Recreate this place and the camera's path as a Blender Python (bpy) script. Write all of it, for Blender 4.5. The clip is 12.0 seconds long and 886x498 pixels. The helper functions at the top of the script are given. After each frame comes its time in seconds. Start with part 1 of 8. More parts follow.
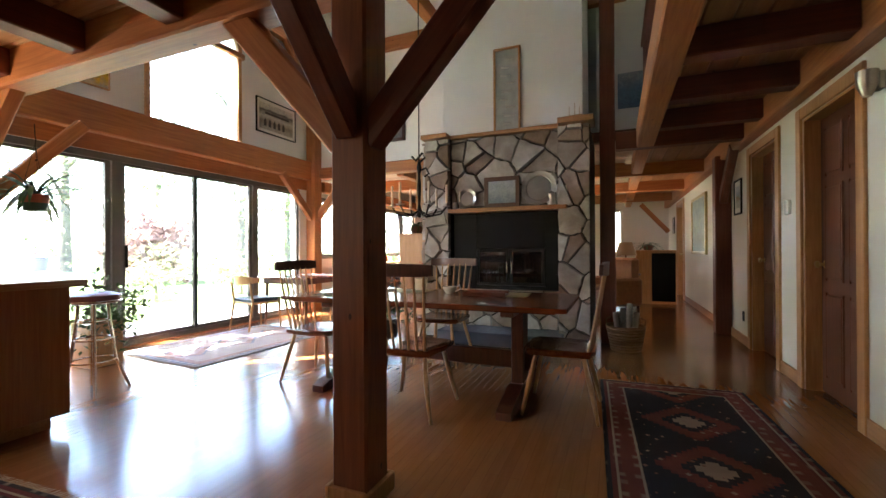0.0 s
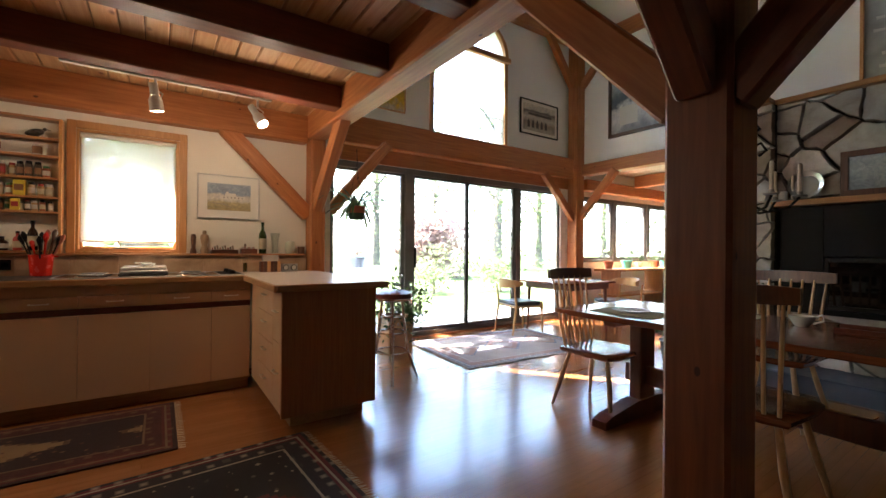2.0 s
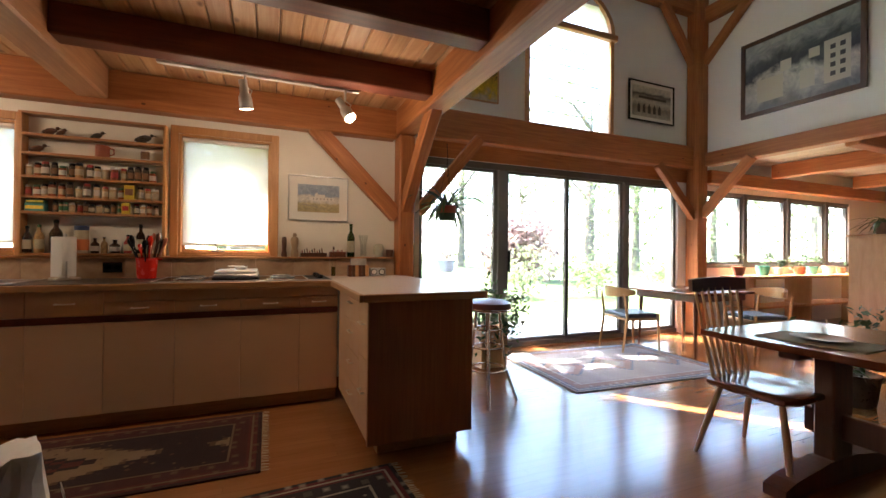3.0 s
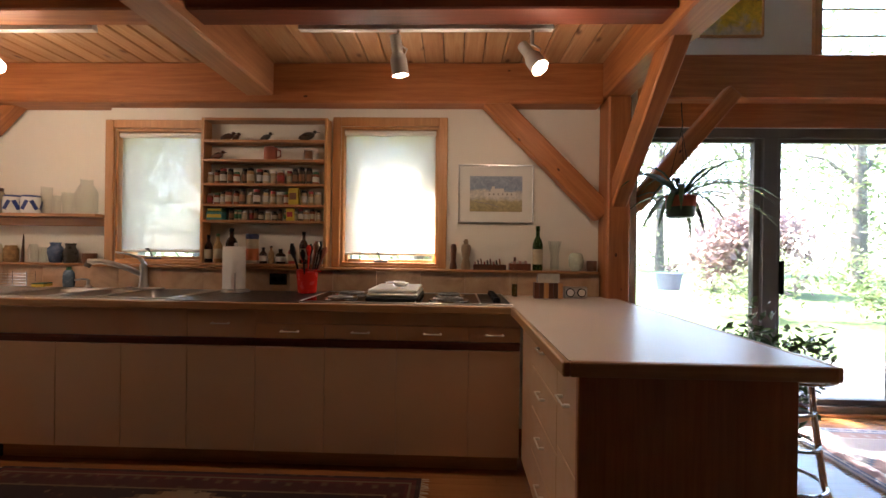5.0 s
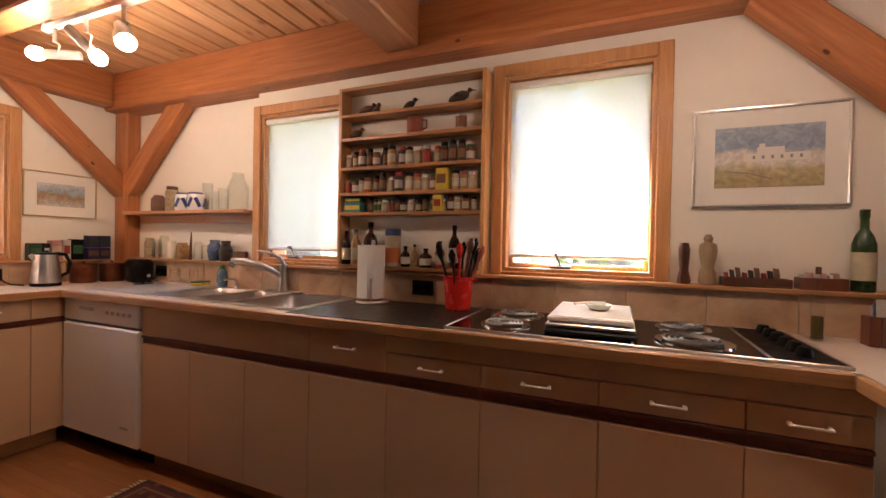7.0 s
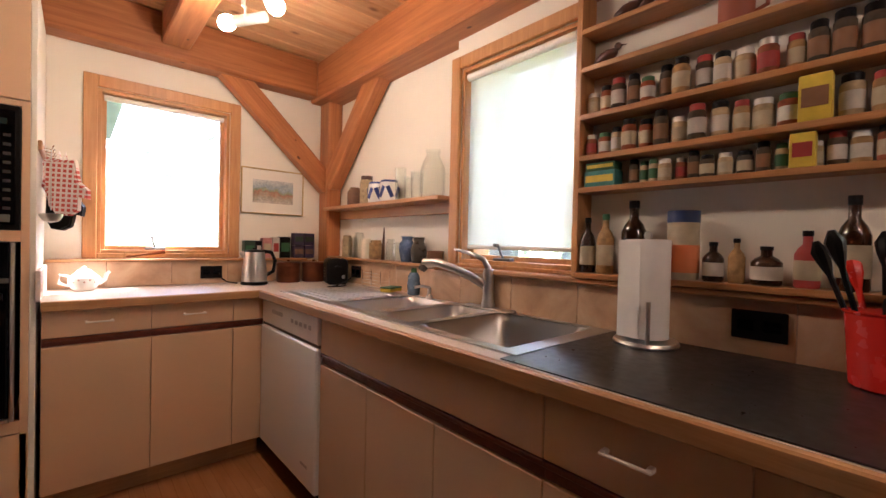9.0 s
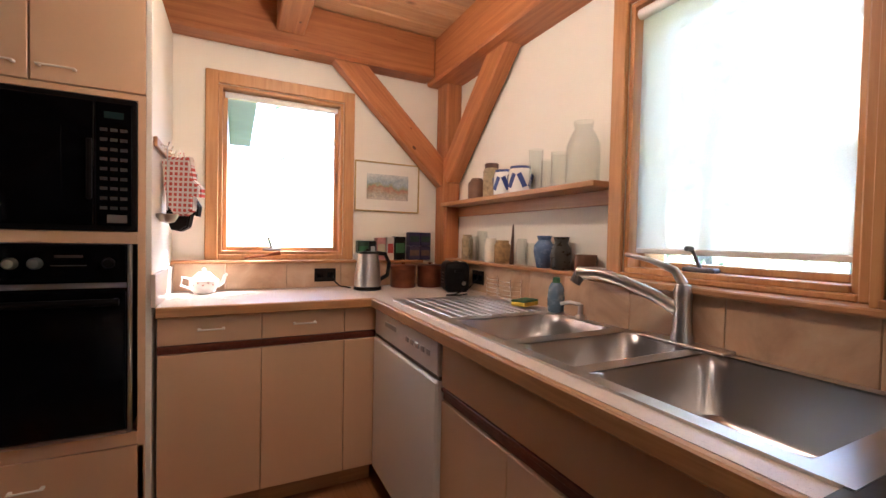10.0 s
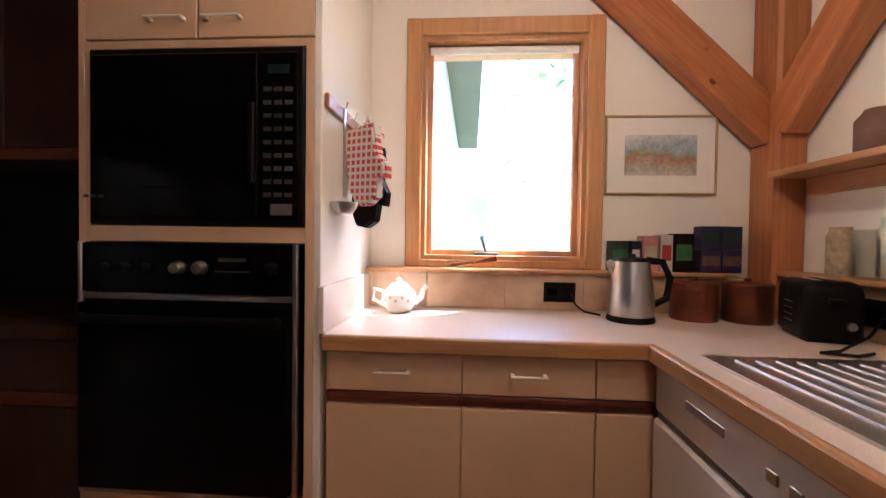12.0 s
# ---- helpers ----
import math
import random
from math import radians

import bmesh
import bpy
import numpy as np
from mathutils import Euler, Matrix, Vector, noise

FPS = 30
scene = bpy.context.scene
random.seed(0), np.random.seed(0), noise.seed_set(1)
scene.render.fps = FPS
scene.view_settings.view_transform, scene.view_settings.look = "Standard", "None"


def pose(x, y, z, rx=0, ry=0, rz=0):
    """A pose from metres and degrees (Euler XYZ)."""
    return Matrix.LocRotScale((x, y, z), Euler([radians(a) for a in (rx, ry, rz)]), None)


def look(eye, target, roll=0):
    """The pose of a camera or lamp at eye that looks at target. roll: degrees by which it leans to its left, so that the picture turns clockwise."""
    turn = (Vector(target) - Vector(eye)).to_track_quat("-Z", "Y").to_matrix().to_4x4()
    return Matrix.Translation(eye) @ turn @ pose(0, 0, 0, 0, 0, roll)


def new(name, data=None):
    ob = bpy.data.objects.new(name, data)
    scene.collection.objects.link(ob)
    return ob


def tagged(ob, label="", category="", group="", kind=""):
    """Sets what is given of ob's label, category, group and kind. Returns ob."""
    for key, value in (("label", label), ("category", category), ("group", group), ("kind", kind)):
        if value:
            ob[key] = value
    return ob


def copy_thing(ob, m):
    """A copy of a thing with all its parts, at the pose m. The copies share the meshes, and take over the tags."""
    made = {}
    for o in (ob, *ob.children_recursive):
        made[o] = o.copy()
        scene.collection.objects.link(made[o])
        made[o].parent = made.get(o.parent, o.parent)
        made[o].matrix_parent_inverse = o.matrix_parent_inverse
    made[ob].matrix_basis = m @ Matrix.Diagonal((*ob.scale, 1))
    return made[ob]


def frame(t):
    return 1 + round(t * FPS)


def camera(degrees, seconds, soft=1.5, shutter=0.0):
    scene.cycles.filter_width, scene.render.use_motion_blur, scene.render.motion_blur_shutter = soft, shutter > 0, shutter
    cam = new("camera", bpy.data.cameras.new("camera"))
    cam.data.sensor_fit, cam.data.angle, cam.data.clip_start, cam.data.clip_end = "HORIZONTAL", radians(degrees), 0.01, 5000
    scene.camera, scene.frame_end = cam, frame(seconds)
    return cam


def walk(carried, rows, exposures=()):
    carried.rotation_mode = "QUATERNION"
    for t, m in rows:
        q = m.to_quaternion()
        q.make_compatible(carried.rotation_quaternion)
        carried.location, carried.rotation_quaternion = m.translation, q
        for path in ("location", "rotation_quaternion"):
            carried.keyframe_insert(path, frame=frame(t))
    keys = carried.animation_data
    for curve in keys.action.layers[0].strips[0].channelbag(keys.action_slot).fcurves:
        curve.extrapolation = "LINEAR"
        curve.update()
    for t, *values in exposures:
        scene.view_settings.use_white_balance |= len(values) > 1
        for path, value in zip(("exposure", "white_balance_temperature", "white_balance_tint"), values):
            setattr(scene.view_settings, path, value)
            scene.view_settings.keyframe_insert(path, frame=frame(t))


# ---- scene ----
cam = camera(93.5, 12.0)
PATH = [
    (0, (0.256, 0.146, 1.102), (-0.514, 1.992, 1.108), -0.3),
    (0.5, (0.165, 0.215, 1.144), (-0.87, 1.927, 1.144), -0.0),
    (1, (0.094, 0.277, 1.16), (-1.195, 1.806, 1.156), 0.3),
    (1.5, (-0.014, 0.331, 1.157), (-1.509, 1.659, 1.154), 0.4),
    (2, (-0.241, 0.402, 1.151), (-1.894, 1.527, 1.155), 0.5),
    (2.5, (-0.439, 0.449, 1.161), (-2.199, 1.399, 1.164), 0.6),
    (3, (-0.678, 0.524, 1.164), (-2.522, 1.297, 1.173), 0.6),
    (3.2, (-0.802, 0.545, 1.163), (-2.671, 1.255, 1.17), 0.9),
    (4.8, (-1.576, 0.665, 1.244), (-3.576, 0.679, 1.238), 0.8),
    (5, (-1.68, 0.661, 1.238), (-3.679, 0.603, 1.237), 0.8),
    (5.5, (-1.907, 0.637, 1.238), (-3.891, 0.383, 1.23), 0.8),
    (6, (-2.13, 0.575, 1.246), (-4.081, 0.132, 1.232), 0.9),
    (6.5, (-2.319, 0.487, 1.243), (-4.224, -0.119, 1.226), 1.0),
    (7, (-2.526, 0.398, 1.244), (-4.369, -0.38, 1.222), 1.1),
    (7.2, (-2.599, 0.339, 1.226), (-4.414, -0.503, 1.219), 1.0),
    (9, (-3.166, -0.281, 1.21), (-4.489, -1.781, 1.183), 1.3),
    (9.5, (-3.269, -0.481, 1.217), (-4.379, -2.144, 1.174), 1.4),
    (10, (-3.337, -0.719, 1.222), (-4.228, -2.509, 1.173), 1.2),
    (10.5, (-3.441, -0.932, 1.228), (-4.094, -2.822, 1.177), 1.2),
    (11, (-3.498, -1.145, 1.229), (-3.902, -3.103, 1.175), 1.2),
    (11.5, (-3.482, -1.363, 1.208), (-3.613, -3.358, 1.16), 0.9),
    (12, (-3.462, -1.547, 1.192), (-3.325, -3.542, 1.151), 0.8),
]
walk(cam, [(t, look(eye, target, roll)) for t, eye, target, roll in PATH],
     [(0, 4.75, 6350, 11), (1, 4.3, 6300, 10), (2, 4.15, 6300, 11), (3, 4.1, 6300, 12), (5, 3.7, 6100, 16), (5.5, 3.95, 6200, 19), (6.5, 4.25, 6250, 24), (7, 4.25, 6250, 25), (9, 4.45, 5750, 19), (10, 4.35, 5450, 17), (11.5, 4.15, 5400, 18), (12, 4.1, 5300, 17)])

# ---- light ----
SUN_ELEV, SUN_AZ = radians(54), radians(231)
world = bpy.data.worlds.new("sky_world")
scene.world = world
world.use_nodes = True
_nt = world.node_tree
_sky = _nt.nodes.new("ShaderNodeTexSky")
_sky.sky_type = 'NISHITA'
_sky.sun_disc = False
_sky.sun_elevation = SUN_ELEV
_sky.sun_rotation = SUN_AZ
_bg = _nt.nodes["Background"]
_bg.inputs["Strength"].default_value = 0.15
_nt.links.new(_sky.outputs[0], _bg.inputs["Color"])
sun = new("sun", bpy.data.lights.new("sun", 'SUN'))
sun.data.energy = 4.5
sun.data.angle = radians(0.6)
sun.data.color = (1.0, 0.93, 0.82)
_to = Vector((math.sin(SUN_AZ) * math.cos(SUN_ELEV), math.cos(SUN_AZ) * math.cos(SUN_ELEV), math.sin(SUN_ELEV)))
sun.matrix_world = look(tuple(_to * 30), (0, 0, 0))


# ---- materials ----
def nodes_of(name):
    m = bpy.data.materials.new(name)
    m.use_nodes = True
    nt = m.node_tree
    return m, nt, nt.nodes["Principled BSDF"]


def ramp(nt, fac, stops):
    r = nt.nodes.new("ShaderNodeValToRGB")
    el = r.color_ramp.elements
    while len(el) < len(stops):
        el.new(0.5)
    for e, (p, c) in zip(el, stops):
        e.position, e.color = p, (*c, 1)
    nt.links.new(fac, r.inputs[0])
    return r.outputs[0]


def coords(nt, scale=(1, 1, 1), shift=True):
    """Object coordinates, shifted at random from object to object."""
    tc = nt.nodes.new("ShaderNodeTexCoord")
    mp = nt.nodes.new("ShaderNodeMapping")
    mp.inputs["Scale"].default_value = scale
    nt.links.new(tc.outputs["Object"], mp.inputs["Vector"])
    if shift:
        oi = nt.nodes.new("ShaderNodeObjectInfo")
        mu = nt.nodes.new("ShaderNodeMath")
        mu.operation = 'MULTIPLY'
        mu.inputs[1].default_value = 37.0
        nt.links.new(oi.outputs["Random"], mu.inputs[0])
        nt.links.new(mu.outputs[0], mp.inputs["Location"])
    return mp.outputs[0]


def tex_noise(nt, vec, scale, detail=4, rough=0.55, dist=0.0):
    n = nt.nodes.new("ShaderNodeTexNoise")
    n.inputs["Scale"].default_value = scale
    n.inputs["Detail"].default_value = detail
    n.inputs["Roughness"].default_value = rough
    n.inputs["Distortion"].default_value = dist
    nt.links.new(vec, n.inputs["Vector"])
    return n.outputs["Fac"]


def mixc(nt, fac, a, b, mode='MIX'):
    m = nt.nodes.new("ShaderNodeMix")
    m.data_type = 'RGBA'
    m.blend_type = mode
    for sock, v in ((0, fac), (6, a), (7, b)):
        if isinstance(v, (int, float)):
            m.inputs[sock].default_value = v
        elif isinstance(v, tuple):
            m.inputs[sock].default_value = (*v, 1)
        else:
            nt.links.new(v, m.inputs[sock])
    return m.outputs[2]


def bump(nt, bsdf, height, strength=0.2, dist=0.01):
    b = nt.nodes.new("ShaderNodeBump")
    b.inputs["Strength"].default_value = strength
    b.inputs["Distance"].default_value = dist
    nt.links.new(height, b.inputs["Height"])
    nt.links.new(b.outputs[0], bsdf.inputs["Normal"])


def wood(name, dark, light, grain=(14, 14, 0.9), rough=0.45, island=False, knots=0.0, relief=0.12, coat=0.0, tone=0.3):
    """Wood with the grain along local z (or as grain's smallest scale says)."""
    m, nt, b = nodes_of(name)
    v = coords(nt, grain)
    fine = tex_noise(nt, v, 3.2, 6, 0.62, 0.6)
    col = ramp(nt, fine, [(0.28, dark), (0.72, light)])
    big = tex_noise(nt, coords(nt, tuple(g * 0.16 for g in grain)), 1.3, 3, 0.5)
    col = mixc(nt, big, mixc(nt, 1.0, col, (0.78, 0.72, 0.66), 'MULTIPLY'), col)
    if island:
        geo = nt.nodes.new("ShaderNodeNewGeometry")
        rnd = geo.outputs["Random Per Island"]
    else:
        rnd = nt.nodes.new("ShaderNodeObjectInfo").outputs["Random"]
    t = ramp(nt, rnd, [(0.0, (1 - tone, 1 - tone * 1.05, 1 - tone * 1.1)), (1.0, (1, 1, 1))])
    col = mixc(nt, 1.0, col, t, 'MULTIPLY')
    if knots > 0:
        kv = coords(nt, tuple(3.4 if g > 2 else 2.0 for g in grain))
        k = nt.nodes.new("ShaderNodeTexVoronoi")
        k.inputs["Scale"].default_value = 2.1
        k.inputs["Randomness"].default_value = 1.0
        nt.links.new(kv, k.inputs["Vector"])
        kf = ramp(nt, k.outputs["Distance"], [(0.05, (1, 1, 1)), (0.05 + knots, (0, 0, 0))])
        col = mixc(nt, kf, col, (dark[0] * 0.28, dark[1] * 0.22, dark[2] * 0.2))
    nt.links.new(col, b.inputs["Base Color"])
    b.inputs["Roughness"].default_value = rough
    b.inputs["Coat Weight"].default_value = coat
    b.inputs["Coat Roughness"].default_value = 0.15
    bump(nt, b, fine, relief, 0.004)
    return m


def paint(name, col, rough=0.5, vary=0.06, scale=2.0, relief=0.03, metal=0.0, fine=60.0):
    m, nt, b = nodes_of(name)
    v = coords(nt)
    n1 = tex_noise(nt, v, scale, 4)
    lo = tuple(c * (1 - vary * 2) for c in col)
    c = ramp(nt, n1, [(0.3, lo), (0.7, col)])
    nt.links.new(c, b.inputs["Base Color"])
    b.inputs["Metallic"].default_value = metal
    n2 = tex_noise(nt, v, fine, 3)
    rr = ramp(nt, tex_noise(nt, v, scale * 4, 3), [(0.3, (rough * 0.85,) * 3), (0.7, (min(1, rough * 1.2),) * 3)])
    nt.links.new(rr, b.inputs["Roughness"])
    if relief:
        bump(nt, b, n2, relief, 0.003)
    return m


def plain(name, col, rough=0.4, metal=0.0, trans=0.0, emit=None):
    m, nt, b = nodes_of(name)
    b.inputs["Base Color"].default_value = (*col, 1)
    b.inputs["Roughness"].default_value = rough
    b.inputs["Metallic"].default_value = metal
    b.inputs["Transmission Weight"].default_value = trans
    if emit:
        b.inputs["Emission Color"].default_value = (*emit[0], 1)
        b.inputs["Emission Strength"].default_value = emit[1]
    return m


def dull(m, level):
    m.node_tree.nodes["Principled BSDF"].inputs["Specular IOR Level"].default_value = level
    return m


TIMBER = wood("fir_timber", (0.36, 0.115, 0.032), (0.60, 0.24, 0.078), (13, 13, 0.7), 0.5, tone=0.22, knots=0.02)
# Redder fir, darkened further to carry the shade on the post's near side.
POST_SHADED = wood("red_fir_post_shaded", (0.16, 0.042, 0.015), (0.29, 0.092, 0.033), (13, 13, 0.7), 0.5, tone=0.05, knots=0.02)
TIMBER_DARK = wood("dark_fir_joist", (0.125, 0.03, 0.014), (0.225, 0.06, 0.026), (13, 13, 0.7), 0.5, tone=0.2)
PINE = wood("pine_ceiling_board", (0.62, 0.31, 0.135), (0.82, 0.53, 0.28), (0.8, 12, 12), 0.5, island=True, knots=0.12, tone=0.3)
FIRTRIM = wood("fir_window_trim", (0.50, 0.23, 0.08), (0.70, 0.38, 0.155), (16, 16, 1.0), 0.4, tone=0.12)
FIRTRIM_Y = wood("fir_trim_long", (0.40, 0.18, 0.065), (0.58, 0.30, 0.125), (16, 1.0, 16), 0.4, tone=0.12)
FIRTRIM_X = wood("fir_trim_cross", (0.40, 0.18, 0.065), (0.58, 0.30, 0.125), (1.0, 16, 16), 0.4, tone=0.12)
CHERRY_X = wood("cherry_table", (0.14, 0.035, 0.013), (0.26, 0.075, 0.027), (0.8, 13, 13), 0.25, tone=0.1, coat=0.5)
WALNUT = wood("dark_walnut", (0.06, 0.022, 0.012), (0.13, 0.048, 0.024), (16, 16, 1.0), 0.35, tone=0.15, coat=0.2)
ASH = wood("pale_ash", (0.46, 0.25, 0.10), (0.62, 0.38, 0.18), (22, 22, 1.4), 0.35, tone=0.12, coat=0.2)
DOORWOOD = wood("red_pine_door", (0.10, 0.027, 0.012), (0.18, 0.05, 0.02), (14, 14, 0.8), 0.4, tone=0.1, coat=0.15)
OAKPANEL = wood("oak_end_panel", (0.32, 0.115, 0.038), (0.46, 0.19, 0.068), (22, 22, 0.9), 0.4, tone=0.05)
BASEWOOD_Y = wood("oak_edge_long", (0.36, 0.17, 0.06), (0.55, 0.30, 0.12), (20, 1.0, 20), 0.4, tone=0.05)
BASEWOOD_X = wood("oak_edge_cross", (0.36, 0.17, 0.06), (0.55, 0.30, 0.12), (1.0, 20, 20), 0.4, tone=0.05)
REDRAIL = wood("dark_red_finger_rail", (0.11, 0.025, 0.012), (0.20, 0.05, 0.022), (12, 1.0, 12), 0.35, tone=0.1)
PLASTER = paint("warm_white_plaster", (0.80, 0.74, 0.63), 0.75, 0.02, 1.5, 0.05)
PLASTER_WHITE = paint("white_plaster", (0.86, 0.84, 0.815), 0.75, 0.02, 1.5, 0.05)
LAMINATE = paint("almond_laminate", (0.66, 0.42, 0.245), 0.42, 0.02, 3.0, 0.01)
COUNTER = paint("beige_speckled_laminate", (0.62, 0.52, 0.44), 0.3, 0.02, 120.0, 0.0)
SLATE = paint("black_slate_laminate", (0.018, 0.016, 0.016), 0.32, 0.2, 9.0, 0.05)
STEEL = plain("brushed_steel", (0.58, 0.56, 0.545), 0.3, 1.0)
CHROME = plain("polished_chrome", (0.75, 0.74, 0.72), 0.12, 1.0)
BLACKGLASS = dull(plain("black_glass", (0.002, 0.002, 0.0025), 0.08), 0.12)
FIREGLASS = plain("smoked_fire_glass", (0.01, 0.008, 0.007), 0.04)
BLACK = dull(paint("black_plastic", (0.006, 0.005, 0.005), 0.4, 0.1, 8.0, 0.02), 0.12)
WHITE = plain("white_enamel", (0.77, 0.73, 0.67), 0.4)
LAMPWHITE = plain("cream_lamp_enamel", (0.62, 0.60, 0.56), 0.35)
HANDLE = plain("cream_handle", (0.80, 0.72, 0.60), 0.35)
WHITECER = paint("white_porcelain", (0.80, 0.78, 0.74), 0.15, 0.02, 6.0, 0.0)
BRONZE = paint("dark_bronze_frame", (0.15, 0.135, 0.125), 0.4, 0.1, 5.0, 0.02, 0.3)
IRON = paint("black_iron", (0.014, 0.013, 0.013), 0.5, 0.2, 14.0, 0.1, 0.6)
CANDLE = paint("ivory_candle_wax", (0.78, 0.70, 0.55), 0.5, 0.03, 9.0, 0.0)
PEWTER = paint("dull_pewter", (0.50, 0.47, 0.43), 0.33, 0.1, 10.0, 0.05, 1.0)
RED = paint("red_enamel", (0.62, 0.025, 0.015), 0.25, 0.04, 8.0, 0.0)
GREENG = plain("green_bottle_glass", (0.035, 0.09, 0.02), 0.08, 0.0, 0.6)
BROWNG = plain("dark_brown_glass", (0.03, 0.012, 0.006), 0.08, 0.0, 0.2)
COPPER = paint("aged_copper", (0.24, 0.075, 0.035), 0.35, 0.25, 12.0, 0.05, 0.7)
BLUEGLAZE = paint("blue_grey_glaze", (0.12, 0.18, 0.32), 0.25, 0.2, 10.0, 0.05)
DARKGLAZE = paint("dark_olive_glaze", (0.05, 0.04, 0.03), 0.3, 0.2, 10.0, 0.05)
BROWNCLAY = paint("brown_stoneware", (0.18, 0.085, 0.045), 0.5, 0.2, 12.0, 0.08)
TERRACOTTA = paint("red_clay", (0.34, 0.09, 0.045), 0.6, 0.1, 10.0, 0.05)
PAPER = paint("white_paper_towel", (0.83, 0.81, 0.77), 0.9, 0.02, 30.0, 0.1)
LEATHER = paint("dark_blue_leather", (0.02, 0.03, 0.05), 0.4, 0.1, 8.0, 0.1)
REDVINYL = paint("red_brown_vinyl", (0.17, 0.045, 0.025), 0.35, 0.1, 8.0, 0.05)
SOIL = paint("potting_soil", (0.04, 0.025, 0.015), 0.95, 0.3, 30.0, 0.3)
LEAF = paint("plant_leaf", (0.05, 0.11, 0.025), 0.4, 0.25, 5.0, 0.05)


def foliage(name, col, thin=0.45):
    """Thin leaves that let part of the light through."""
    m = paint(name, col, 0.6, 0.25, 1.2, 0.0)
    nt = m.node_tree
    b = nt.nodes["Principled BSDF"]
    tr = nt.nodes.new("ShaderNodeBsdfTranslucent")
    mx = nt.nodes.new("ShaderNodeMixShader")
    mx.inputs[0].default_value = thin
    nt.links.new(b.inputs["Base Color"].links[0].from_socket, tr.inputs[0])
    nt.links.new(b.outputs[0], mx.inputs[1])
    nt.links.new(tr.outputs[0], mx.inputs[2])
    nt.links.new(mx.outputs[0], nt.nodes["Material Output"].inputs["Surface"])
    return m


LEAF2 = foliage("tree_foliage", (0.19, 0.25, 0.11))
LEAF3 = foliage("pale_foliage", (0.25, 0.30, 0.15))
LEAFP = foliage("pink_blossom", (0.46, 0.33, 0.31))
BARK = paint("grey_bark", (0.22, 0.19, 0.16), 0.9, 0.3, 4.0, 0.4)
HEARTHBLUE = paint("blue_grey_slate", (0.11, 0.13, 0.18), 0.4, 0.12, 5.0, 0.06)
SIDING = paint("grey_siding", (0.45, 0.44, 0.43), 0.7, 0.1, 3.0, 0.1)
WICKER = wood("woven_willow", (0.10, 0.05, 0.02), (0.24, 0.13, 0.055), (30, 30, 30), 0.7, relief=0.5)
GLOW = plain("lamp_bulb", (1, 0.9, 0.7), 0.3, emit=((1.0, 0.82, 0.55), 9.0))


def glass_mat(name, tint=(1, 1, 1), rough=0.0):
    m, nt, b = nodes_of(name)
    b.inputs["Base Color"].default_value = (*tint, 1)
    b.inputs["Roughness"].default_value = rough
    b.inputs["Transmission Weight"].default_value = 1.0
    b.inputs["IOR"].default_value = 1.45
    return m


GLASS = glass_mat("window_glass")


def thin_glass(name, tint):
    """A thin clear wall: mostly see-through, with gloss that grows at grazing angles."""
    m, nt, b = nodes_of(name)
    see = nt.nodes.new("ShaderNodeBsdfTransparent")
    see.inputs[0].default_value = (*tint, 1)
    gl = nt.nodes.new("ShaderNodeBsdfGlossy")
    gl.inputs["Roughness"].default_value = 0.06
    lw = nt.nodes.new("ShaderNodeLayerWeight")
    lw.inputs[0].default_value = 0.35
    less = nt.nodes.new("ShaderNodeMath")
    less.operation = 'MULTIPLY'
    less.inputs[1].default_value = 0.3
    nt.links.new(lw.outputs["Facing"], less.inputs[0])
    mx = nt.nodes.new("ShaderNodeMixShader")
    nt.links.new(less.outputs[0], mx.inputs[0])
    nt.links.new(see.outputs[0], mx.inputs[1])
    nt.links.new(gl.outputs[0], mx.inputs[2])
    nt.links.new(mx.outputs[0], nt.nodes["Material Output"].inputs["Surface"])
    return m


CLEARG = thin_glass("clear_jar_glass", (0.955, 0.97, 0.96))


def shade_material():
    m, nt, b = nodes_of("white_roller_shade_cloth")
    out = nt.nodes["Material Output"]
    dif = nt.nodes.new("ShaderNodeBsdfDiffuse")
    tra = nt.nodes.new("ShaderNodeBsdfTranslucent")
    see = nt.nodes.new("ShaderNodeBsdfTransparent")
    n = tex_noise(nt, coords(nt, (300, 300, 300)), 1.0, 2)
    c = ramp(nt, n, [(0.3, (0.80, 0.785, 0.75)), (0.7, (0.88, 0.865, 0.83))])
    nt.links.new(c, dif.inputs[0])
    nt.links.new(mixc(nt, 1.0, c, (0.88, 0.855, 0.80), 'MULTIPLY'), tra.inputs[0])
    mx = nt.nodes.new("ShaderNodeMixShader")
    mx.inputs[0].default_value = 0.8
    nt.links.new(dif.outputs[0], mx.inputs[1])
    nt.links.new(tra.outputs[0], mx.inputs[2])
    m2 = nt.nodes.new("ShaderNodeMixShader")
    m2.inputs[0].default_value = 0.2
    nt.links.new(mx.outputs[0], m2.inputs[1])
    nt.links.new(see.outputs[0], m2.inputs[2])
    nt.links.new(m2.outputs[0], out.inputs["Surface"])
    return m


SHADE = shade_material()


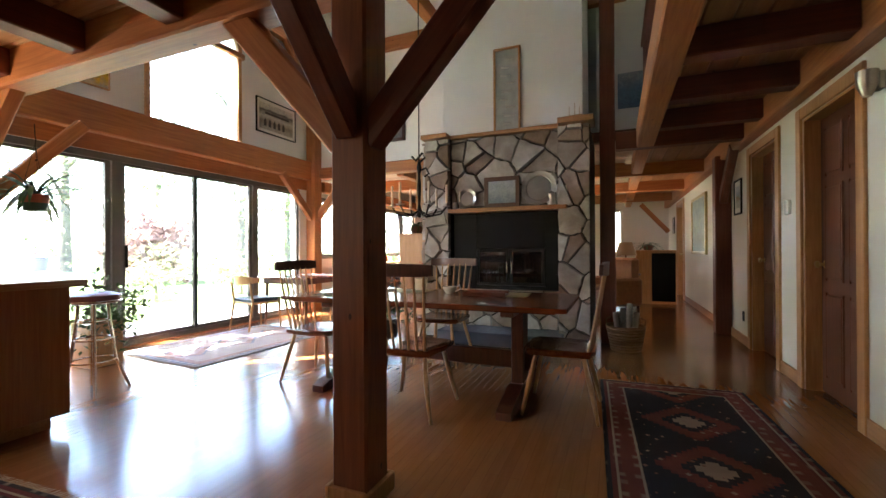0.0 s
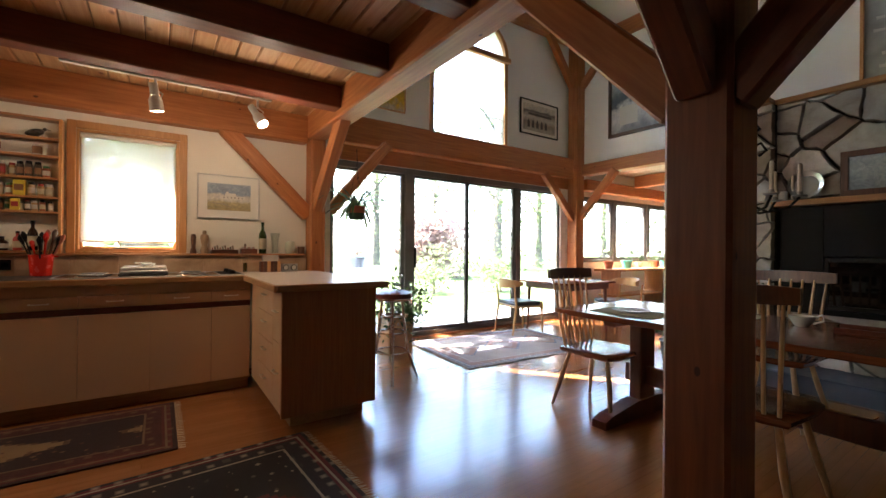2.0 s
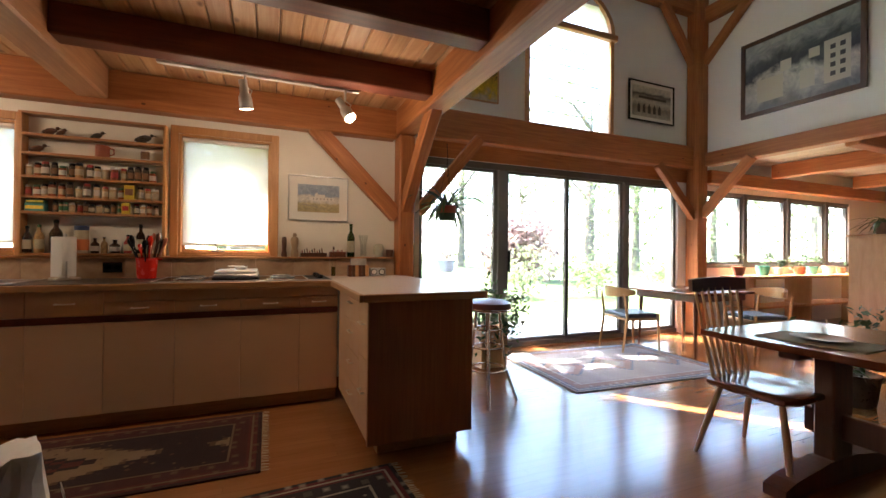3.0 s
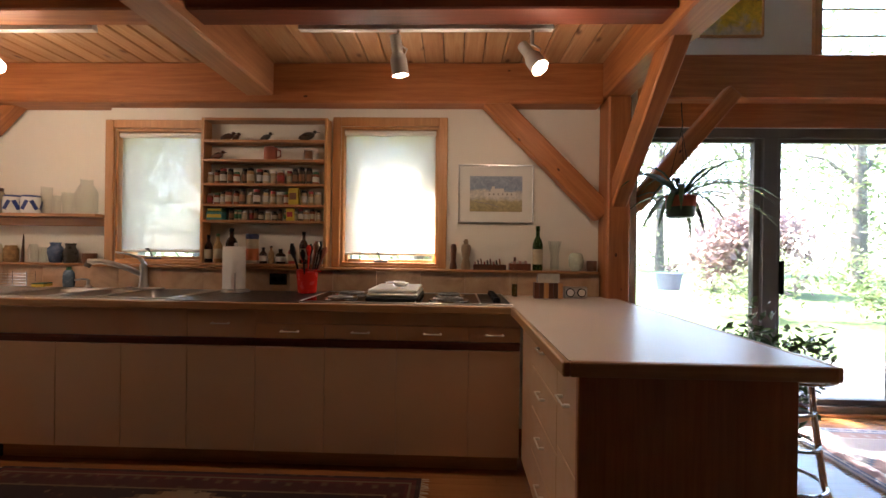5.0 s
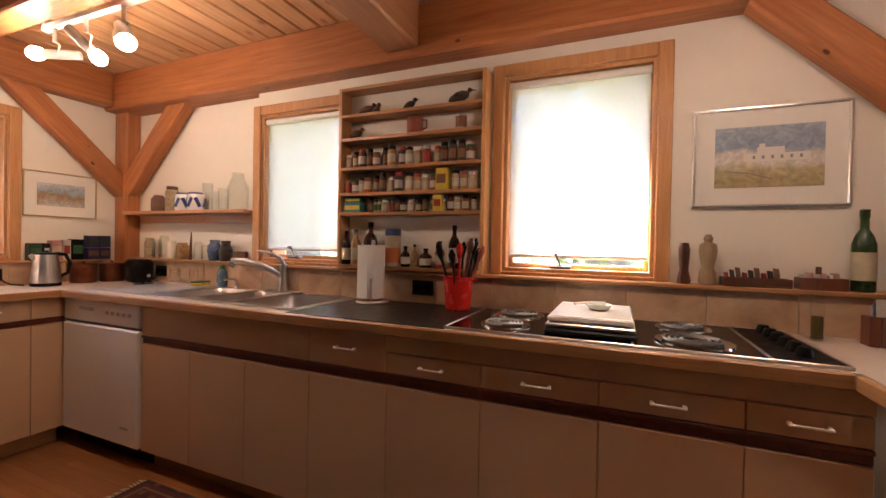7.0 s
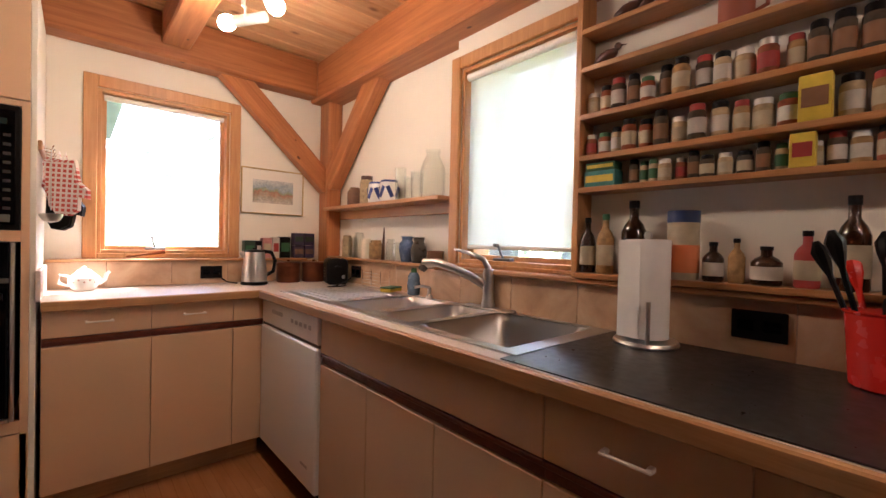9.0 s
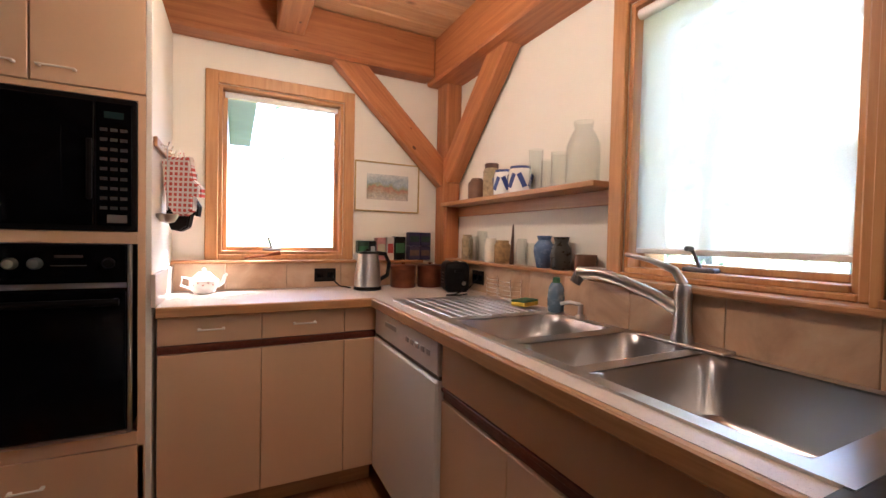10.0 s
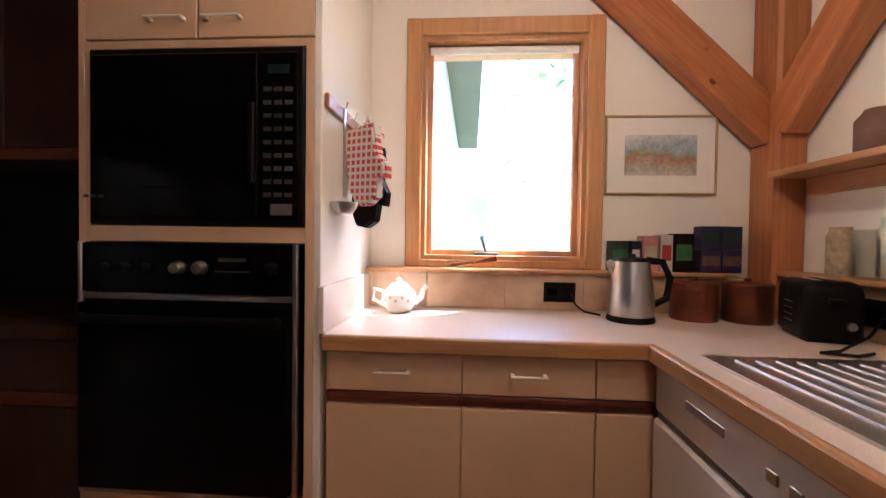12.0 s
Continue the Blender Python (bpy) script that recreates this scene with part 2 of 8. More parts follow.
def floor_material():
    m, nt, b = nodes_of("varnished_maple_strip_floor")
    v = coords(nt, (1, 1, 1), False)
    br = nt.nodes.new("ShaderNodeTexBrick")
    br.offset = 0.37
    br.inputs["Scale"].default_value = 1.0
    br.inputs["Brick Width"].default_value = 0.9
    br.inputs["Row Height"].default_value = 0.057
    br.inputs["Mortar Size"].default_value = 0.0012
    br.inputs["Color1"].default_value = (0.37, 0.155, 0.055, 1)
    br.inputs["Color2"].default_value = (0.335, 0.135, 0.047, 1)
    br.inputs["Mortar"].default_value = (0.27, 0.105, 0.036, 1)
    rot = nt.nodes.new("ShaderNodeMapping")
    rot.inputs["Rotation"].default_value = (0, 0, radians(90))
    nt.links.new(v, rot.inputs["Vector"])
    nt.links.new(rot.outputs[0], br.inputs["Vector"])
    g = tex_noise(nt, coords(nt, (26, 2.2, 1), False), 1.5, 5)
    c = mixc(nt, 1.0, br.outputs["Color"], ramp(nt, g, [(0.3, (0.86, 0.84, 0.8)), (0.7, (1, 1, 1))]), 'MULTIPLY')
    nt.links.new(c, b.inputs["Base Color"])
    r = ramp(nt, tex_noise(nt, v, 1.6, 5, 0.6), [(0.3, (0.17,) * 3), (0.75, (0.27,) * 3)])
    nt.links.new(r, b.inputs["Roughness"])
    b.inputs["Coat Weight"].default_value = 0.6
    b.inputs["Coat Roughness"].default_value = 0.15
    return m


FLOORMAT = floor_material()
# Dark wood for unseen walls that should bounce little light; also the loft deck.
DARKENER = wood("darkening_wood", (0.05, 0.018, 0.009), (0.10, 0.036, 0.017), (9, 9, 0.8), 0.5, tone=0.1)


def stone_material():
    m, nt, b = nodes_of("fieldstone")
    oi = nt.nodes.new("ShaderNodeObjectInfo").outputs["Random"]
    base = ramp(nt, oi, [(0.0, (0.27, 0.19, 0.14)), (0.2, (0.38, 0.31, 0.26)), (0.55, (0.46, 0.43, 0.40)), (1.0, (0.58, 0.56, 0.54))])
    v = coords(nt)
    n = tex_noise(nt, v, 5.0, 6, 0.65, 0.4)
    c = mixc(nt, 1.0, base, ramp(nt, n, [(0.3, (0.62, 0.58, 0.54)), (0.7, (1.05, 1.05, 1.05))]), 'MULTIPLY')
    nt.links.new(c, b.inputs["Base Color"])
    b.inputs["Roughness"].default_value = 0.85
    bump(nt, b, tex_noise(nt, v, 11.0, 6, 0.7), 0.6, 0.02)
    return m


STONE = stone_material()
MORTAR = paint("dark_recessed_mortar", (0.10, 0.083, 0.07), 0.95, 0.25, 14.0, 0.4)


def tile_material():
    m, nt, b = nodes_of("tan_stone_tile")
    v = coords(nt)
    n = tex_noise(nt, v, 4.5, 6, 0.62, 1.1)
    c = ramp(nt, n, [(0.28, (0.33, 0.19, 0.11)), (0.5, (0.47, 0.30, 0.18)), (0.75, (0.57, 0.40, 0.26))])
    nt.links.new(c, b.inputs["Base Color"])
    b.inputs["Roughness"].default_value = 0.35
    bump(nt, b, n, 0.05, 0.003)
    return m


TILE = tile_material()


def grass_material():
    m, nt, b = nodes_of("lawn")
    v = coords(nt)
    n = tex_noise(nt, v, 0.35, 5)
    f = tex_noise(nt, v, 30.0, 3)
    c = ramp(nt, n, [(0.3, (0.06, 0.11, 0.025)), (0.7, (0.12, 0.17, 0.045))])
    c = mixc(nt, 1.0, c, ramp(nt, f, [(0.3, (0.6, 0.6, 0.6)), (0.7, (1.1, 1.1, 1.1))]), 'MULTIPLY')
    nt.links.new(c, b.inputs["Base Color"])
    b.inputs["Roughness"].default_value = 0.9
    return m


GRASS = grass_material()


# ---- mesh tools ----
class Mesh:
    """Gathers simple solids into one mesh."""

    def __init__(self):
        self.v, self.f = [], []

    def add(self, verts, faces, m=None):
        o = len(self.v)
        self.v += [tuple(m @ Vector(p)) if m else tuple(p) for p in verts]
        self.f += [tuple(i + o for i in q) for q in faces]
        return self

    def box(self, x0, x1, y0, y1, z0, z1, b=0.004, m=None):
        x0, x1, y0, y1, z0, z1 = min(x0, x1), max(x0, x1), min(y0, y1), max(y0, y1), min(z0, z1), max(z0, z1)
        lo, hi = (x0, y0, z0), (x1, y1, z1)
        b = min(b, 0.3 * min(x1 - x0, y1 - y0, z1 - z0))
        if b <= 0:
            p = [(x, y, z) for x in (x0, x1) for y in (y0, y1) for z in (z0, z1)]
            return self.add(p, [(0, 1, 3, 2), (4, 6, 7, 5), (0, 4, 5, 1), (2, 3, 7, 6), (0, 2, 6, 4), (1, 5, 7, 3)], m)
        p, idx = [], {}
        for c in range(8):
            s = (c & 1, c >> 1 & 1, c >> 2 & 1)
            for a in range(3):
                q = [hi[k] if s[k] else lo[k] for k in range(3)]
                for k in range(3):
                    if k != a:
                        q[k] += -b if s[k] else b
                idx[c, a] = len(p)
                p.append(q)
        f = []
        for a in range(3):
            k, l = [i for i in range(3) if i != a]
            for side in (0, 1):
                ring = [(0, 0), (1, 0), (1, 1), (0, 1)]
                f.append(tuple(idx[(side << a) | (i << k) | (j << l), a] for i, j in ring))
            for i in (0, 1):
                for j in (0, 1):
                    c0 = (i << k) | (j << l)
                    c1 = c0 | (1 << a)
                    f.append((idx[c0, k], idx[c1, k], idx[c1, l], idx[c0, l]))
        for c in range(8):
            f.append((idx[c, 0], idx[c, 1], idx[c, 2]))
        return self.add(p, f, m)

    def rod(self, p0, p1, r0, r1=None, n=10, caps=True):
        r1 = r0 if r1 is None else r1
        p0, p1 = Vector(p0), Vector(p1)
        q = (p1 - p0).to_track_quat('Z', 'Y')
        ring = [Vector((math.cos(2 * math.pi * i / n), math.sin(2 * math.pi * i / n), 0)) for i in range(n)]
        vs = [p0 + q @ (r * r0) for r in ring] + [p1 + q @ (r * r1) for r in ring]
        fs = [(i, (i + 1) % n, n + (i + 1) % n, n + i) for i in range(n)]
        if caps:
            fs += [tuple(range(n - 1, -1, -1)), tuple(range(n, 2 * n))]
        return self.add(vs, fs)

    def pipe(self, pts, r, n=8):
        pts = [Vector(p) for p in pts]
        vs, fs = [], []
        up = Vector((0.13, 0.31, 0.94)).normalized()
        for k, p in enumerate(pts):
            d = (pts[min(k + 1, len(pts) - 1)] - pts[max(k - 1, 0)]).normalized()
            a = d.cross(up).normalized()
            c = d.cross(a).normalized()
            rr = r[k] if isinstance(r, (list, tuple)) else r
            vs += [p + (a * math.cos(2 * math.pi * i / n) + c * math.sin(2 * math.pi * i / n)) * rr for i in range(n)]
        for k in range(len(pts) - 1):
            fs += [(k * n + i, k * n + (i + 1) % n, (k + 1) * n + (i + 1) % n, (k + 1) * n + i) for i in range(n)]
        fs += [tuple(range(n - 1, -1, -1)), tuple((len(pts) - 1) * n + i for i in range(n))]
        return self.add(vs, fs)

    def lathe(self, prof, c=(0, 0, 0), n=20, m=None):
        """Turns a profile of (radius, height) about the upright axis through c."""
        vs, fs = [], []
        for r, z in prof:
            vs += [(c[0] + r * math.cos(2 * math.pi * i / n), c[1] + r * math.sin(2 * math.pi * i / n), c[2] + z) for i in range(n)]
        for k in range(len(prof) - 1):
            fs += [(k * n + i, k * n + (i + 1) % n, (k + 1) * n + (i + 1) % n, (k + 1) * n + i) for i in range(n)]
        if prof[0][0] > 1e-5:
            fs.append(tuple(range(n - 1, -1, -1)))
        if prof[-1][0] > 1e-5:
            fs.append(tuple((len(prof) - 1) * n + i for i in range(n)))
        return self.add(vs, fs, m)

    def prism(self, poly, z0, z1, m=None):
        n = len(poly)
        vs = [(x, y, z0) for x, y in poly] + [(x, y, z1) for x, y in poly]
        fs = [(i, (i + 1) % n, n + (i + 1) % n, n + i) for i in range(n)] + [tuple(range(n - 1, -1, -1)), tuple(range(n, 2 * n))]
        return self.add(vs, fs, m)

    def data(self, name, mat, smooth=False):
        me = bpy.data.meshes.new(name)
        me.from_pydata(self.v, [], self.f)
        bm = bmesh.new()
        bm.from_mesh(me)
        bmesh.ops.recalc_face_normals(bm, faces=bm.faces)
        if smooth:
            for f in bm.faces:
                f.smooth = True
            for e in bm.edges:
                if len(e.link_faces) == 2 and e.calc_face_angle(0) > 0.7:
                    e.smooth = False
        bm.to_mesh(me)
        bm.free()
        me.materials.append(mat)
        return me


def part(name, mesh, material, parent=None, label="", smooth=False, m=None):
    ob = new(name, mesh.data(name, material, smooth))
    if parent:
        ob.parent = parent
    if m:
        ob.matrix_basis = m
    if label:
        ob["label"] = label
    return ob


def thing(name, label, category, at=(0, 0, 0), rz=0.0, group="", kind=""):
    e = new(name)
    e.empty_display_size = 0.05
    e.matrix_basis = pose(*at, 0, 0, rz)
    return tagged(e, label, category, group, kind)


def structure(name, mesh, material, label, category, smooth=False):
    return tagged(part(name, mesh, material, None, "", smooth), label, category, "", "structure")


def timber(name, p0, p1, w, h, mat=None, label="", cat="beam", b=0.012, group=""):
    """A squared timber from p0 to p1 (its axis), w across level and h the other way."""
    p0, p1 = Vector(p0), Vector(p1)
    d = p1 - p0
    L = d.length
    z = d.normalized()
    x = Vector((0, 0, 1)).cross(z)
    x = x.normalized() if x.length > 1e-3 else Vector((1, 0, 0))
    y = z.cross(x)
    m = Matrix(((x.x, y.x, z.x, p0.x), (x.y, y.y, z.y, p0.y), (x.z, y.z, z.z, p0.z), (0, 0, 0, 1)))
    ob = part(name, Mesh().box(-w / 2, w / 2, -h / 2, h / 2, 0, L, b), mat or TIMBER, None, "", False, m)
    return tagged(ob, label or "orange-brown planed fir timber of the frame", cat, group, "structure")


def wall(name, axis, a0, a1, u0, u1, z0, z1, holes, mat, label):
    """A wall between a0 and a1 on its own axis, u0 to u1 along it, with square holes (u0, u1, z0, z1) through it."""
    us = sorted({u0, u1, *[h[0] for h in holes], *[h[1] for h in holes]})
    zs = sorted({z0, z1, *[h[2] for h in holes], *[h[3] for h in holes]})
    ms = Mesh()
    for i in range(len(us) - 1):
        run = None
        for k in range(len(zs) - 1):
            uc, zc = (us[i] + us[i + 1]) / 2, (zs[k] + zs[k + 1]) / 2
            if any(h[0] < uc < h[1] and h[2] < zc < h[3] for h in holes):
                continue
            if axis == 'x':
                ms.box(a0, a1, us[i], us[i + 1], zs[k], zs[k + 1], 0)
            else:
                ms.box(us[i], us[i + 1], a0, a1, zs[k], zs[k + 1], 0)
    return structure(name, ms, mat, label, "wall")


# ---- plan ----
WX, SY, GX, EX = -4.58, -3.25, -4.95, 1.61     # kitchen wall, oven wall, garden wall, hall wall
NY, CY, CZ = 6.36, -2.68, 0.93                 # far wall of the hall, oven-side cabinet face, worktop height
CEIL = 2.48
WC = WX - 0.06                               # the kitchen wall steps back beyond the first window

structure("floor", Mesh().box(-5.15, 1.8, -3.45, 14.2, -0.15, 0.0, 0), FLOORMAT, "glossy varnished pale maple strip floor", "floor")

wall("wall_west_corner", 'x', WX - 0.26, WC, SY - 0.2, -1.80, 0, CEIL + 0.25, [], PLASTER, "warm white plastered kitchen wall in the corner")
wall("wall_west", 'x', WX - 0.2, WX, -1.80, 1.82, 0, CEIL + 0.25,
     [(-1.765, -1.13, 1.118, 2.06), (-0.145, 0.541, 1.118, 2.085)], PLASTER, "warm white plastered kitchen wall with two windows")
wall("wall_south", 'y', SY - 0.2, SY, WX, -2.34, 0, CEIL + 0.25, [(-3.913, -3.252, 1.115, 2.02)], PLASTER, "warm white plastered wall with one window")
# Two walls out of view, made dark to keep bounced light down.
wall("wall_south_panelled", 'y', SY - 0.2, SY, -2.34, EX, 0, CEIL + 0.25, [], DARKENER, "unseen wall beside the oven tower, darkened to cut bounced light")
wall("wall_east_panelled", 'x', EX, EX + 0.2, SY - 0.2, 1.62, 0, CEIL + 0.25, [], DARKENER, "unseen wall behind the kitchen, darkened to cut bounced light")
wall("wall_garden", 'x', GX - 0.2, GX - 0.004, 1.82, 13.4, 0, 6.4,
     [(2.02, 6.02, 0.0, 2.20), (3.43, 4.70, 2.72, 4.40), (6.58, 10.6, 0.95, 2.12)], PLASTER_WHITE, "white plastered gable wall with glass doors")
wall("wall_return", 'y', 1.82, 1.9, GX, WX, 0, CEIL, [], PLASTER, "short plastered return wall")
wall("wall_north", 'y', NY, NY + 0.15, GX, -2.05, 2.45, 6.4, [], PLASTER_WHITE, "tall white plastered wall over the opening")
wall("wall_east", 'x', EX, EX + 0.2, 1.62, 14.0, 0, CEIL + 3.4,
     [(3.43, 4.25, 0.0, 2.11), (4.82, 5.62, 0.0, 2.11), (10.5, 11.6, 0.0, 2.2)], PLASTER, "cream plastered hall wall with wooden doors")
wall("wall_end", 'y', 13.4, 13.6, GX, EX, 0, 3.0, [(-0.15, 0.35, 0.9, 2.25)], PLASTER, "plastered far end wall with a window")
structure("wall_door_backs", Mesh().box(EX + 0.2, EX + 0.3, 3.2, 12.0, 0, 2.4, 0), PLASTER, "plastered wall behind the hall doors", "wall")


def boards(name, x0, x1, y0, y1, z, width, along, label, mat=None):
    """A ceiling of boards with open joints."""
    ms = Mesh()
    a0, a1 = (y0, y1) if along == 'x' else (x0, x1)
    n = max(1, round((a1 - a0) / width))
    w = (a1 - a0) / n
    for i in range(n):
        p, q = a0 + i * w + 0.0025, a0 + (i + 1) * w - 0.0025
        if along == 'x':
            ms.box(x0, x1, p, q, z, z + 0.03, 0.009)
        else:
            ms.box(p, q, y0, y1, z, z + 0.03, 0.009)
    ob = structure(name, ms, mat or PINE, label, "ceiling")
    return ob


boards("ceiling_kitchen", WX, EX, SY, 1.72, CEIL, 0.128, 'x', "knotty pine board ceiling over the kitchen")
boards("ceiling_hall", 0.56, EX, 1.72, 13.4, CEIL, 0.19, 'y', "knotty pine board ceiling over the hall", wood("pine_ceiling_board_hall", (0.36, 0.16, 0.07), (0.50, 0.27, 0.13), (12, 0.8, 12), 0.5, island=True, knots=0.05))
boards("ceiling_sunroom", GX, 0.56, NY + 0.15, 13.4, CEIL + 0.12, 0.19, 'x', "pale pine board ceiling over the garden room",
       wood("pale_pine_board", (0.62, 0.46, 0.34), (0.74, 0.60, 0.48), (0.8, 12, 12), 0.5, island=True, knots=0.03))
structure("loft_floor", Mesh().box(WX, EX, SY, 1.72, CEIL + 0.034, CEIL + 0.2, 0).box(0.56, EX, 1.72, 13.4, CEIL + 0.034, CEIL + 0.2, 0)
          .box(GX, 0.56, NY + 0.15, 13.4, CEIL + 0.155, CEIL + 0.3, 0), DARKENER, "floor deck of the loft", "floor")

# roof over the tall hall: ridge along x
RID, EAV = 6.6, 4.9
for nm, y0, y1 in (("ceiling_roof_south", -3.4, 4.07), ("ceiling_roof_north", 4.07, 13.6)):
    ms = Mesh()
    za, zb = (RID - 0.34 * (4.07 - y0), RID) if y0 < 0 else (RID, RID - 0.34 * (y1 - 4.07))
    ms.add([(-5.2, y0, za), (1.85, y0, za), (1.85, y1, zb), (-5.2, y1, zb), (-5.2, y0, za + 0.12), (1.85, y0, za + 0.12), (1.85, y1, zb + 0.12), (-5.2, y1, zb + 0.12)],
           [(0, 1, 2, 3), (4, 5, 6, 7), (0, 1, 5, 4), (1, 2, 6, 5), (2, 3, 7, 6), (3, 0, 4, 7)])
    structure(nm, ms, PLASTER_WHITE, "white sloping ceiling of the tall hall", "ceiling")
wall("wall_loft_west", 'x', WX - 0.2, WX, SY - 0.2, 1.82, CEIL + 0.25, 6.4, [], PLASTER_WHITE, "white plastered loft wall")
wall("wall_loft_south", 'y', SY - 0.2, SY, WX, EX, CEIL + 0.25, 6.4, [], PLASTER_WHITE, "white plastered loft wall")
wall("wall_loft_east", 'x', EX + 0.2, EX + 0.3, SY, 13.6, CEIL, 6.4, [], PLASTER_WHITE, "white plastered loft wall")
wall("wall_loft_north", 'y', 13.4, 13.6, GX, EX, 3.0, 6.4, [], PLASTER_WHITE, "white plastered loft wall")

# ---- timber frame ----
PX, PY = -0.81, 1.73                         # the free-standing post
BT = 2.25                                    # underside of the main beams
timber("post", (PX, PY, 0.0), (PX, PY, 5.6), 0.18, 0.18, POST_SHADED, "tall free-standing fir post with cracks and braces", "post")
base = Mesh()
for sx, sy in ((1, 0), (-1, 0), (0, 1), (0, -1)):
    if sx:
        base.box(PX + sx * 0.09, PX + sx * 0.112, PY - 0.112, PY + 0.112, 0, 0.085, 0.004)
    else:
        base.box(PX - 0.0895, PX + 0.0895, PY + sy * 0.09, PY + sy * 0.112, 0, 0.085, 0.004)
structure("baseboard_post", base, FIRTRIM, "fir skirting round the foot of the post", "baseboard")
timber("loft_beam", (WX, 1.71, BT + 0.14), (EX, 1.71, BT + 0.14), 0.18, 0.28, None, "long fir beam along the loft's edge")
timber("kitchen_post", (WX + 0.075, 1.72, 0), (WX + 0.075, 1.72, BT), 0.19, 0.15, None, "fir wall post between kitchen and glass doors", "post")
timber("corner_post", (WC + 0.055, SY + 0.075, 0), (WC + 0.055, SY + 0.075, CEIL), 0.11, 0.15, None, "fir corner post in the kitchen", "post")
timber("wall_beam", (WX + 0.03, SY, 2.345), (WX + 0.03, 1.63, 2.345), 0.20, 0.27, None, "fir wall beam above the kitchen windows")
timber("wall_beam", (WX + 0.13, SY + 0.07, 2.355), (EX, SY + 0.07, 2.355), 0.14, 0.25, None, "fir wall beam above the oven wall")
timber("cross_beam", (WX + 0.13, -0.665, BT + 0.12), (EX, -0.665, BT + 0.12), 0.19, 0.24, wood("pale_fir_beam", (0.38, 0.17, 0.075), (0.56, 0.29, 0.14), (13, 13, 0.7), 0.5, tone=0.1), "pale fir cross beam under the kitchen ceiling")
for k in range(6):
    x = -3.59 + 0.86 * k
    timber("joist", (x, -0.57, 2.39), (x, 1.62, 2.39), 0.14, 0.18, TIMBER_DARK, "dark red-brown fir ceiling joist", "joist", 0.008, "kitchen ceiling joists")
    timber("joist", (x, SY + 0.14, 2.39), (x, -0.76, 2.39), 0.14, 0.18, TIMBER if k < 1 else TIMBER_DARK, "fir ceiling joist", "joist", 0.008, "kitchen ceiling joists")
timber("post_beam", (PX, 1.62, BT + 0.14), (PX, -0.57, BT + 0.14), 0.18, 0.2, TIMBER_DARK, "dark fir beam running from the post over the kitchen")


def brace(p0, p1, w=0.1, h=0.14, mat=None):
    p0, p1 = Vector(p0), Vector(p1)
    d = (p1 - p0).normalized()
    return timber("brace", p0 - d * 0.05, p1 + d * 0.05, w, h, mat, "slanting fir corner brace", "brace", 0.01, "frame braces")


brace((PX - 0.09, PY - 0.02, 1.62), (PX - 0.70, PY - 0.02, BT + 0.02))
# The next two use dark fir to paint in their shaded side.
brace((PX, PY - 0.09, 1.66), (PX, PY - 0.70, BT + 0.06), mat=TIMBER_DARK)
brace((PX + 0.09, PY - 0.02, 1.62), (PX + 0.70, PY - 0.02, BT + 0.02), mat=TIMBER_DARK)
brace((WX + 0.06, 1.62, 1.52), (WX + 0.06, 0.92, 2.22))
brace((WX + 0.15, 1.72, 1.60), (WX + 0.85, 1.71, BT + 0.02))
brace((GX + 0.2, 1.98, 1.60), (GX + 0.2, 2.62, 2.36), 0.09, 0.12)
brace((WC + 0.06, SY + 0.15, 1.66), (WC + 0.06, SY + 0.72, 2.24))
brace((WC + 0.10, SY + 0.06, 1.64), (WC + 0.74, SY + 0.06, 2.26))

# garden side
timber("garden_beam", (GX + 0.06, 1.82, 2.545), (GX + 0.06, NY, 2.545), 0.13, 0.33, None, "fir beam above the glass doors")
timber("garden_header", (GX + 0.01, 1.82, 2.29), (GX + 0.01, NY, 2.29), 0.02, 0.18, None, "fir header board over the glass doors", b=0.003)
timber("garden_post", (GX + 0.1, 6.27, 0), (GX + 0.1, 6.27, 5.4), 0.2, 0.2, None, "tall fir corner post between the glass fronts", "post")
timber("north_beam", (GX + 0.2, NY + 0.02, 2.515), (-2.05, NY + 0.02, 2.515), 0.18, 0.19, None, "fir beam over the garden room opening")
timber("plate_beam", (GX + 0.06, 1.82, 4.75), (GX + 0.06, NY, 4.75), 0.13, 0.22, None, "high fir tie beam on the gable wall")
timber("plate_beam", (GX + 0.2, NY - 0.04, 4.6), (0.4, NY - 0.04, 4.6), 0.1, 0.22, None, "high fir plate on the white wall")
timber("tie_beam", (-2.4, 1.8, 4.75), (-2.4, NY - 0.1, 4.75), 0.16, 0.22, None, "high fir tie beam across the hall")
brace((GX + 0.1, 6.17, 1.72), (GX + 0.1, 5.52, 2.36), 0.09, 0.12)
brace((GX + 0.2, NY - 0.06, 1.75), (GX + 0.80, NY - 0.06, 2.40), 0.09, 0.12)
brace((GX + 0.08, 6.17, 3.95), (GX + 0.08, 5.62, 4.65), 0.09, 0.12)
brace((GX + 0.2, NY - 0.05, 3.95), (GX + 0.75, NY - 0.05, 4.5), 0.08, 0.12)
timber("garden_room_beam", (GX + 0.08, NY + 0.16, 2.30), (GX + 0.08, 13.3, 2.30), 0.14, 0.2, None, "fir beam over the garden room windows")
for y in (8.0, 10.4, 12.6):
    timber("garden_room_joist", (GX + 0.15, y, 2.48), (0.4, y, 2.48), 0.14, 0.22, None, "fir ceiling beam of the garden room", "joist")
timber("garden_room_joist", (-3.2, NY + 0.16, 2.49), (-3.2, 13.3, 2.49), 0.14, 0.2, None, "fir ceiling beam of the garden room", "joist")

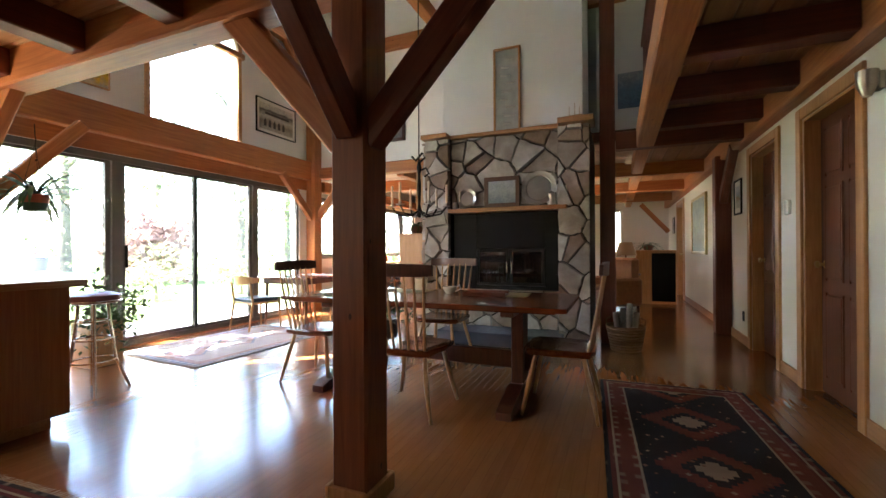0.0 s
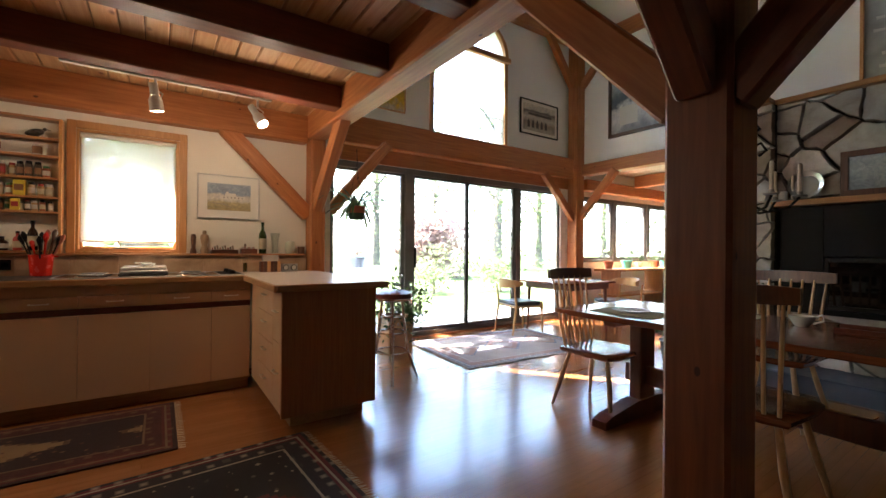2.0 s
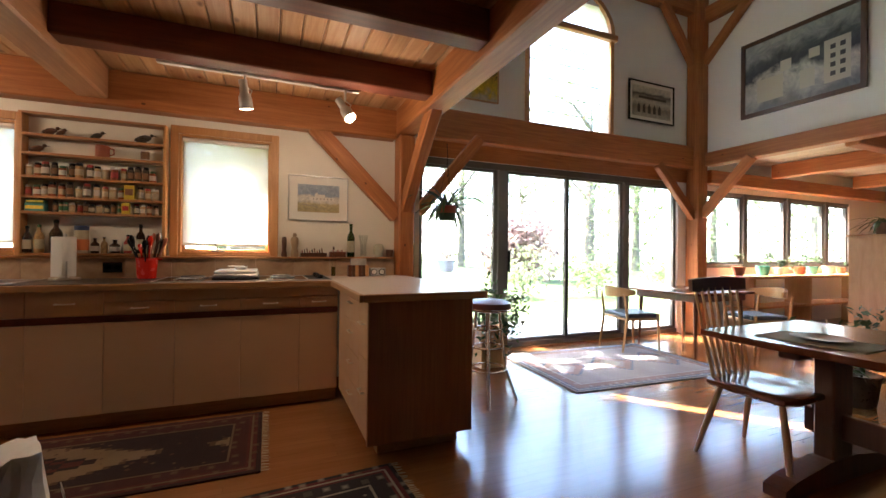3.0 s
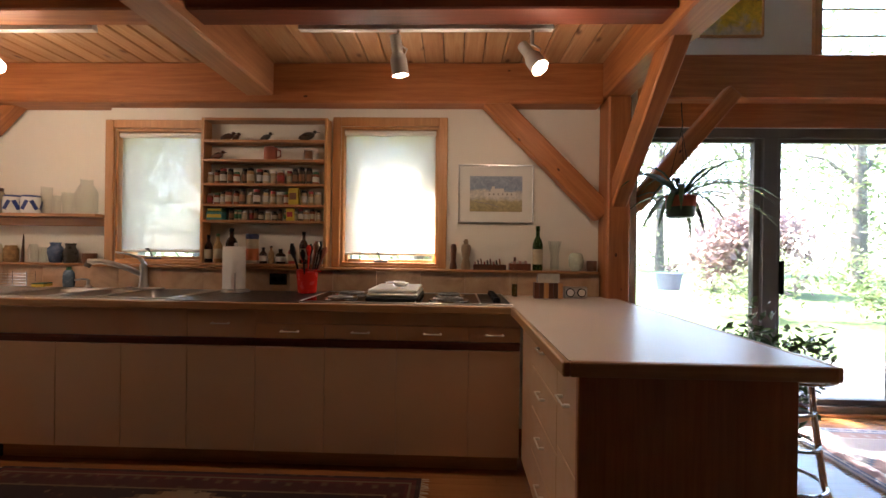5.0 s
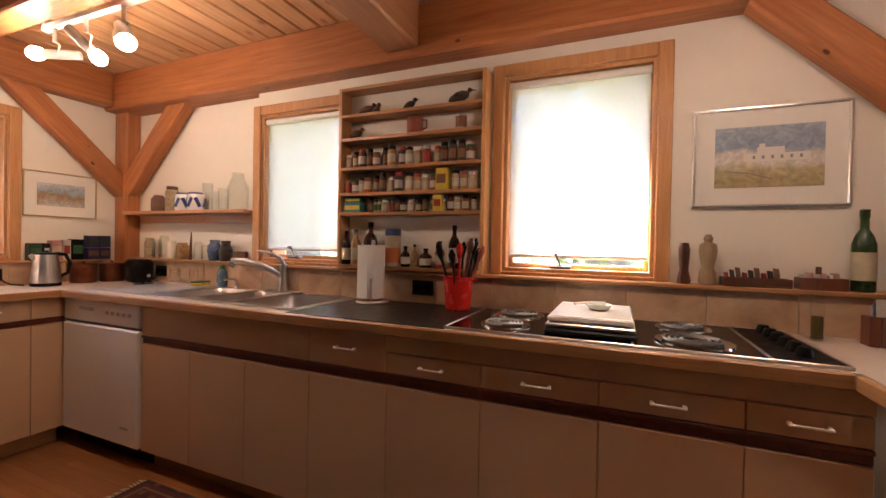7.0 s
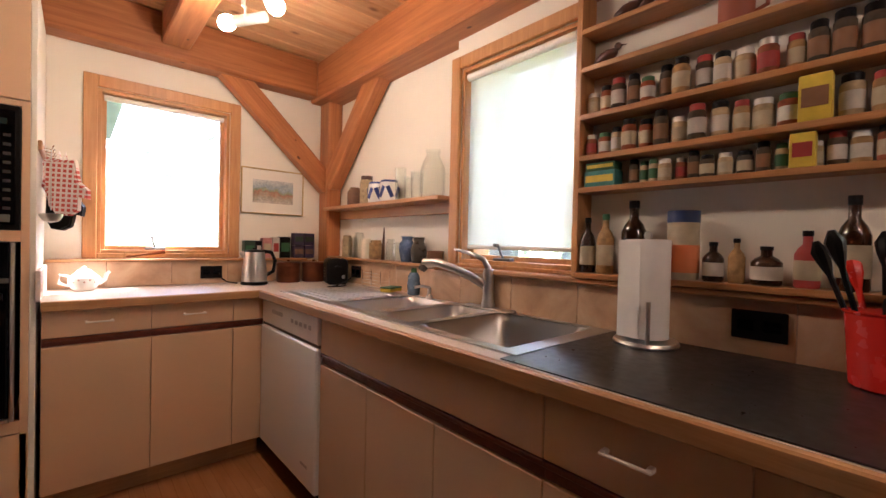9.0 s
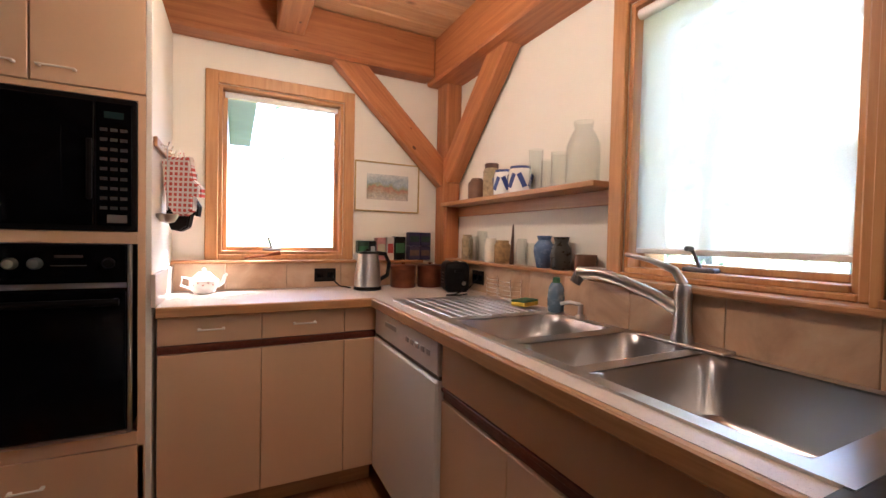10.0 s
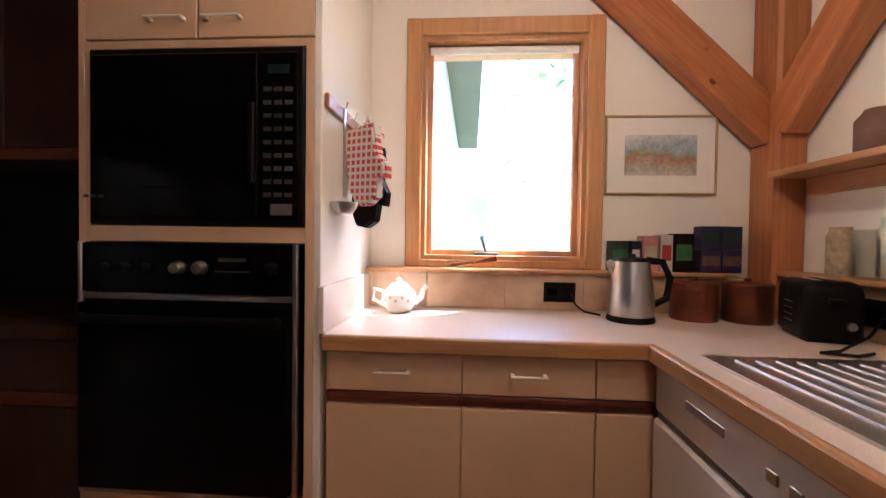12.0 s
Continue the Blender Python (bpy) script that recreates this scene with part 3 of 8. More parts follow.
# hall side
timber("hall_beam", (0.56, 1.80, BT + 0.14), (0.56, 5.6, BT + 0.14), 0.18, 0.26, None, "fir beam along the hall loft's edge")
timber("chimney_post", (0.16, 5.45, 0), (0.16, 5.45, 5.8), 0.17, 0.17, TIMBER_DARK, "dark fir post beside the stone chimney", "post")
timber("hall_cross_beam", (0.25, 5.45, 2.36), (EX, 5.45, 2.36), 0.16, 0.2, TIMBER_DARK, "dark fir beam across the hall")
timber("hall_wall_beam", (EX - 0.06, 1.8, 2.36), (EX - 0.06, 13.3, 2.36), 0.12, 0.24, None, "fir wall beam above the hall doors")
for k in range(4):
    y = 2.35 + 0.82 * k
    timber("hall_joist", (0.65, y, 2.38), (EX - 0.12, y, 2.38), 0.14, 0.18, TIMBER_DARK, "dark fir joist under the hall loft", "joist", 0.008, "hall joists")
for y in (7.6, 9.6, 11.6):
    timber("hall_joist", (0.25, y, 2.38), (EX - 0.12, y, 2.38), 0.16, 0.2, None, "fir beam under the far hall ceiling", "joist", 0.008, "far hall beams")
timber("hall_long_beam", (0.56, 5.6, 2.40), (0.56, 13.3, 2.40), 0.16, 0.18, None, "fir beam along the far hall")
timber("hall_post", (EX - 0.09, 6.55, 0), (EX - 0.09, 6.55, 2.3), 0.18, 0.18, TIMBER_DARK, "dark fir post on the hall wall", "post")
brace((EX - 0.09, 6.46, 1.75), (EX - 0.09, 5.95, 2.26), 0.09, 0.12, TIMBER_DARK)
brace((EX - 0.09, 12.9, 1.6), (EX - 0.7, 12.9, 2.3), 0.09, 0.12)

# loft rail above the hall
rail = thing("loft_railing", "dark red-brown wooden balustrade along the loft edge", "railing", (0.56, 0, CEIL + 0.04), kind="structure")
part("handrail", Mesh().box(-0.035, 0.035, 1.9, 5.5, 0.92, 0.98, 0.01), TIMBER_DARK, rail)
part("bottom_rail", Mesh().box(-0.03, 0.03, 1.9, 5.5, 0.06, 0.11, 0.008), TIMBER_DARK, rail)
_bal = Mesh().box(-0.018, 0.018, -0.018, 0.018, 0.11, 0.92, 0.003).data("baluster", TIMBER_DARK)
for k in range(27):
    o = new("baluster", _bal)
    o.parent = rail
    o.location = (0, 2.0 + 0.13 * k, 0)

# ---- ground and distance ----
structure("ground", Mesh().box(-160, 160, -160, 160, -0.4, -0.2, 0), GRASS, "sunlit mown lawn reaching to the woods", "ground")


# ---- kitchen ----
def art_material(name, stops, scale=3.0, bands=0.6, span=0.4):
    """A loose painted picture: level bands of colour broken by brushwork; local z runs up the picture."""
    m, nt, b = nodes_of(name)
    v = coords(nt, (1, 1, 1), False)
    sep = nt.nodes.new("ShaderNodeSeparateXYZ")
    nt.links.new(v, sep.inputs[0])
    mr = nt.nodes.new("ShaderNodeMapRange")
    mr.inputs["From Min"].default_value = -span / 2
    mr.inputs["From Max"].default_value = span / 2
    nt.links.new(sep.outputs["Z"], mr.inputs["Value"])
    n = tex_noise(nt, v, scale / span * 0.75, 5, 0.6, 0.8)
    ma = nt.nodes.new("ShaderNodeMath")
    ma.operation = 'MULTIPLY_ADD'
    ma.inputs[1].default_value = bands
    nt.links.new(n, ma.inputs[0])
    nt.links.new(mr.outputs[0], ma.inputs[2])
    sb = nt.nodes.new("ShaderNodeMath")
    sb.operation = 'SUBTRACT'
    sb.inputs[1].default_value = bands * 0.5
    nt.links.new(ma.outputs[0], sb.inputs[0])
    c = ramp(nt, sb.outputs[0], stops)
    n2 = tex_noise(nt, v, 6 / span, 4, 0.6, 1.5)
    c = mixc(nt, 1.0, c, ramp(nt, n2, [(0.3, (0.6, 0.62, 0.66)), (0.7, (1.12, 1.1, 1.06))]), 'MULTIPLY')
    nt.links.new(c, b.inputs["Base Color"])
    b.inputs["Roughness"].default_value = 0.5
    return m


SILVER = plain("silver_frame", (0.62, 0.60, 0.56), 0.3, 1.0)
GOLD = paint("thin_gilt_frame", (0.62, 0.45, 0.2), 0.35, 0.1, 8.0, 0.02, 0.9)
MAT = paint("cream_picture_mount", (0.78, 0.74, 0.66), 0.8, 0.02, 6.0, 0.0)


def picture(name, label, at, rz, w, h, frame_mat, art, mount=0.0, fw=0.012, depth=0.02, extra=None):
    """A framed picture; local x along the wall, local y out of it, at its centre."""
    e = thing(name, label, "picture", at, rz)
    fr = Mesh()
    fr.box(-w / 2, w / 2, 0.002, depth, h / 2 - fw, h / 2, 0.002).box(-w / 2, w / 2, 0.002, depth, -h / 2, -h / 2 + fw, 0.002)
    fr.box(-w / 2, -w / 2 + fw, 0.002, depth, -h / 2 + fw, h / 2 - fw, 0.002).box(w / 2 - fw, w / 2, 0.002, depth, -h / 2 + fw, h / 2 - fw, 0.002)
    part("frame", fr, frame_mat, e)
    if mount:
        part("mount", Mesh().box(-w / 2 + fw, w / 2 - fw, 0.002, depth * 0.45, -h / 2 + fw, h / 2 - fw, 0), MAT, e)
    iw, ih = w / 2 - fw - mount, h / 2 - fw - mount
    part("picture_sheet", Mesh().box(-iw, iw, 0.003, depth * 0.6, -ih, ih, 0), art, e)
    if extra:
        extra(e, iw, ih, depth * 0.6)
    return e


def window(name, at, rz, hole, trim, label, shade=True):
    """A casement: local x along the wall, local y into the room."""
    u0, u1, z0, z1 = hole
    U0, U1, Z0, Z1 = trim
    e = thing(name, label, "window", at, rz, kind="structure")
    fr = Mesh()
    fr.box(U0, u0, 0.0, 0.022, Z0, Z1, 0.004).box(u1, U1, 0.0, 0.022, Z0, Z1, 0.004)
    fr.box(u0, u1, 0.0, 0.021, z1, Z1, 0.004).box(u0, u1, 0.0, 0.021, Z0, z0, 0.004)
    part("window_frame", fr, FIRTRIM, e)
    j = Mesh().box(u0, u0 + 0.018, -0.2, 0.0, z0, z1, 0.002).box(u1 - 0.018, u1, -0.2, 0.0, z0, z1, 0.002)
    j.box(u0 + 0.018, u1 - 0.018, -0.2, 0.0, z1 - 0.018, z1, 0.002).box(u0 + 0.018, u1 - 0.018, -0.2, 0.012, z0, z0 + 0.018, 0.002)
    part("window_lining", j, FIRTRIM, e)
    a0, a1, c0, c1 = u0 + 0.018, u1 - 0.018, z0 + 0.018, z1 - 0.018
    s = Mesh().box(a0, a0 + 0.022, -0.095, -0.06, c0, c1, 0.003).box(a1 - 0.022, a1, -0.095, -0.06, c0, c1, 0.003)
    s.box(a0 + 0.022, a1 - 0.022, -0.095, -0.06, c0, c0 + 0.022, 0.003).box(a0 + 0.022, a1 - 0.022, -0.095, -0.06, c1 - 0.022, c1, 0.003)
    part("sash", s, FIRTRIM, e)
    p = part("pane", Mesh().box(a0 + 0.022, a1 - 0.022, -0.080, -0.076, c0 + 0.022, c1 - 0.022, 0), GLASS, e)
    p.visible_shadow = False
    if shade:
        part("shade_roll", Mesh().rod((a0 + 0.005, -0.022, c1 - 0.022), (a1 - 0.005, -0.022, c1 - 0.022), 0.018, None, 14), WHITE, e, smooth=True)
        part("shade", Mesh().box(a0 + 0.008, a1 - 0.008, -0.034, -0.032, c0 + 0.062, c1 - 0.03, 0), SHADE, e, "lowered white translucent roller shade")
        part("shade_bar", Mesh().box(a0 + 0.008, a1 - 0.008, -0.04, -0.028, c0 + 0.05, c0 + 0.068, 0.004), WHITE, e)
    else:
        part("shade_roll", Mesh().rod((a0 + 0.01, -0.05, c1 - 0.02), (a1 - 0.01, -0.05, c1 - 0.02), 0.016, None, 14), WHITE, e, smooth=True)
    cx = (a0 + a1) / 2 + 0.06
    k = Mesh().box(cx - 0.05, cx + 0.05, -0.05, -0.012, c0, c0 + 0.014, 0.004).rod((cx, -0.03, c0 + 0.012), (cx + 0.02, -0.015, c0 + 0.07), 0.006, 0.005, 8)
    k.rod((cx + 0.02, -0.015, c0 + 0.07), (cx + 0.02, 0.01, c0 + 0.072), 0.008, None, 8)
    part("crank_handle", k, BRONZE, e)
    part("latch", Mesh().box(a0 + 0.002, a0 + 0.016, -0.088, -0.06, z0 + 0.42, z0 + 0.50, 0.003), PEWTER, e)
    return e


window("window_1", (WX, 0, 0), -90, (1.13, 1.765, 1.118, 2.06), (1.10, 1.825, 1.10, 2.12), "fir-cased kitchen window with its white shade down")
window("window_2", (WX, 0, 0), -90, (-0.541, 0.145, 1.118, 2.085), (-0.60, 0.20, 1.10, 2.145), "fir-cased kitchen window with its white shade down")
window("window_3", (0, SY, 0), 0, (-3.913, -3.252, 1.115, 2.02), (-3.975, -3.19, 1.085, 2.085), "fir-cased window over the counter, shade rolled up", False)

# backsplash and its ledge
BX = WX + 0.08
splash = thing("backsplash", "tan mottled stone tile backsplash under a fir ledge", "backsplash", (0, 0, 0), kind="structure")
_t1 = Mesh().box(0, 0.078, -0.1494, 0.1494, CZ, 1.082, 0.002).data("tile", TILE)
for k in range(16):
    y = -3.02 + 0.3 * k
    if y < 1.6:
        o = new("tile", _t1)
        o.parent = splash
        o.location = (WC if y < -1.85 else WX, y, 0)
_t2 = Mesh().box(-0.1494, 0.1494, 0, 0.078, CZ, 1.068, 0.002).data("tile", TILE)
for k in range(5):
    o = new("tile", _t2)
    o.parent = splash
    o.location = (-4.34 + 0.3 * k, SY, 0)
part("tile_end", Mesh().box(-3.06, -3.042, SY + 0.08, CY + 0.02, CZ, 1.06, 0.002), COUNTER, splash)
part("ledge", Mesh().box(WX, WX + 0.105, -1.832, 1.62, 1.082, 1.10, 0.004), FIRTRIM_Y, splash, "fir ledge")
part("ledge", Mesh().box(WC, WC + 0.105, SY + 0.15, -1.832, 1.082, 1.10, 0.004), FIRTRIM_Y, splash, "fir ledge")
part("ledge", Mesh().box(WX + 0.17, -3.05, SY, SY + 0.10, 1.068, 1.084, 0.004), FIRTRIM_X, splash, "fir ledge")

# worktop with a hole for the sink
SX0, SX1, SY0, SY1 = -4.495, -4.005, -2.53, -0.945
top = thing("worktop", "beige laminate worktop edged in oak, turning two corners", "worktop", (0, 0, 0))
for x0, x1, y0, y1 in ((BX, -3.94, SY1, 0.985), (BX - 0.07, SX0, SY0, SY1), (SX1, -3.94, SY0, SY1), (BX - 0.07, -3.94, SY + 0.08, SY0), (-3.94, -3.06, SY + 0.08, -2.665), (BX, -2.86, 0.985, 1.70)):
    part("slab", Mesh().box(x0, x1, y0, y1, 0.892, CZ, 0), COUNTER, top)
part("oak_edge", Mesh().box(-3.94, -3.918, -2.643, 0.965, 0.888, CZ + 0.0005, 0.004), BASEWOOD_Y, top, "oak edge strip")
part("oak_edge", Mesh().box(-3.94, -3.06, -2.665, -2.643, 0.888, CZ + 0.0005, 0.004), BASEWOOD_X, top, "oak edge strip")
part("oak_edge", Mesh().box(-3.918, -2.84, 0.963, 0.985, 0.888, CZ + 0.0005, 0.004), BASEWOOD_X, top, "oak edge strip")
part("oak_edge", Mesh().box(-2.86, -2.838, 0.985, 1.70, 0.888, CZ + 0.0005, 0.004), BASEWOOD_Y, top, "oak edge strip")
part("oak_edge", Mesh().box(-4.43, -2.838, 1.70, 1.72, 0.888, CZ + 0.0005, 0.004), BASEWOOD_X, top, "oak edge strip")
part("black_inlay", Mesh().box(BX + 0.002, -3.945, -0.945, -0.19, CZ + 0.0005, CZ + 0.004, 0.001), SLATE, top, "black slate-look inlay")


def handle(e, u, z, out, w=0.10):
    h = Mesh().box(u - w / 2, u + w / 2, out + 0.02, out + 0.026, z - 0.0035, z + 0.0035, 0.003)
    h.box(u - w / 2, u - w / 2 + 0.012, out, out + 0.02, z - 0.005, z + 0.005, 0.002).box(u + w / 2 - 0.012, u + w / 2, out, out + 0.02, z - 0.005, z + 0.005, 0.002)
    return part("handle", h, HANDLE, e, "cream metal bar handle")


def cabinet(at, rz, u0, u1, doors=1, top_row="drawer", label="almond laminate base cabinet with a dark red finger rail", zr=(0.685, 0.728), ztop=0.889, drawer_top=0.812, depth=0.56):
    """A base unit; local x along the front, local y out of it."""
    e = thing("base_cabinet", label, "cabinet", at, rz, "fitted kitchen cabinets")
    g = 0.0015
    part("body", Mesh().box(u0, u1, -depth, -0.022, 0.1, 0.70 if top_row == "false" else 0.89, 0), LAMINATE, e)
    part("toe_board", Mesh().box(u0, u1, -depth, -0.075, 0, 0.1, 0), BASEWOOD_X, e, "oak toe board in shadow")
    w = (u1 - u0) / doors
    for k in range(doors):
        part("door", Mesh().box(u0 + k * w + g, u0 + (k + 1) * w - g, -0.02, 0.0, 0.105, zr[0] - 0.003, 0.002), LAMINATE, e)
    part("finger_rail", Mesh().box(u0, u1, -0.021, -0.008, zr[0], zr[1], 0.002).box(u0, u1, -0.008, 0.001, zr[1] - 0.014, zr[1], 0.002), REDRAIL, e, "dark red wooden finger rail")
    z0 = zr[1] + 0.004
    if top_row == "drawer":
        d = part("drawer", Mesh().box(u0 + g, u1 - g, -0.02, 0.0, z0, ztop - 0.004, 0.002), LAMINATE, e)
        handle(d, (u0 + u1) / 2, (z0 + ztop) / 2, 0.0)
    elif top_row == "low":
        part("fascia", Mesh().box(u0, u1, -0.02, 0.0, drawer_top + 0.006, ztop - 0.002, 0.001), LAMINATE, e)
        d = part("drawer", Mesh().box(u0 + g, u1 - g, -0.02, 0.0, z0, drawer_top, 0.002), LAMINATE, e)
        handle(d, (u0 + u1) / 2, (z0 + drawer_top) / 2, 0.0)
    else:
        part("false_front", Mesh().box(u0 + g, u1 - g, -0.02, 0.0, z0, ztop - 0.004, 0.002), LAMINATE, e)
    return e


CF = -3.955
W_ = dict(at=(CF, 0, 0), rz=-90)
cabinet(**W_, u0=0.822, u1=1.951, doors=3, top_row="false")
cabinet(**W_, u0=0.437, u1=0.822)
for a, b in ((0.05, 0.437), (-0.348, 0.05), (-0.741, -0.348), (-1.023, -0.741)):
    cabinet(**W_, u0=a, u1=b, top_row="low")
S_ = dict(at=(0, CY, 0), rz=0, zr=(0.735, 0.768))
cabinet(**S_, u0=-3.44, u1=-3.06)
cabinet(**S_, u0=-3.80, u1=-3.44)
cabinet(**S_, u0=-3.955, u1=-3.80, top_row="false")

# peninsula with its drawers
pen = thing("peninsula_cabinet", "almond laminate drawer cabinet with an oak end panel", "cabinet", (0, 1.03, 0), 180)
part("body", Mesh().box(2.93, 3.93, -0.60, -0.022, 0.1, 0.89, 0), LAMINATE, pen)
part("toe_board", Mesh().box(3.02, 3.93, -0.58, -0.08, 0, 0.1, 0), BASEWOOD_X, pen, "oak toe board in shadow")
part("end_panel", Mesh().box(2.905, 2.93, -0.625, 0.004, 0.1, 0.888, 0.003), OAKPANEL, pen, "oak veneer end panel")
part("back_panel", Mesh().box(2.93, 3.93, -0.625, -0.6, 0.1, 0.888, 0.002), OAKPANEL, pen, "oak veneer back panel")
for u0, u1, zs in ((2.935, 3.17, (0.11, 0.55, 0.885)), (3.173, 3.65, (0.11, 0.31, 0.51, 0.70, 0.885))):
    for z0, z1 in zip(zs, zs[1:]):
        d = part("drawer", Mesh().box(u0, u1, -0.02, 0.0, z0 + 0.002, z1 - 0.002, 0.002), LAMINATE, pen)
        handle(d, (u0 + u1) / 2, (z0 + z1) / 2 + 0.03, 0.0)
part("filler", Mesh().box(3.653, 3.93, -0.02, -0.002, 0.11, 0.883, 0.002), LAMINATE, pen)

# dishwasher
dw = thing("dishwasher", "white built-in dishwasher with a slotted top panel", "dishwasher", (CF, 0, 0), -90)
part("door", Mesh().box(1.955, 2.655, -0.03, 0.018, 0.11, 0.745, 0.008), WHITE, dw)
part("control_panel", Mesh().box(1.955, 2.655, -0.03, 0.012, 0.76, 0.885, 0.006), WHITE, dw)
part("grip", Mesh().box(1.955, 2.655, -0.02, 0.006, 0.746, 0.759, 0.002), BRONZE, dw)
part("vent", Mesh().box(2.36, 2.50, 0.011, 0.0145, 0.825, 0.845, 0.004), PEWTER, dw)
for k in range(5):
    part("button", Mesh().box(2.02 + 0.05 * k, 2.045 + 0.05 * k, 0.011, 0.016, 0.815, 0.835, 0.003), PEWTER, dw)
part("kickplate", Mesh().box(1.955, 2.655, -0.08, -0.07, 0.0, 0.105, 0), BLACK, dw)
part("emblem", Mesh().box(2.03, 2.10, 0.017, 0.0195, 0.2, 0.212, 0.001), PEWTER, dw)

# sink
sink = thing("kitchen_sink", "stainless steel sink with three bowls and a ribbed drainboard", "sink", (0, 0, 0))
BOWLS = ((-2.0, -1.70, 0.15), (-1.645, -1.43, 0.12), (-1.385, -0.99, 0.18))
bx0, bx1 = -4.465, -4.03
rim = Mesh()
ys = [SY0 - 0.012] + [v for b in BOWLS for v in b[:2]] + [SY1 + 0.012]
rim.box(SX0 - 0.004, bx0, SY0 - 0.012, SY1 + 0.012, CZ - 0.001, CZ + 0.006, 0).box(bx1, SX1 + 0.012, SY0 - 0.012, SY1 + 0.012, CZ - 0.001, CZ + 0.006, 0)
for k in range(0, 8, 2):
    rim.box(bx0, bx1, ys[k], ys[k + 1], CZ - 0.001, CZ + 0.006, 0.0)
part("rim", rim, STEEL, sink)


def rounded(x0, x1, y0, y1, r, n=5):
    pts = []
    for cx, cy, a in ((x1 - r, y1 - r, 0), (x0 + r, y1 - r, 90), (x0 + r, y0 + r, 180), (x1 - r, y0 + r, 270)):
        pts += [(cx + r * math.cos(radians(a + 90 * i / n)), cy + r * math.sin(radians(a + 90 * i / n))) for i in range(n + 1)]
    return pts


def bowl_mesh(x0, x1, y0, y1, depth, z):
    ms = Mesh()
    rings = [(0.0, 0.0, 0.002), (0.0, 0.004, 0.05), (0.01, 0.03, 0.06), (0.014, depth - 0.03, 0.06), (0.03, depth - 0.006, 0.07), (0.06, depth, 0.06)]
    base = [rounded(x0 + i, x1 - i, y0 + i, y1 - i, r) for i, d, r in rings]
    n = len(base[0])
    vs = [(p[0], p[1], z - d) for ring, (i, d, r) in zip(base, rings) for p in ring]
    fs = [(k * n + i, k * n + (i + 1) % n, (k + 1) * n + (i + 1) % n, (k + 1) * n + i) for k in range(len(rings) - 1) for i in range(n)]
    fs.append(tuple((len(rings) - 1) * n + i for i in range(n)))
    return ms.add(vs, fs)


for y0, y1, d in BOWLS:
    b = part("bowl", bowl_mesh(bx0, bx1, y0, y1, d, CZ + 0.0055), STEEL, sink, smooth=True)
    part("drain", Mesh().lathe([(0.0, 0.004), (0.02, 0.004), (0.04, 0.006), (0.045, 0.001)], ((bx0 + bx1) / 2, (y0 + y1) / 2, CZ - d + 0.0065), 18), CHROME, b, smooth=True)
for k in range(10):
    x = -4.44 + 0.043 * k
    part("rib", Mesh().box(x - 0.011, x + 0.011, -2.50, -2.05, CZ + 0.005, CZ + 0.0105, 0.004), STEEL, sink)

fa = thing("faucet", "brushed steel pull-out kitchen faucet with a lever on top", "faucet", (-4.475, -1.47, CZ + 0.006))
part("base_plate", Mesh().box(-0.03, 0.03, -0.13, 0.13, 0, 0.009, 0.004), STEEL, fa)
part("body", Mesh().lathe([(0.03, 0.008), (0.03, 0.02), (0.024, 0.04), (0.022, 0.13), (0.026, 0.15), (0.02, 0.17), (0, 0.175)], (0, 0, 0), 18), STEEL, fa, smooth=True)
part("spout", Mesh().pipe([(0.0, 0, 0.09), (0.035, -0.07, 0.135), (0.075, -0.14, 0.168), (0.11, -0.205, 0.188), (0.14, -0.265, 0.184)], [0.018, 0.018, 0.017, 0.019, 0.022], 12), STEEL, fa, smooth=True)
part("spray_head", Mesh().rod((0.134, -0.255, 0.188), (0.148, -0.27, 0.152), 0.021, 0.018, 14), BRONZE, fa)
part("lever", Mesh().pipe([(0, 0, 0.17), (0.012, -0.02, 0.21), (0.035, -0.08, 0.235), (0.06, -0.15, 0.25)], [0.014, 0.012, 0.008, 0.006], 10), STEEL, fa, smooth=True)
sd = thing("soap_dispenser", "small brushed steel soap pump set in the sink rim", "dispenser", (-4.475, -1.86, CZ + 0.006))
part("stem", Mesh().lathe([(0.02, 0), (0.018, 0.012), (0.009, 0.02), (0.009, 0.055), (0, 0.06)], (0, 0, 0), 14), STEEL, sd, smooth=True)
part("nozzle", Mesh().pipe([(0, 0, 0.055), (0.03, -0.02, 0.062), (0.06, -0.04, 0.055)], 0.007, 8), STEEL, sd, smooth=True)

# cooktop
ck = thing("cooktop", "black electric cooktop with coil burners and a knob strip", "cooktop", (0, 0, 0))
part("plate", Mesh().box(-4.485, -3.965, -0.19, 0.80, CZ, CZ + 0.008, 0.003), BLACKGLASS, ck)
part("rim", Mesh().box(-4.492, -4.485, -0.19, 0.98, CZ, CZ + 0.011, 0.002).box(-3.965, -3.957, -0.19, 0.98, CZ, CZ + 0.011, 0.002).box(-4.485, -3.965, -0.198, -0.19, CZ, CZ + 0.011, 0.002)
     .box(-4.485, -3.965, 0.80, 0.81, CZ, CZ + 0.011, 0.002).box(-4.485, -3.965, 0.972, 0.98, CZ, CZ + 0.011, 0.002).box(-4.485, -3.965, 0.44, 0.448, CZ + 0.006, CZ + 0.0115, 0.001), STEEL, ck)
part("control_strip", Mesh().box(-4.485, -3.965, 0.81, 0.972, CZ, CZ + 0.009, 0.002), BLACK, ck)
for k in range(6):
    part("knob", Mesh().lathe([(0.022, 0), (0.022, 0.012), (0.016, 0.028), (0, 0.03)], (-4.42 + 0.075 * k, 0.9, CZ + 0.009), 14), BLACK, ck, smooth=True)


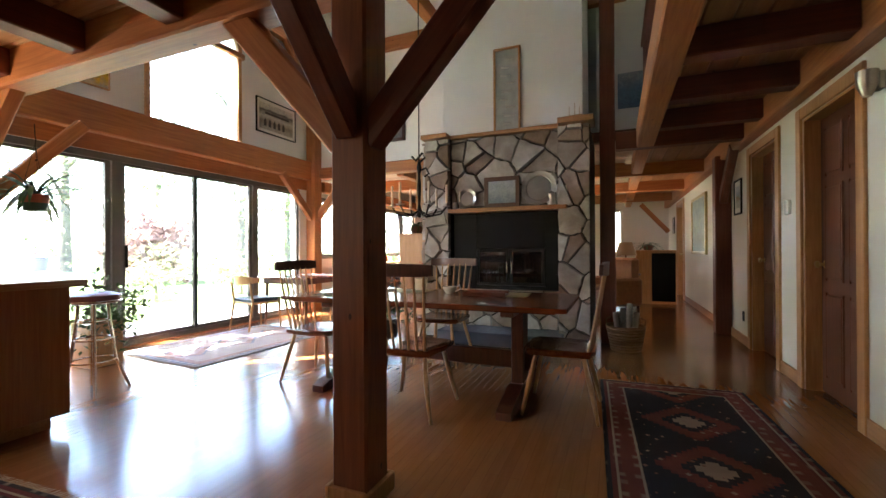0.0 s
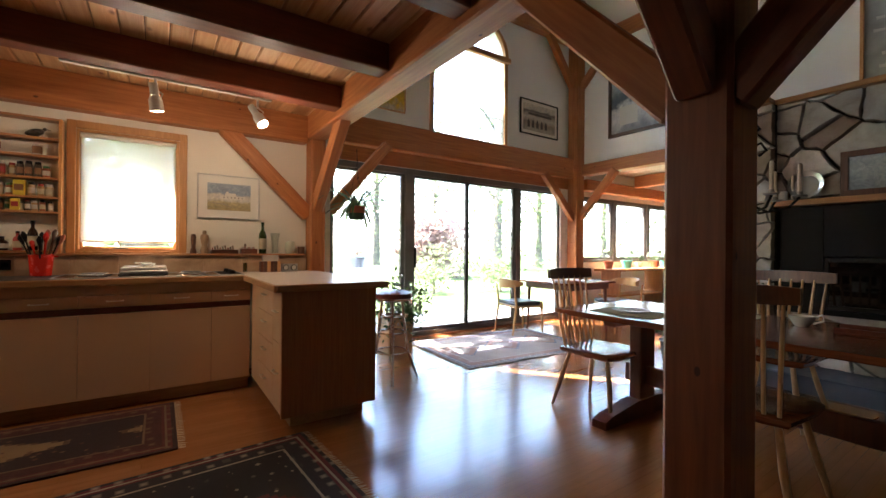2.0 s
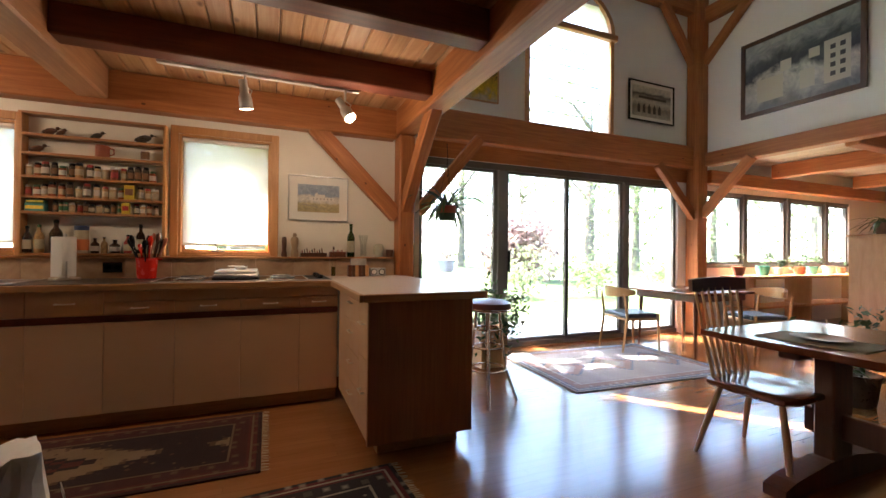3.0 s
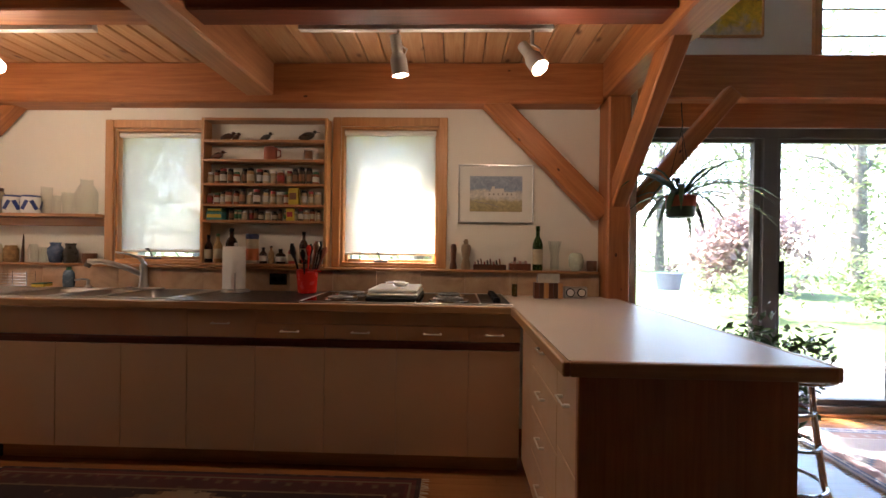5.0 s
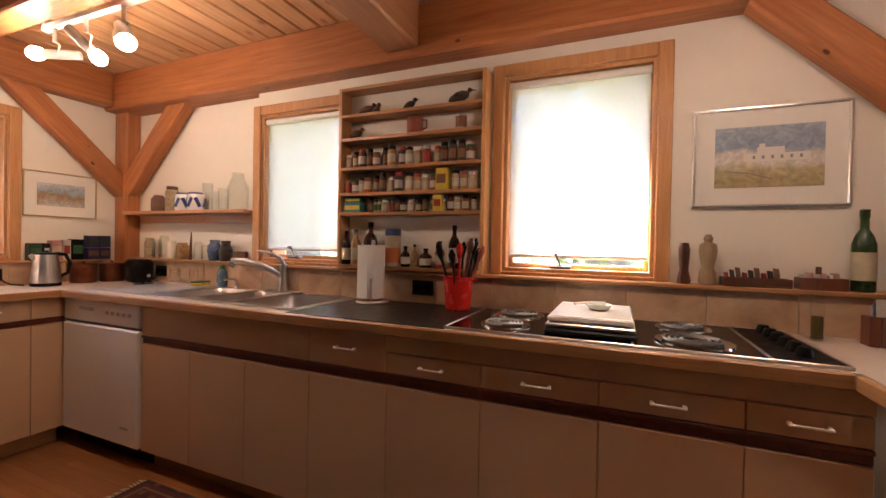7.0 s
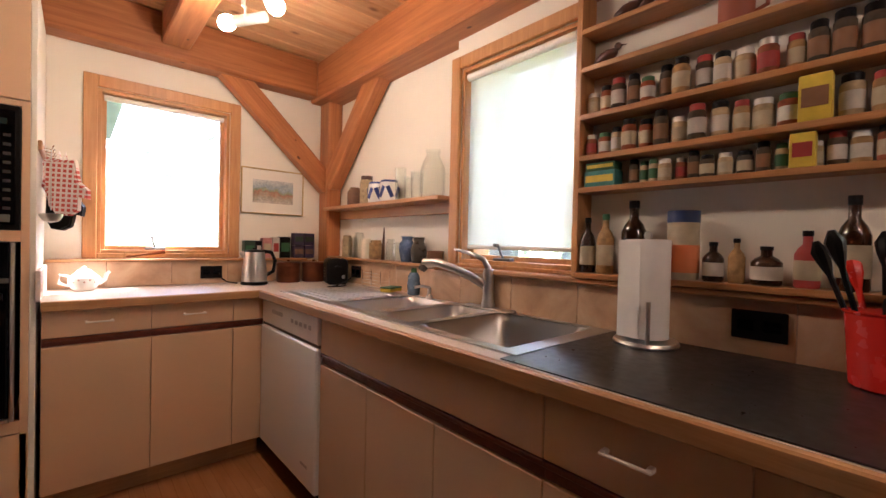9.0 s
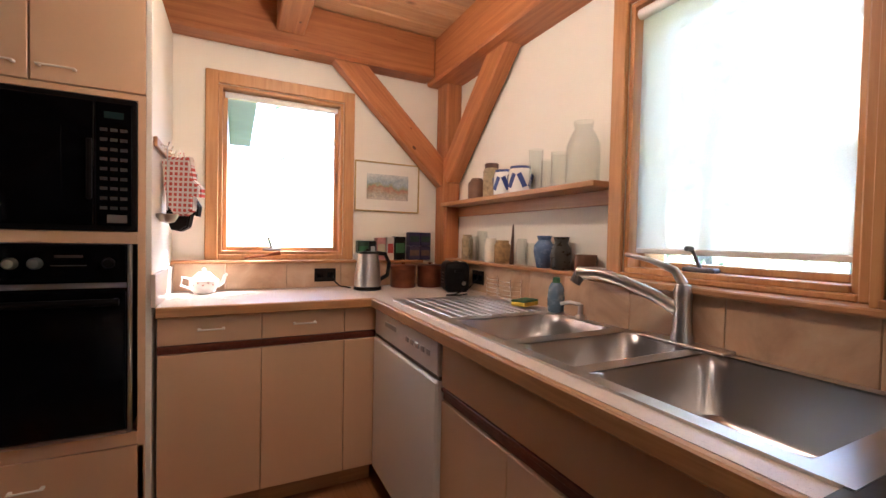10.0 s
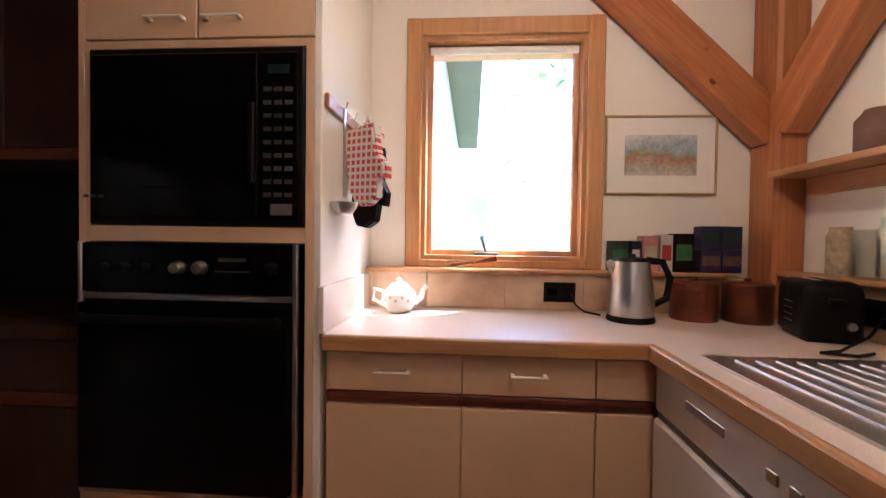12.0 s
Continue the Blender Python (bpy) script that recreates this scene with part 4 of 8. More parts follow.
COILGREY = paint("worn_coil_grey", (0.16, 0.14, 0.13), 0.4, 0.2, 12.0, 0.0, 0.6)


def coil(c, r):
    pts = [(c[0] + r * (0.25 + 0.75 * t / 60) * math.cos(t * 0.42), c[1] + r * (0.25 + 0.75 * t / 60) * math.sin(t * 0.42), c[2]) for t in range(61)]
    return Mesh().pipe(pts, 0.005, 6)


for y, x, r in ((0.0, -4.36, 0.085), (0.0, -4.10, 0.075), (0.63, -4.36, 0.075), (0.63, -4.10, 0.095)):
    bu = part("drip_pan", Mesh().lathe([(r + 0.022, 0), (r + 0.02, 0.006), (r + 0.005, 0.004), (0.02, 0.002), (0, 0.002)], (x, y, CZ + 0.0085), 28), CHROME, ck, smooth=True)
    part("coil", coil((x, y, CZ + 0.019), r), COILGREY, bu, smooth=True)
gr = thing("griddle", "lidded griddle with a white board and ladle on top", "griddle", (-4.22, 0.31, CZ + 0.008))
part("pan", Mesh().box(-0.22, 0.22, -0.15, 0.15, 0, 0.022, 0.006), IRON, gr)
part("lid", Mesh().box(-0.215, 0.215, -0.145, 0.145, 0.026, 0.042, 0.006), STEEL, gr)
part("board", Mesh().box(-0.20, 0.20, -0.14, 0.14, 0.046, 0.066, 0.008), WHITECER, gr, "white cutting board")
rest = thing("spoon_rest", "small white spoon rest lying on the griddle board", "spoon rest", (-4.24, 0.33, CZ + 0.074))
part("dish", Mesh().lathe([(0.0, 0.0), (0.03, 0.0), (0.045, 0.012), (0.05, 0.022), (0.046, 0.022), (0.03, 0.008), (0, 0.006)], (0, 0, 0), 18), WHITECER, rest, smooth=True)
part("spoon", Mesh().pipe([(-0.02, 0.02, 0.02), (0.02, -0.03, 0.028), (0.1, -0.08, 0.03)], [0.012, 0.006, 0.005], 8), WHITECER, rest, smooth=True)


# oven tower and dark side
tw = thing("oven_tower", "tall almond laminate housing for microwave and wall oven", "cabinet", (0, CY + 0.005, 0))
part("side_panel", Mesh().box(-3.045, -3.025, -0.57, 0, 0, 2.228, 0.002), PLASTER, tw, "cream-painted side panel")
part("side_panel", Mesh().box(-2.35, -2.33, -0.57, 0, 0, 2.228, 0.002), LAMINATE, tw)
part("back", Mesh().box(-3.025, -2.35, -0.57, -0.55, 0, 2.22, 0), LAMINATE, tw)
part("front_frame", Mesh().box(-3.025, -3.0, -0.02, 0, 0.1, 1.745, 0.001).box(-2.368, -2.35, -0.02, 0, 0.1, 1.745, 0.001).box(-3.0, -2.368, -0.02, 0, 1.178, 1.222, 0.001)
     .box(-3.0, -2.368, -0.02, 0, 0.40, 0.45, 0.001).box(-3.0, -2.368, -0.02, 0, 1.722, 1.745, 0.001), LAMINATE, tw)
for a, b, hx in ((-3.025, -2.689, -2.765), (-2.685, -2.35, -2.60)):
    d = part("door", Mesh().box(a + 0.001, b - 0.001, -0.02, 0.0, 1.75, 2.222, 0.002), LAMINATE, tw)
    handle(d, hx, 1.80, 0.0, 0.11)
d = part("drawer", Mesh().box(-3.022, -2.352, -0.02, 0.0, 0.11, 0.396, 0.002), LAMINATE, tw)
handle(d, -2.68, 0.3, 0.0)
mw = thing("microwave", "black built-in microwave with a keypad", "microwave", (0, CY + 0.005, 0))
part("case", Mesh().box(-2.997, -2.368, -0.4, 0.006, 1.225, 1.72, 0.004), BLACK, mw)
part("door_glass", Mesh().box(-2.872, -2.385, 0.006, 0.02, 1.245, 1.70, 0.004), BLACKGLASS, mw)
part("viewing_pane", Mesh().box(-2.78, -2.42, 0.02, 0.0225, 1.33, 1.60, 0.002), BLACKGLASS, mw)
part("door_grip", Mesh().box(-2.868, -2.85, 0.02, 0.034, 1.34, 1.56, 0.005), BLACK, mw)
part("keypad", Mesh().box(-2.985, -2.878, 0.006, 0.018, 1.245, 1.70, 0.003), BLACKGLASS, mw)
part("display", Mesh().box(-2.96, -2.90, 0.018, 0.0195, 1.64, 1.665, 0.001), plain("dim_display", (0.008, 0.02, 0.02), 0.2), mw)
KEY = plain("pale_key_print", (0.035, 0.03, 0.025), 0.5)
_k = Mesh().box(-0.011, 0.011, 0, 0.0015, -0.006, 0.006, 0.001).data("key", KEY)
for i in range(3):
    for k in range(9):
        o = new("key", _k)
        o.parent = mw
        o.location = (-2.96 + 0.03 * i, 0.018, 1.31 + 0.036 * k)
part("vent", Mesh().box(-2.97, -2.91, 0.018, 0.02, 1.255, 1.285, 0.001), BRONZE, mw)
for k in range(3):
    part("mark", Mesh().box(-2.425 + 0.022 * k, -2.41 + 0.022 * k, 0.02, 0.0215, 1.30, 1.308, 0.0), KEY, mw)
ov = thing("wall_oven", "black glass wall oven with chrome knobs and a bar handle", "oven", (0, CY + 0.005, 0))
part("case", Mesh().box(-2.975, -2.345, -0.5, 0.004, 0.455, 1.175, 0.004), BLACK, ov)
part("trim", Mesh().box(-2.985, -2.97, -0.002, 0.014, 0.455, 1.176, 0.003).box(-2.352, -2.338, -0.002, 0.014, 0.455, 1.176, 0.003).box(-2.97, -2.352, -0.002, 0.013, 0.452, 0.468, 0.003), STEEL, ov)
part("control_panel", Mesh().box(-2.968, -2.354, 0.004, 0.016, 1.035, 1.172, 0.003), BLACKGLASS, ov)
part("vent_strip", Mesh().box(-2.968, -2.354, 0.004, 0.012, 1.012, 1.032, 0.002), STEEL, ov)
part("door_glass", Mesh().box(-2.968, -2.354, 0.004, 0.034, 0.475, 1.005, 0.006), BLACKGLASS, ov)
part("door_handle", Mesh().rod((-2.955, 0.062, 0.965), (-2.365, 0.062, 0.965), 0.013, None, 12).rod((-2.94, 0.03, 0.965), (-2.94, 0.062, 0.965), 0.012, None, 10).rod((-2.38, 0.03, 0.965), (-2.38, 0.062, 0.965), 0.012, None, 10), BLACK, ov, smooth=True)
for x, r in ((-2.71, 0.021), (-2.645, 0.021), (-2.55, 0.013), (-2.49, 0.013), (-2.43, 0.011), (-2.915, 0.02)):
    part("knob", Mesh().lathe([(r, 0), (r, 0.012), (r * 0.7, 0.024), (0, 0.025)], (0, 0, 0), 16), PEWTER if r > 0.02 else BLACK, ov, "", True, pose(x, 0.016, 1.105, -90))
part("emblem", Mesh().box(-2.84, -2.76, 0.016, 0.0175, 1.125, 1.135, 0.0).box(-2.85, -2.75, 0.016, 0.0175, 1.095, 1.099, 0.0), KEY, ov)
# Dark colour stands in for the unlit corner: cabinets, worktop and back panel.
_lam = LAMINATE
LAMINATE = wood("unlit_corner_cabinet", (0.035, 0.013, 0.006), (0.06, 0.022, 0.010), (14, 14, 0.9), 0.45, tone=0.05)
cabinet((0, CY, 0), 0, -2.328, -1.30, 2, "drawer", "base cabinet in the unlit corner, its shade put into the colour")
dk = thing("side_worktop", "short worktop beside the oven tower, coloured dark as unlit", "worktop", (0, 0, 0))
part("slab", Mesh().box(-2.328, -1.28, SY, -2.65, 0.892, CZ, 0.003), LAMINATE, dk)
part("back_panel", Mesh().box(-2.328, -1.28, SY, SY + 0.02, CZ, 1.455, 0.002), BLACK, dk, "back panel coloured black for the unlit corner")
up = thing("wall_cabinet", "wall cabinet beside the oven tower, coloured dark as unlit", "cabinet", (0, SY + 0.34, 0))
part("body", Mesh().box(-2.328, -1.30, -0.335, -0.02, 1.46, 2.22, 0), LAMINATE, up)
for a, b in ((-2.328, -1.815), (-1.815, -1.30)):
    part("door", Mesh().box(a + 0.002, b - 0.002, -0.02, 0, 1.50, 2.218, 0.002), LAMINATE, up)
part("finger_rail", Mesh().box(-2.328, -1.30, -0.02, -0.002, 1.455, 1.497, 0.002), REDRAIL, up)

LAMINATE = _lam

# spice rack
rack = thing("spice_rack", "fir spice rack with six shelves between the windows", "shelf", (WX, 0, 0), -90)
R0, R1, RD = 0.215, 1.088, 0.095
part("side", Mesh().box(R0, R0 + 0.02, 0.0, RD, 1.10, 2.115, 0.002), FIRTRIM, rack)
part("side", Mesh().box(R1 - 0.02, R1, 0.0, RD, 1.10, 2.115, 0.002), FIRTRIM, rack)
SHZ = (1.12, 1.415, 1.525, 1.668, 1.832, 1.965)
for z in SHZ[1:] + (2.115,):
    part("shelf", Mesh().box(R0 + 0.02, R1 - 0.02, 0.0, RD, z - 0.018, z, 0.002), FIRTRIM_X, rack)
part("shelf", Mesh().box(R0 + 0.02, R1 - 0.02, 0.0, RD + 0.02, 1.102, 1.12, 0.002), FIRTRIM_X, rack)

LABELS = [paint("jar_label_" + n, c, 0.6, 0.12, 30.0, 0.0) for n, c in (("cream", (0.48, 0.40, 0.27)), ("green", (0.03, 0.12, 0.045)), ("red", (0.33, 0.03, 0.025)), ("yellow", (0.65, 0.48, 0.04)), ("brown", (0.22, 0.10, 0.04)), ("white", (0.55, 0.51, 0.45)), ("teal", (0.05, 0.22, 0.20)))]
SPICE = [paint("ground_spice_" + n, c, 0.8, 0.25, 50.0, 0.0) for n, c in (("tan", (0.42, 0.25, 0.10)), ("dark", (0.07, 0.045, 0.025)), ("rust", (0.28, 0.07, 0.02)), ("sand", (0.50, 0.38, 0.22)))]
protos = []
random.seed(5)
for k in range(12):
    r = random.uniform(0.0165, 0.023)
    h = random.uniform(0.074, 0.098)
    e = thing("spice_jar", "small spice jar with a screw lid and paper label", "jar", (0, 0, -20 - k), 0, "spice jars")
    part("body", Mesh().lathe([(r * 0.94, 0), (r, 0.003), (r, h * 0.76), (r * 0.8, h * 0.83), (0, h * 0.83)], (0, 0, 0), 14), SPICE[k % 4], e, smooth=True)
    part("paper_label", Mesh().lathe([(r + 0.0006, h * 0.18), (r + 0.0006, h * 0.6)], (0, 0, 0), 14), LABELS[(0, 5, 0, 1, 5, 0, 2, 5, 0, 4, 5, 0)[k]], e, smooth=True)
    part("lid", Mesh().lathe([(r * 0.86, h * 0.8), (r * 0.86, h * 0.98), (r * 0.78, h), (0, h)], (0, 0, 0), 14), (BLACK, LABELS[2], BLACK, LABELS[1], WHITE, BLACK, PEWTER)[k % 7], e, smooth=True)
    protos.append((e, r))
for z, room in zip(SHZ[1:4], (0.086, 0.119, 0.14)):
    y = -R1 + 0.045
    while y < -R0 - 0.05:
        e, r = random.choice(protos)
        sc = min(random.uniform(0.92, 1.1) + 0.22 * (y + R1) / (R1 - R0), room / 0.1)
        r *= sc
        e.scale = (sc, sc, sc)
        if z == SHZ[1] and y < -R1 + 0.17:
            y = -R1 + 0.19
        o = copy_thing(e, pose(WX + 0.05 + random.uniform(-0.012, 0.012), y, z, 0, 0, random.uniform(0, 360)))
        y += 2 * r + random.uniform(0.002, 0.008)
for e, r in protos:
    for o in list(e.children_recursive) + [e]:
        bpy.data.objects.remove(o)


def carton(name, label, at, rz, w, d, h, mat, band=None):
    e = thing(name, label, "box", at, rz)
    part("carton", Mesh().box(-w / 2, w / 2, -d / 2, d / 2, 0, h, 0.002), mat, e)
    if band:
        part("printed_panel", Mesh().box(-w / 2 + 0.006, w / 2 - 0.006, d / 2, d / 2 + 0.0012, h * 0.3, h * 0.72, 0), band, e)
    return e


carton("tea_box", "flat green and yellow tea carton on the rack", (WX + 0.05, -1.0, SHZ[1]), -90, 0.11, 0.06, 0.055, LABELS[6], LABELS[3])
carton("tea_box", "yellow tea carton lying on the rack", (WX + 0.05, -1.0, SHZ[1] + 0.056), -90, 0.105, 0.055, 0.028, LABELS[1], LABELS[3])
carton("spice_tin", "tall yellow mustard tin on the rack", (WX + 0.07, -0.45, SHZ[2]), -90, 0.062, 0.04, 0.112, LABELS[3], LABELS[4])
carton("spice_tin", "small yellow spice carton on the rack", (WX + 0.075, -0.47, SHZ[1]), -90, 0.05, 0.03, 0.085, LABELS[3], LABELS[2])


def vessel(name, label, cat, prof, mat, at, lid=None, lid_mat=None, n=20, band=None, band_mat=None, handle_of=None, rz=0.0, group=""):
    e = thing(name, label, cat, at, rz, group)
    part("body", Mesh().lathe(prof, (0, 0, 0), n), mat, e, smooth=True)
    if lid:
        part("lid", Mesh().lathe(lid, (0, 0, 0), n), lid_mat, e, smooth=True)
    if band:
        part("label_band", Mesh().lathe(band, (0, 0, 0), n), band_mat, e, smooth=True)
    if handle_of:
        part("handle", Mesh().pipe(handle_of[0], handle_of[1], 8), handle_of[2], e, smooth=True)
    return e


def bottle(label, at, h, r, mat, cap=BLACK, lab=None):
    prof = [(r * 0.9, 0), (r, 0.006), (r, h * 0.58), (r * 0.75, h * 0.68), (r * 0.38, h * 0.76), (r * 0.36, h * 0.94), (0, h * 0.94)]
    return vessel("bottle", label, "bottle", prof, mat, at, [(r * 0.42, h * 0.9), (r * 0.42, h), (0, h)], cap, 16,
                  [(r + 0.0008, h * 0.14), (r + 0.0008, h * 0.48)] if lab else None, lab)


z = SHZ[0] + 0.001
bottle("dark sauce bottle with a cream label", (WX + 0.07, -1.04, z), 0.19, 0.026, BROWNG, BLACK, LABELS[0])
bottle("clear vinegar bottle with a green cap", (WX + 0.07, -0.975, z), 0.20, 0.028, SPICE[0], LABELS[1], LABELS[0])
bottle("squat dark syrup bottle with a black cap", (WX + 0.06, -0.885, z), 0.24, 0.038, BROWNG, BLACK, None)
vessel("salt_canister", "tall salt canister with a dark blue lid", "canister", [(0.04, 0), (0.042, 0.004), (0.042, 0.17), (0, 0.172)], LABELS[0], (WX + 0.07, -0.735, z),
       [(0.043, 0.165), (0.043, 0.20), (0, 0.203)], paint("navy_lid", (0.015, 0.03, 0.10), 0.4), 20, [(0.0425, 0.02), (0.0425, 0.10)], paint("orange_band", (0.55, 0.16, 0.05), 0.6))
for y, h, r, mm, cc, ll in ((-0.655, 0.11, 0.026, BROWNG, BLACK, LABELS[5]), (-0.60, 0.12, 0.02, SPICE[0], BLACK, None), (-0.535, 0.10, 0.034, BROWNG, BLACK, LABELS[5]), (-0.455, 0.14, 0.026, LABELS[2], BLACK, LABELS[0]), (-0.375, 0.22, 0.03, BROWNG, BLACK, LABELS[0])):
    bottle("small dark condiment bottle on the rack's floor", (WX + 0.075, y, z), h, r, mm, cc, ll)


def bird(at, rz, s=1.0, mat=WALNUT):
    e = thing("bird_figurine", "small carved wooden bird on the top shelf", "figurine", at, rz)
    b = Mesh().lathe([(0.002, -0.05), (0.012, -0.04), (0.022, -0.01), (0.021, 0.015), (0.012, 0.035), (0.0, 0.042)], (0, 0, 0), 12, pose(0, 0, 0.03 * s, 0, 72, 0) @ Matrix.Scale(s, 4))
    b.lathe([(0.0, -0.013), (0.009, -0.009), (0.013, 0), (0.009, 0.009), (0, 0.013)], (0.04 * s, 0, 0.055 * s), 10)
    b.rod((0.05 * s, 0, 0.055 * s), (0.07 * s, 0, 0.052 * s), 0.004, 0.001, 6).box(-0.02, 0.02, -0.012, 0.012, 0, 0.012, 0.003)
    o = part("carving", b, mat, e, smooth=True)
    return e


bird((WX + 0.05, -0.93, SHZ[5]), 100, 1.0)
bird((WX + 0.05, -0.87, SHZ[5]), 60, 0.8)
bird((WX + 0.05, -0.66, SHZ[5]), 80, 0.9, DARKGLAZE)
bird((WX + 0.05, -0.37, SHZ[5]), 100, 1.25, DARKGLAZE)
bird((WX + 0.05, -1.0, SHZ[4]), 90, 1.0)
vessel("cup", "brown stoneware cup on the rack", "cup", [(0.04, 0), (0.043, 0.005), (0.043, 0.09), (0.039, 0.09), (0.037, 0.012), (0, 0.01)], TERRACOTTA, (WX + 0.05, -0.625, SHZ[4]), None, None, 20, None, None, ([(0, 0.042, 0.075), (0, 0.068, 0.07), (0, 0.07, 0.03), (0, 0.042, 0.02)], 0.006, TERRACOTTA))
vessel("can", "small printed tin can on the rack", "can", [(0.027, 0), (0.028, 0.003), (0.028, 0.075), (0.025, 0.075), (0, 0.072)], PEWTER, (WX + 0.05, -0.36, SHZ[4]), None, None, 18, [(0.0285, 0.01), (0.0285, 0.066)], LABELS[4])

# wall shelf by the corner
shf = thing("wall_shelf", "fir plank wall shelf with a back cleat", "shelf", (0, 0, 0))
part("plank", Mesh().box(WC, WC + 0.15, SY + 0.165, -1.83, 1.425, 1.447, 0.003), FIRTRIM_Y, shf)
part("cleat", Mesh().box(WC, WC + 0.02, SY + 0.165, -1.83, 1.365, 1.425, 0.003), FIRTRIM_Y, shf)
z = 1.448
vessel("crock", "brown stoneware crock on the wall shelf", "crock", [(0.045, 0), (0.05, 0.01), (0.05, 0.09), (0.035, 0.11), (0.03, 0.12), (0, 0.12)], BROWNCLAY, (WC + 0.075, -2.77, z))
vessel("glass_jar", "clear jar of grain with a dark lid", "jar", [(0.04, 0), (0.044, 0.006), (0.044, 0.14), (0.035, 0.16), (0, 0.16)], SPICE[3], (WC + 0.075, -2.62, z), [(0.037, 0.155), (0.037, 0.18), (0, 0.182)], WALNUT)
for y in (-2.495, -2.365):
    vessel("blue_white_canister", "white ceramic canister painted with blue leaves", "canister", [(0.05, 0), (0.056, 0.006), (0.058, 0.06), (0.055, 0.11), (0.05, 0.118), (0, 0.118)], WHITECER, (WC + 0.075, y, z),
           [(0.052, 0.11), (0.05, 0.128), (0.0, 0.134)], paint("cobalt_rim", (0.02, 0.04, 0.18), 0.3), 22, group="blue and white canisters")
BLUE = paint("cobalt_leaf", (0.015, 0.035, 0.2), 0.3)
for ob in [o for o in bpy.data.objects if o.name.startswith("blue_white_canister")]:
    for k in range(7):
        a = radians(k * 51 + 10)
        part("leaf", Mesh().box(-0.001, 0.0015, -0.012, 0.012, -0.035, 0.035, 0.001), BLUE, ob, "", False, pose(0.0575 * math.cos(a), 0.0575 * math.sin(a), 0.058, 25 if k % 2 else -25, 0, math.degrees(a)))
for y, h, r, g in ((-2.25, 0.19, 0.034, CLEARG), (-2.175, 0.13, 0.026, CLEARG), (-2.095, 0.15, 0.036, CLEARG)):
    vessel("drinking_glass", "clear drinking glass on the wall shelf", "glass", [(r * 0.85, 0), (r, h), (r - 0.002, h), (r * 0.85 - 0.002, 0.008), (0, 0.008)], g, (WC + 0.075, y, z))
vessel("glass_bottle_jar", "large clear glass milk bottle", "bottle", [(0.06, 0), (0.066, 0.01), (0.066, 0.15), (0.05, 0.19), (0.035, 0.215), (0.04, 0.245), (0.037, 0.245), (0.031, 0.215), (0.046, 0.188), (0.062, 0.148), (0.062, 0.012), (0, 0.01)], CLEARG, (WC + 0.08, -1.955, z))
z = 1.10
for y, h, r, mm in ((-2.90, 0.15, 0.034, SPICE[3]), (-2.82, 0.14, 0.033, CLEARG), (-2.735, 0.17, 0.036, CLEARG), (-2.64, 0.13, 0.034, CANDLE), (-2.53, 0.12, 0.042, SPICE[0]), (-2.365, 0.13, 0.03, CLEARG), (-2.29, 0.11, 0.03, CLEARG)):
    vessel("storage_jar", "storage jar on the tiled ledge", "jar", [(r * 0.9, 0), (r, 0.006), (r, h * 0.8), (r * 0.8, h * 0.9), (r * 0.8, h), (r * 0.72, h), (r * 0.7, h * 0.9), (r * 0.9, h * 0.78), (r * 0.9, 0.01), (0, 0.01)], mm, (WC + 0.055, y, z))
st = thing("paint_brush", "wooden brush standing on the ledge", "brush", (WC + 0.06, -2.44, z))
part("stick", Mesh().pipe([(0, 0, 0), (0, 0.004, 0.12), (0, 0.008, 0.2)], [0.012, 0.008, 0.003], 8), WALNUT, st, smooth=True)
vessel("vase", "blue-grey glazed pottery vase", "vase", [(0.03, 0), (0.034, 0.004), (0.048, 0.075), (0.046, 0.1), (0.028, 0.125), (0.034, 0.145), (0.03, 0.145), (0.024, 0.125), (0, 0.12)], BLUEGLAZE, (WC + 0.055, -2.20, z))
vessel("vase", "dark olive glazed pottery vase", "vase", [(0.035, 0), (0.04, 0.004), (0.046, 0.06), (0.04, 0.09), (0.028, 0.115), (0.034, 0.14), (0.03, 0.14), (0.024, 0.115), (0, 0.11)], DARKGLAZE, (WC + 0.06, -2.085, z))
vessel("bowl", "small brown stoneware bowl on the ledge", "bowl", [(0.035, 0), (0.04, 0.004), (0.044, 0.07), (0.04, 0.07), (0.034, 0.01), (0, 0.008)], BROWNCLAY, (WC + 0.055, -1.95, z))

ROSEPAPER = paint("rose_paper", (0.52, 0.30, 0.27), 0.7, 0.1, 20.0, 0.0)
# ledge and counter things right of the cooktop window
vessel("pepper_mill", "slim turned walnut pepper mill", "mill", [(0.024, 0), (0.026, 0.01), (0.017, 0.06), (0.02, 0.10), (0.022, 0.14), (0.016, 0.17), (0, 0.172)], WALNUT, (WX + 0.055, 0.65, 1.10))
vessel("pepper_mill", "pale turned wooden pepper mill with a knob", "mill", [(0.03, 0), (0.034, 0.01), (0.03, 0.05), (0.022, 0.07), (0.03, 0.11), (0.034, 0.14), (0.03, 0.165), (0.014, 0.175), (0.018, 0.19), (0.01, 0.205), (0, 0.206)], wood("grey_maple", (0.32, 0.22, 0.13), (0.45, 0.33, 0.2), (20, 20, 2), 0.4), (WX + 0.055, 0.735, 1.10))
tr = thing("packet_tray", "narrow wooden tray of dark tea packets", "tray", (WX + 0.055, 0.895, 1.10))
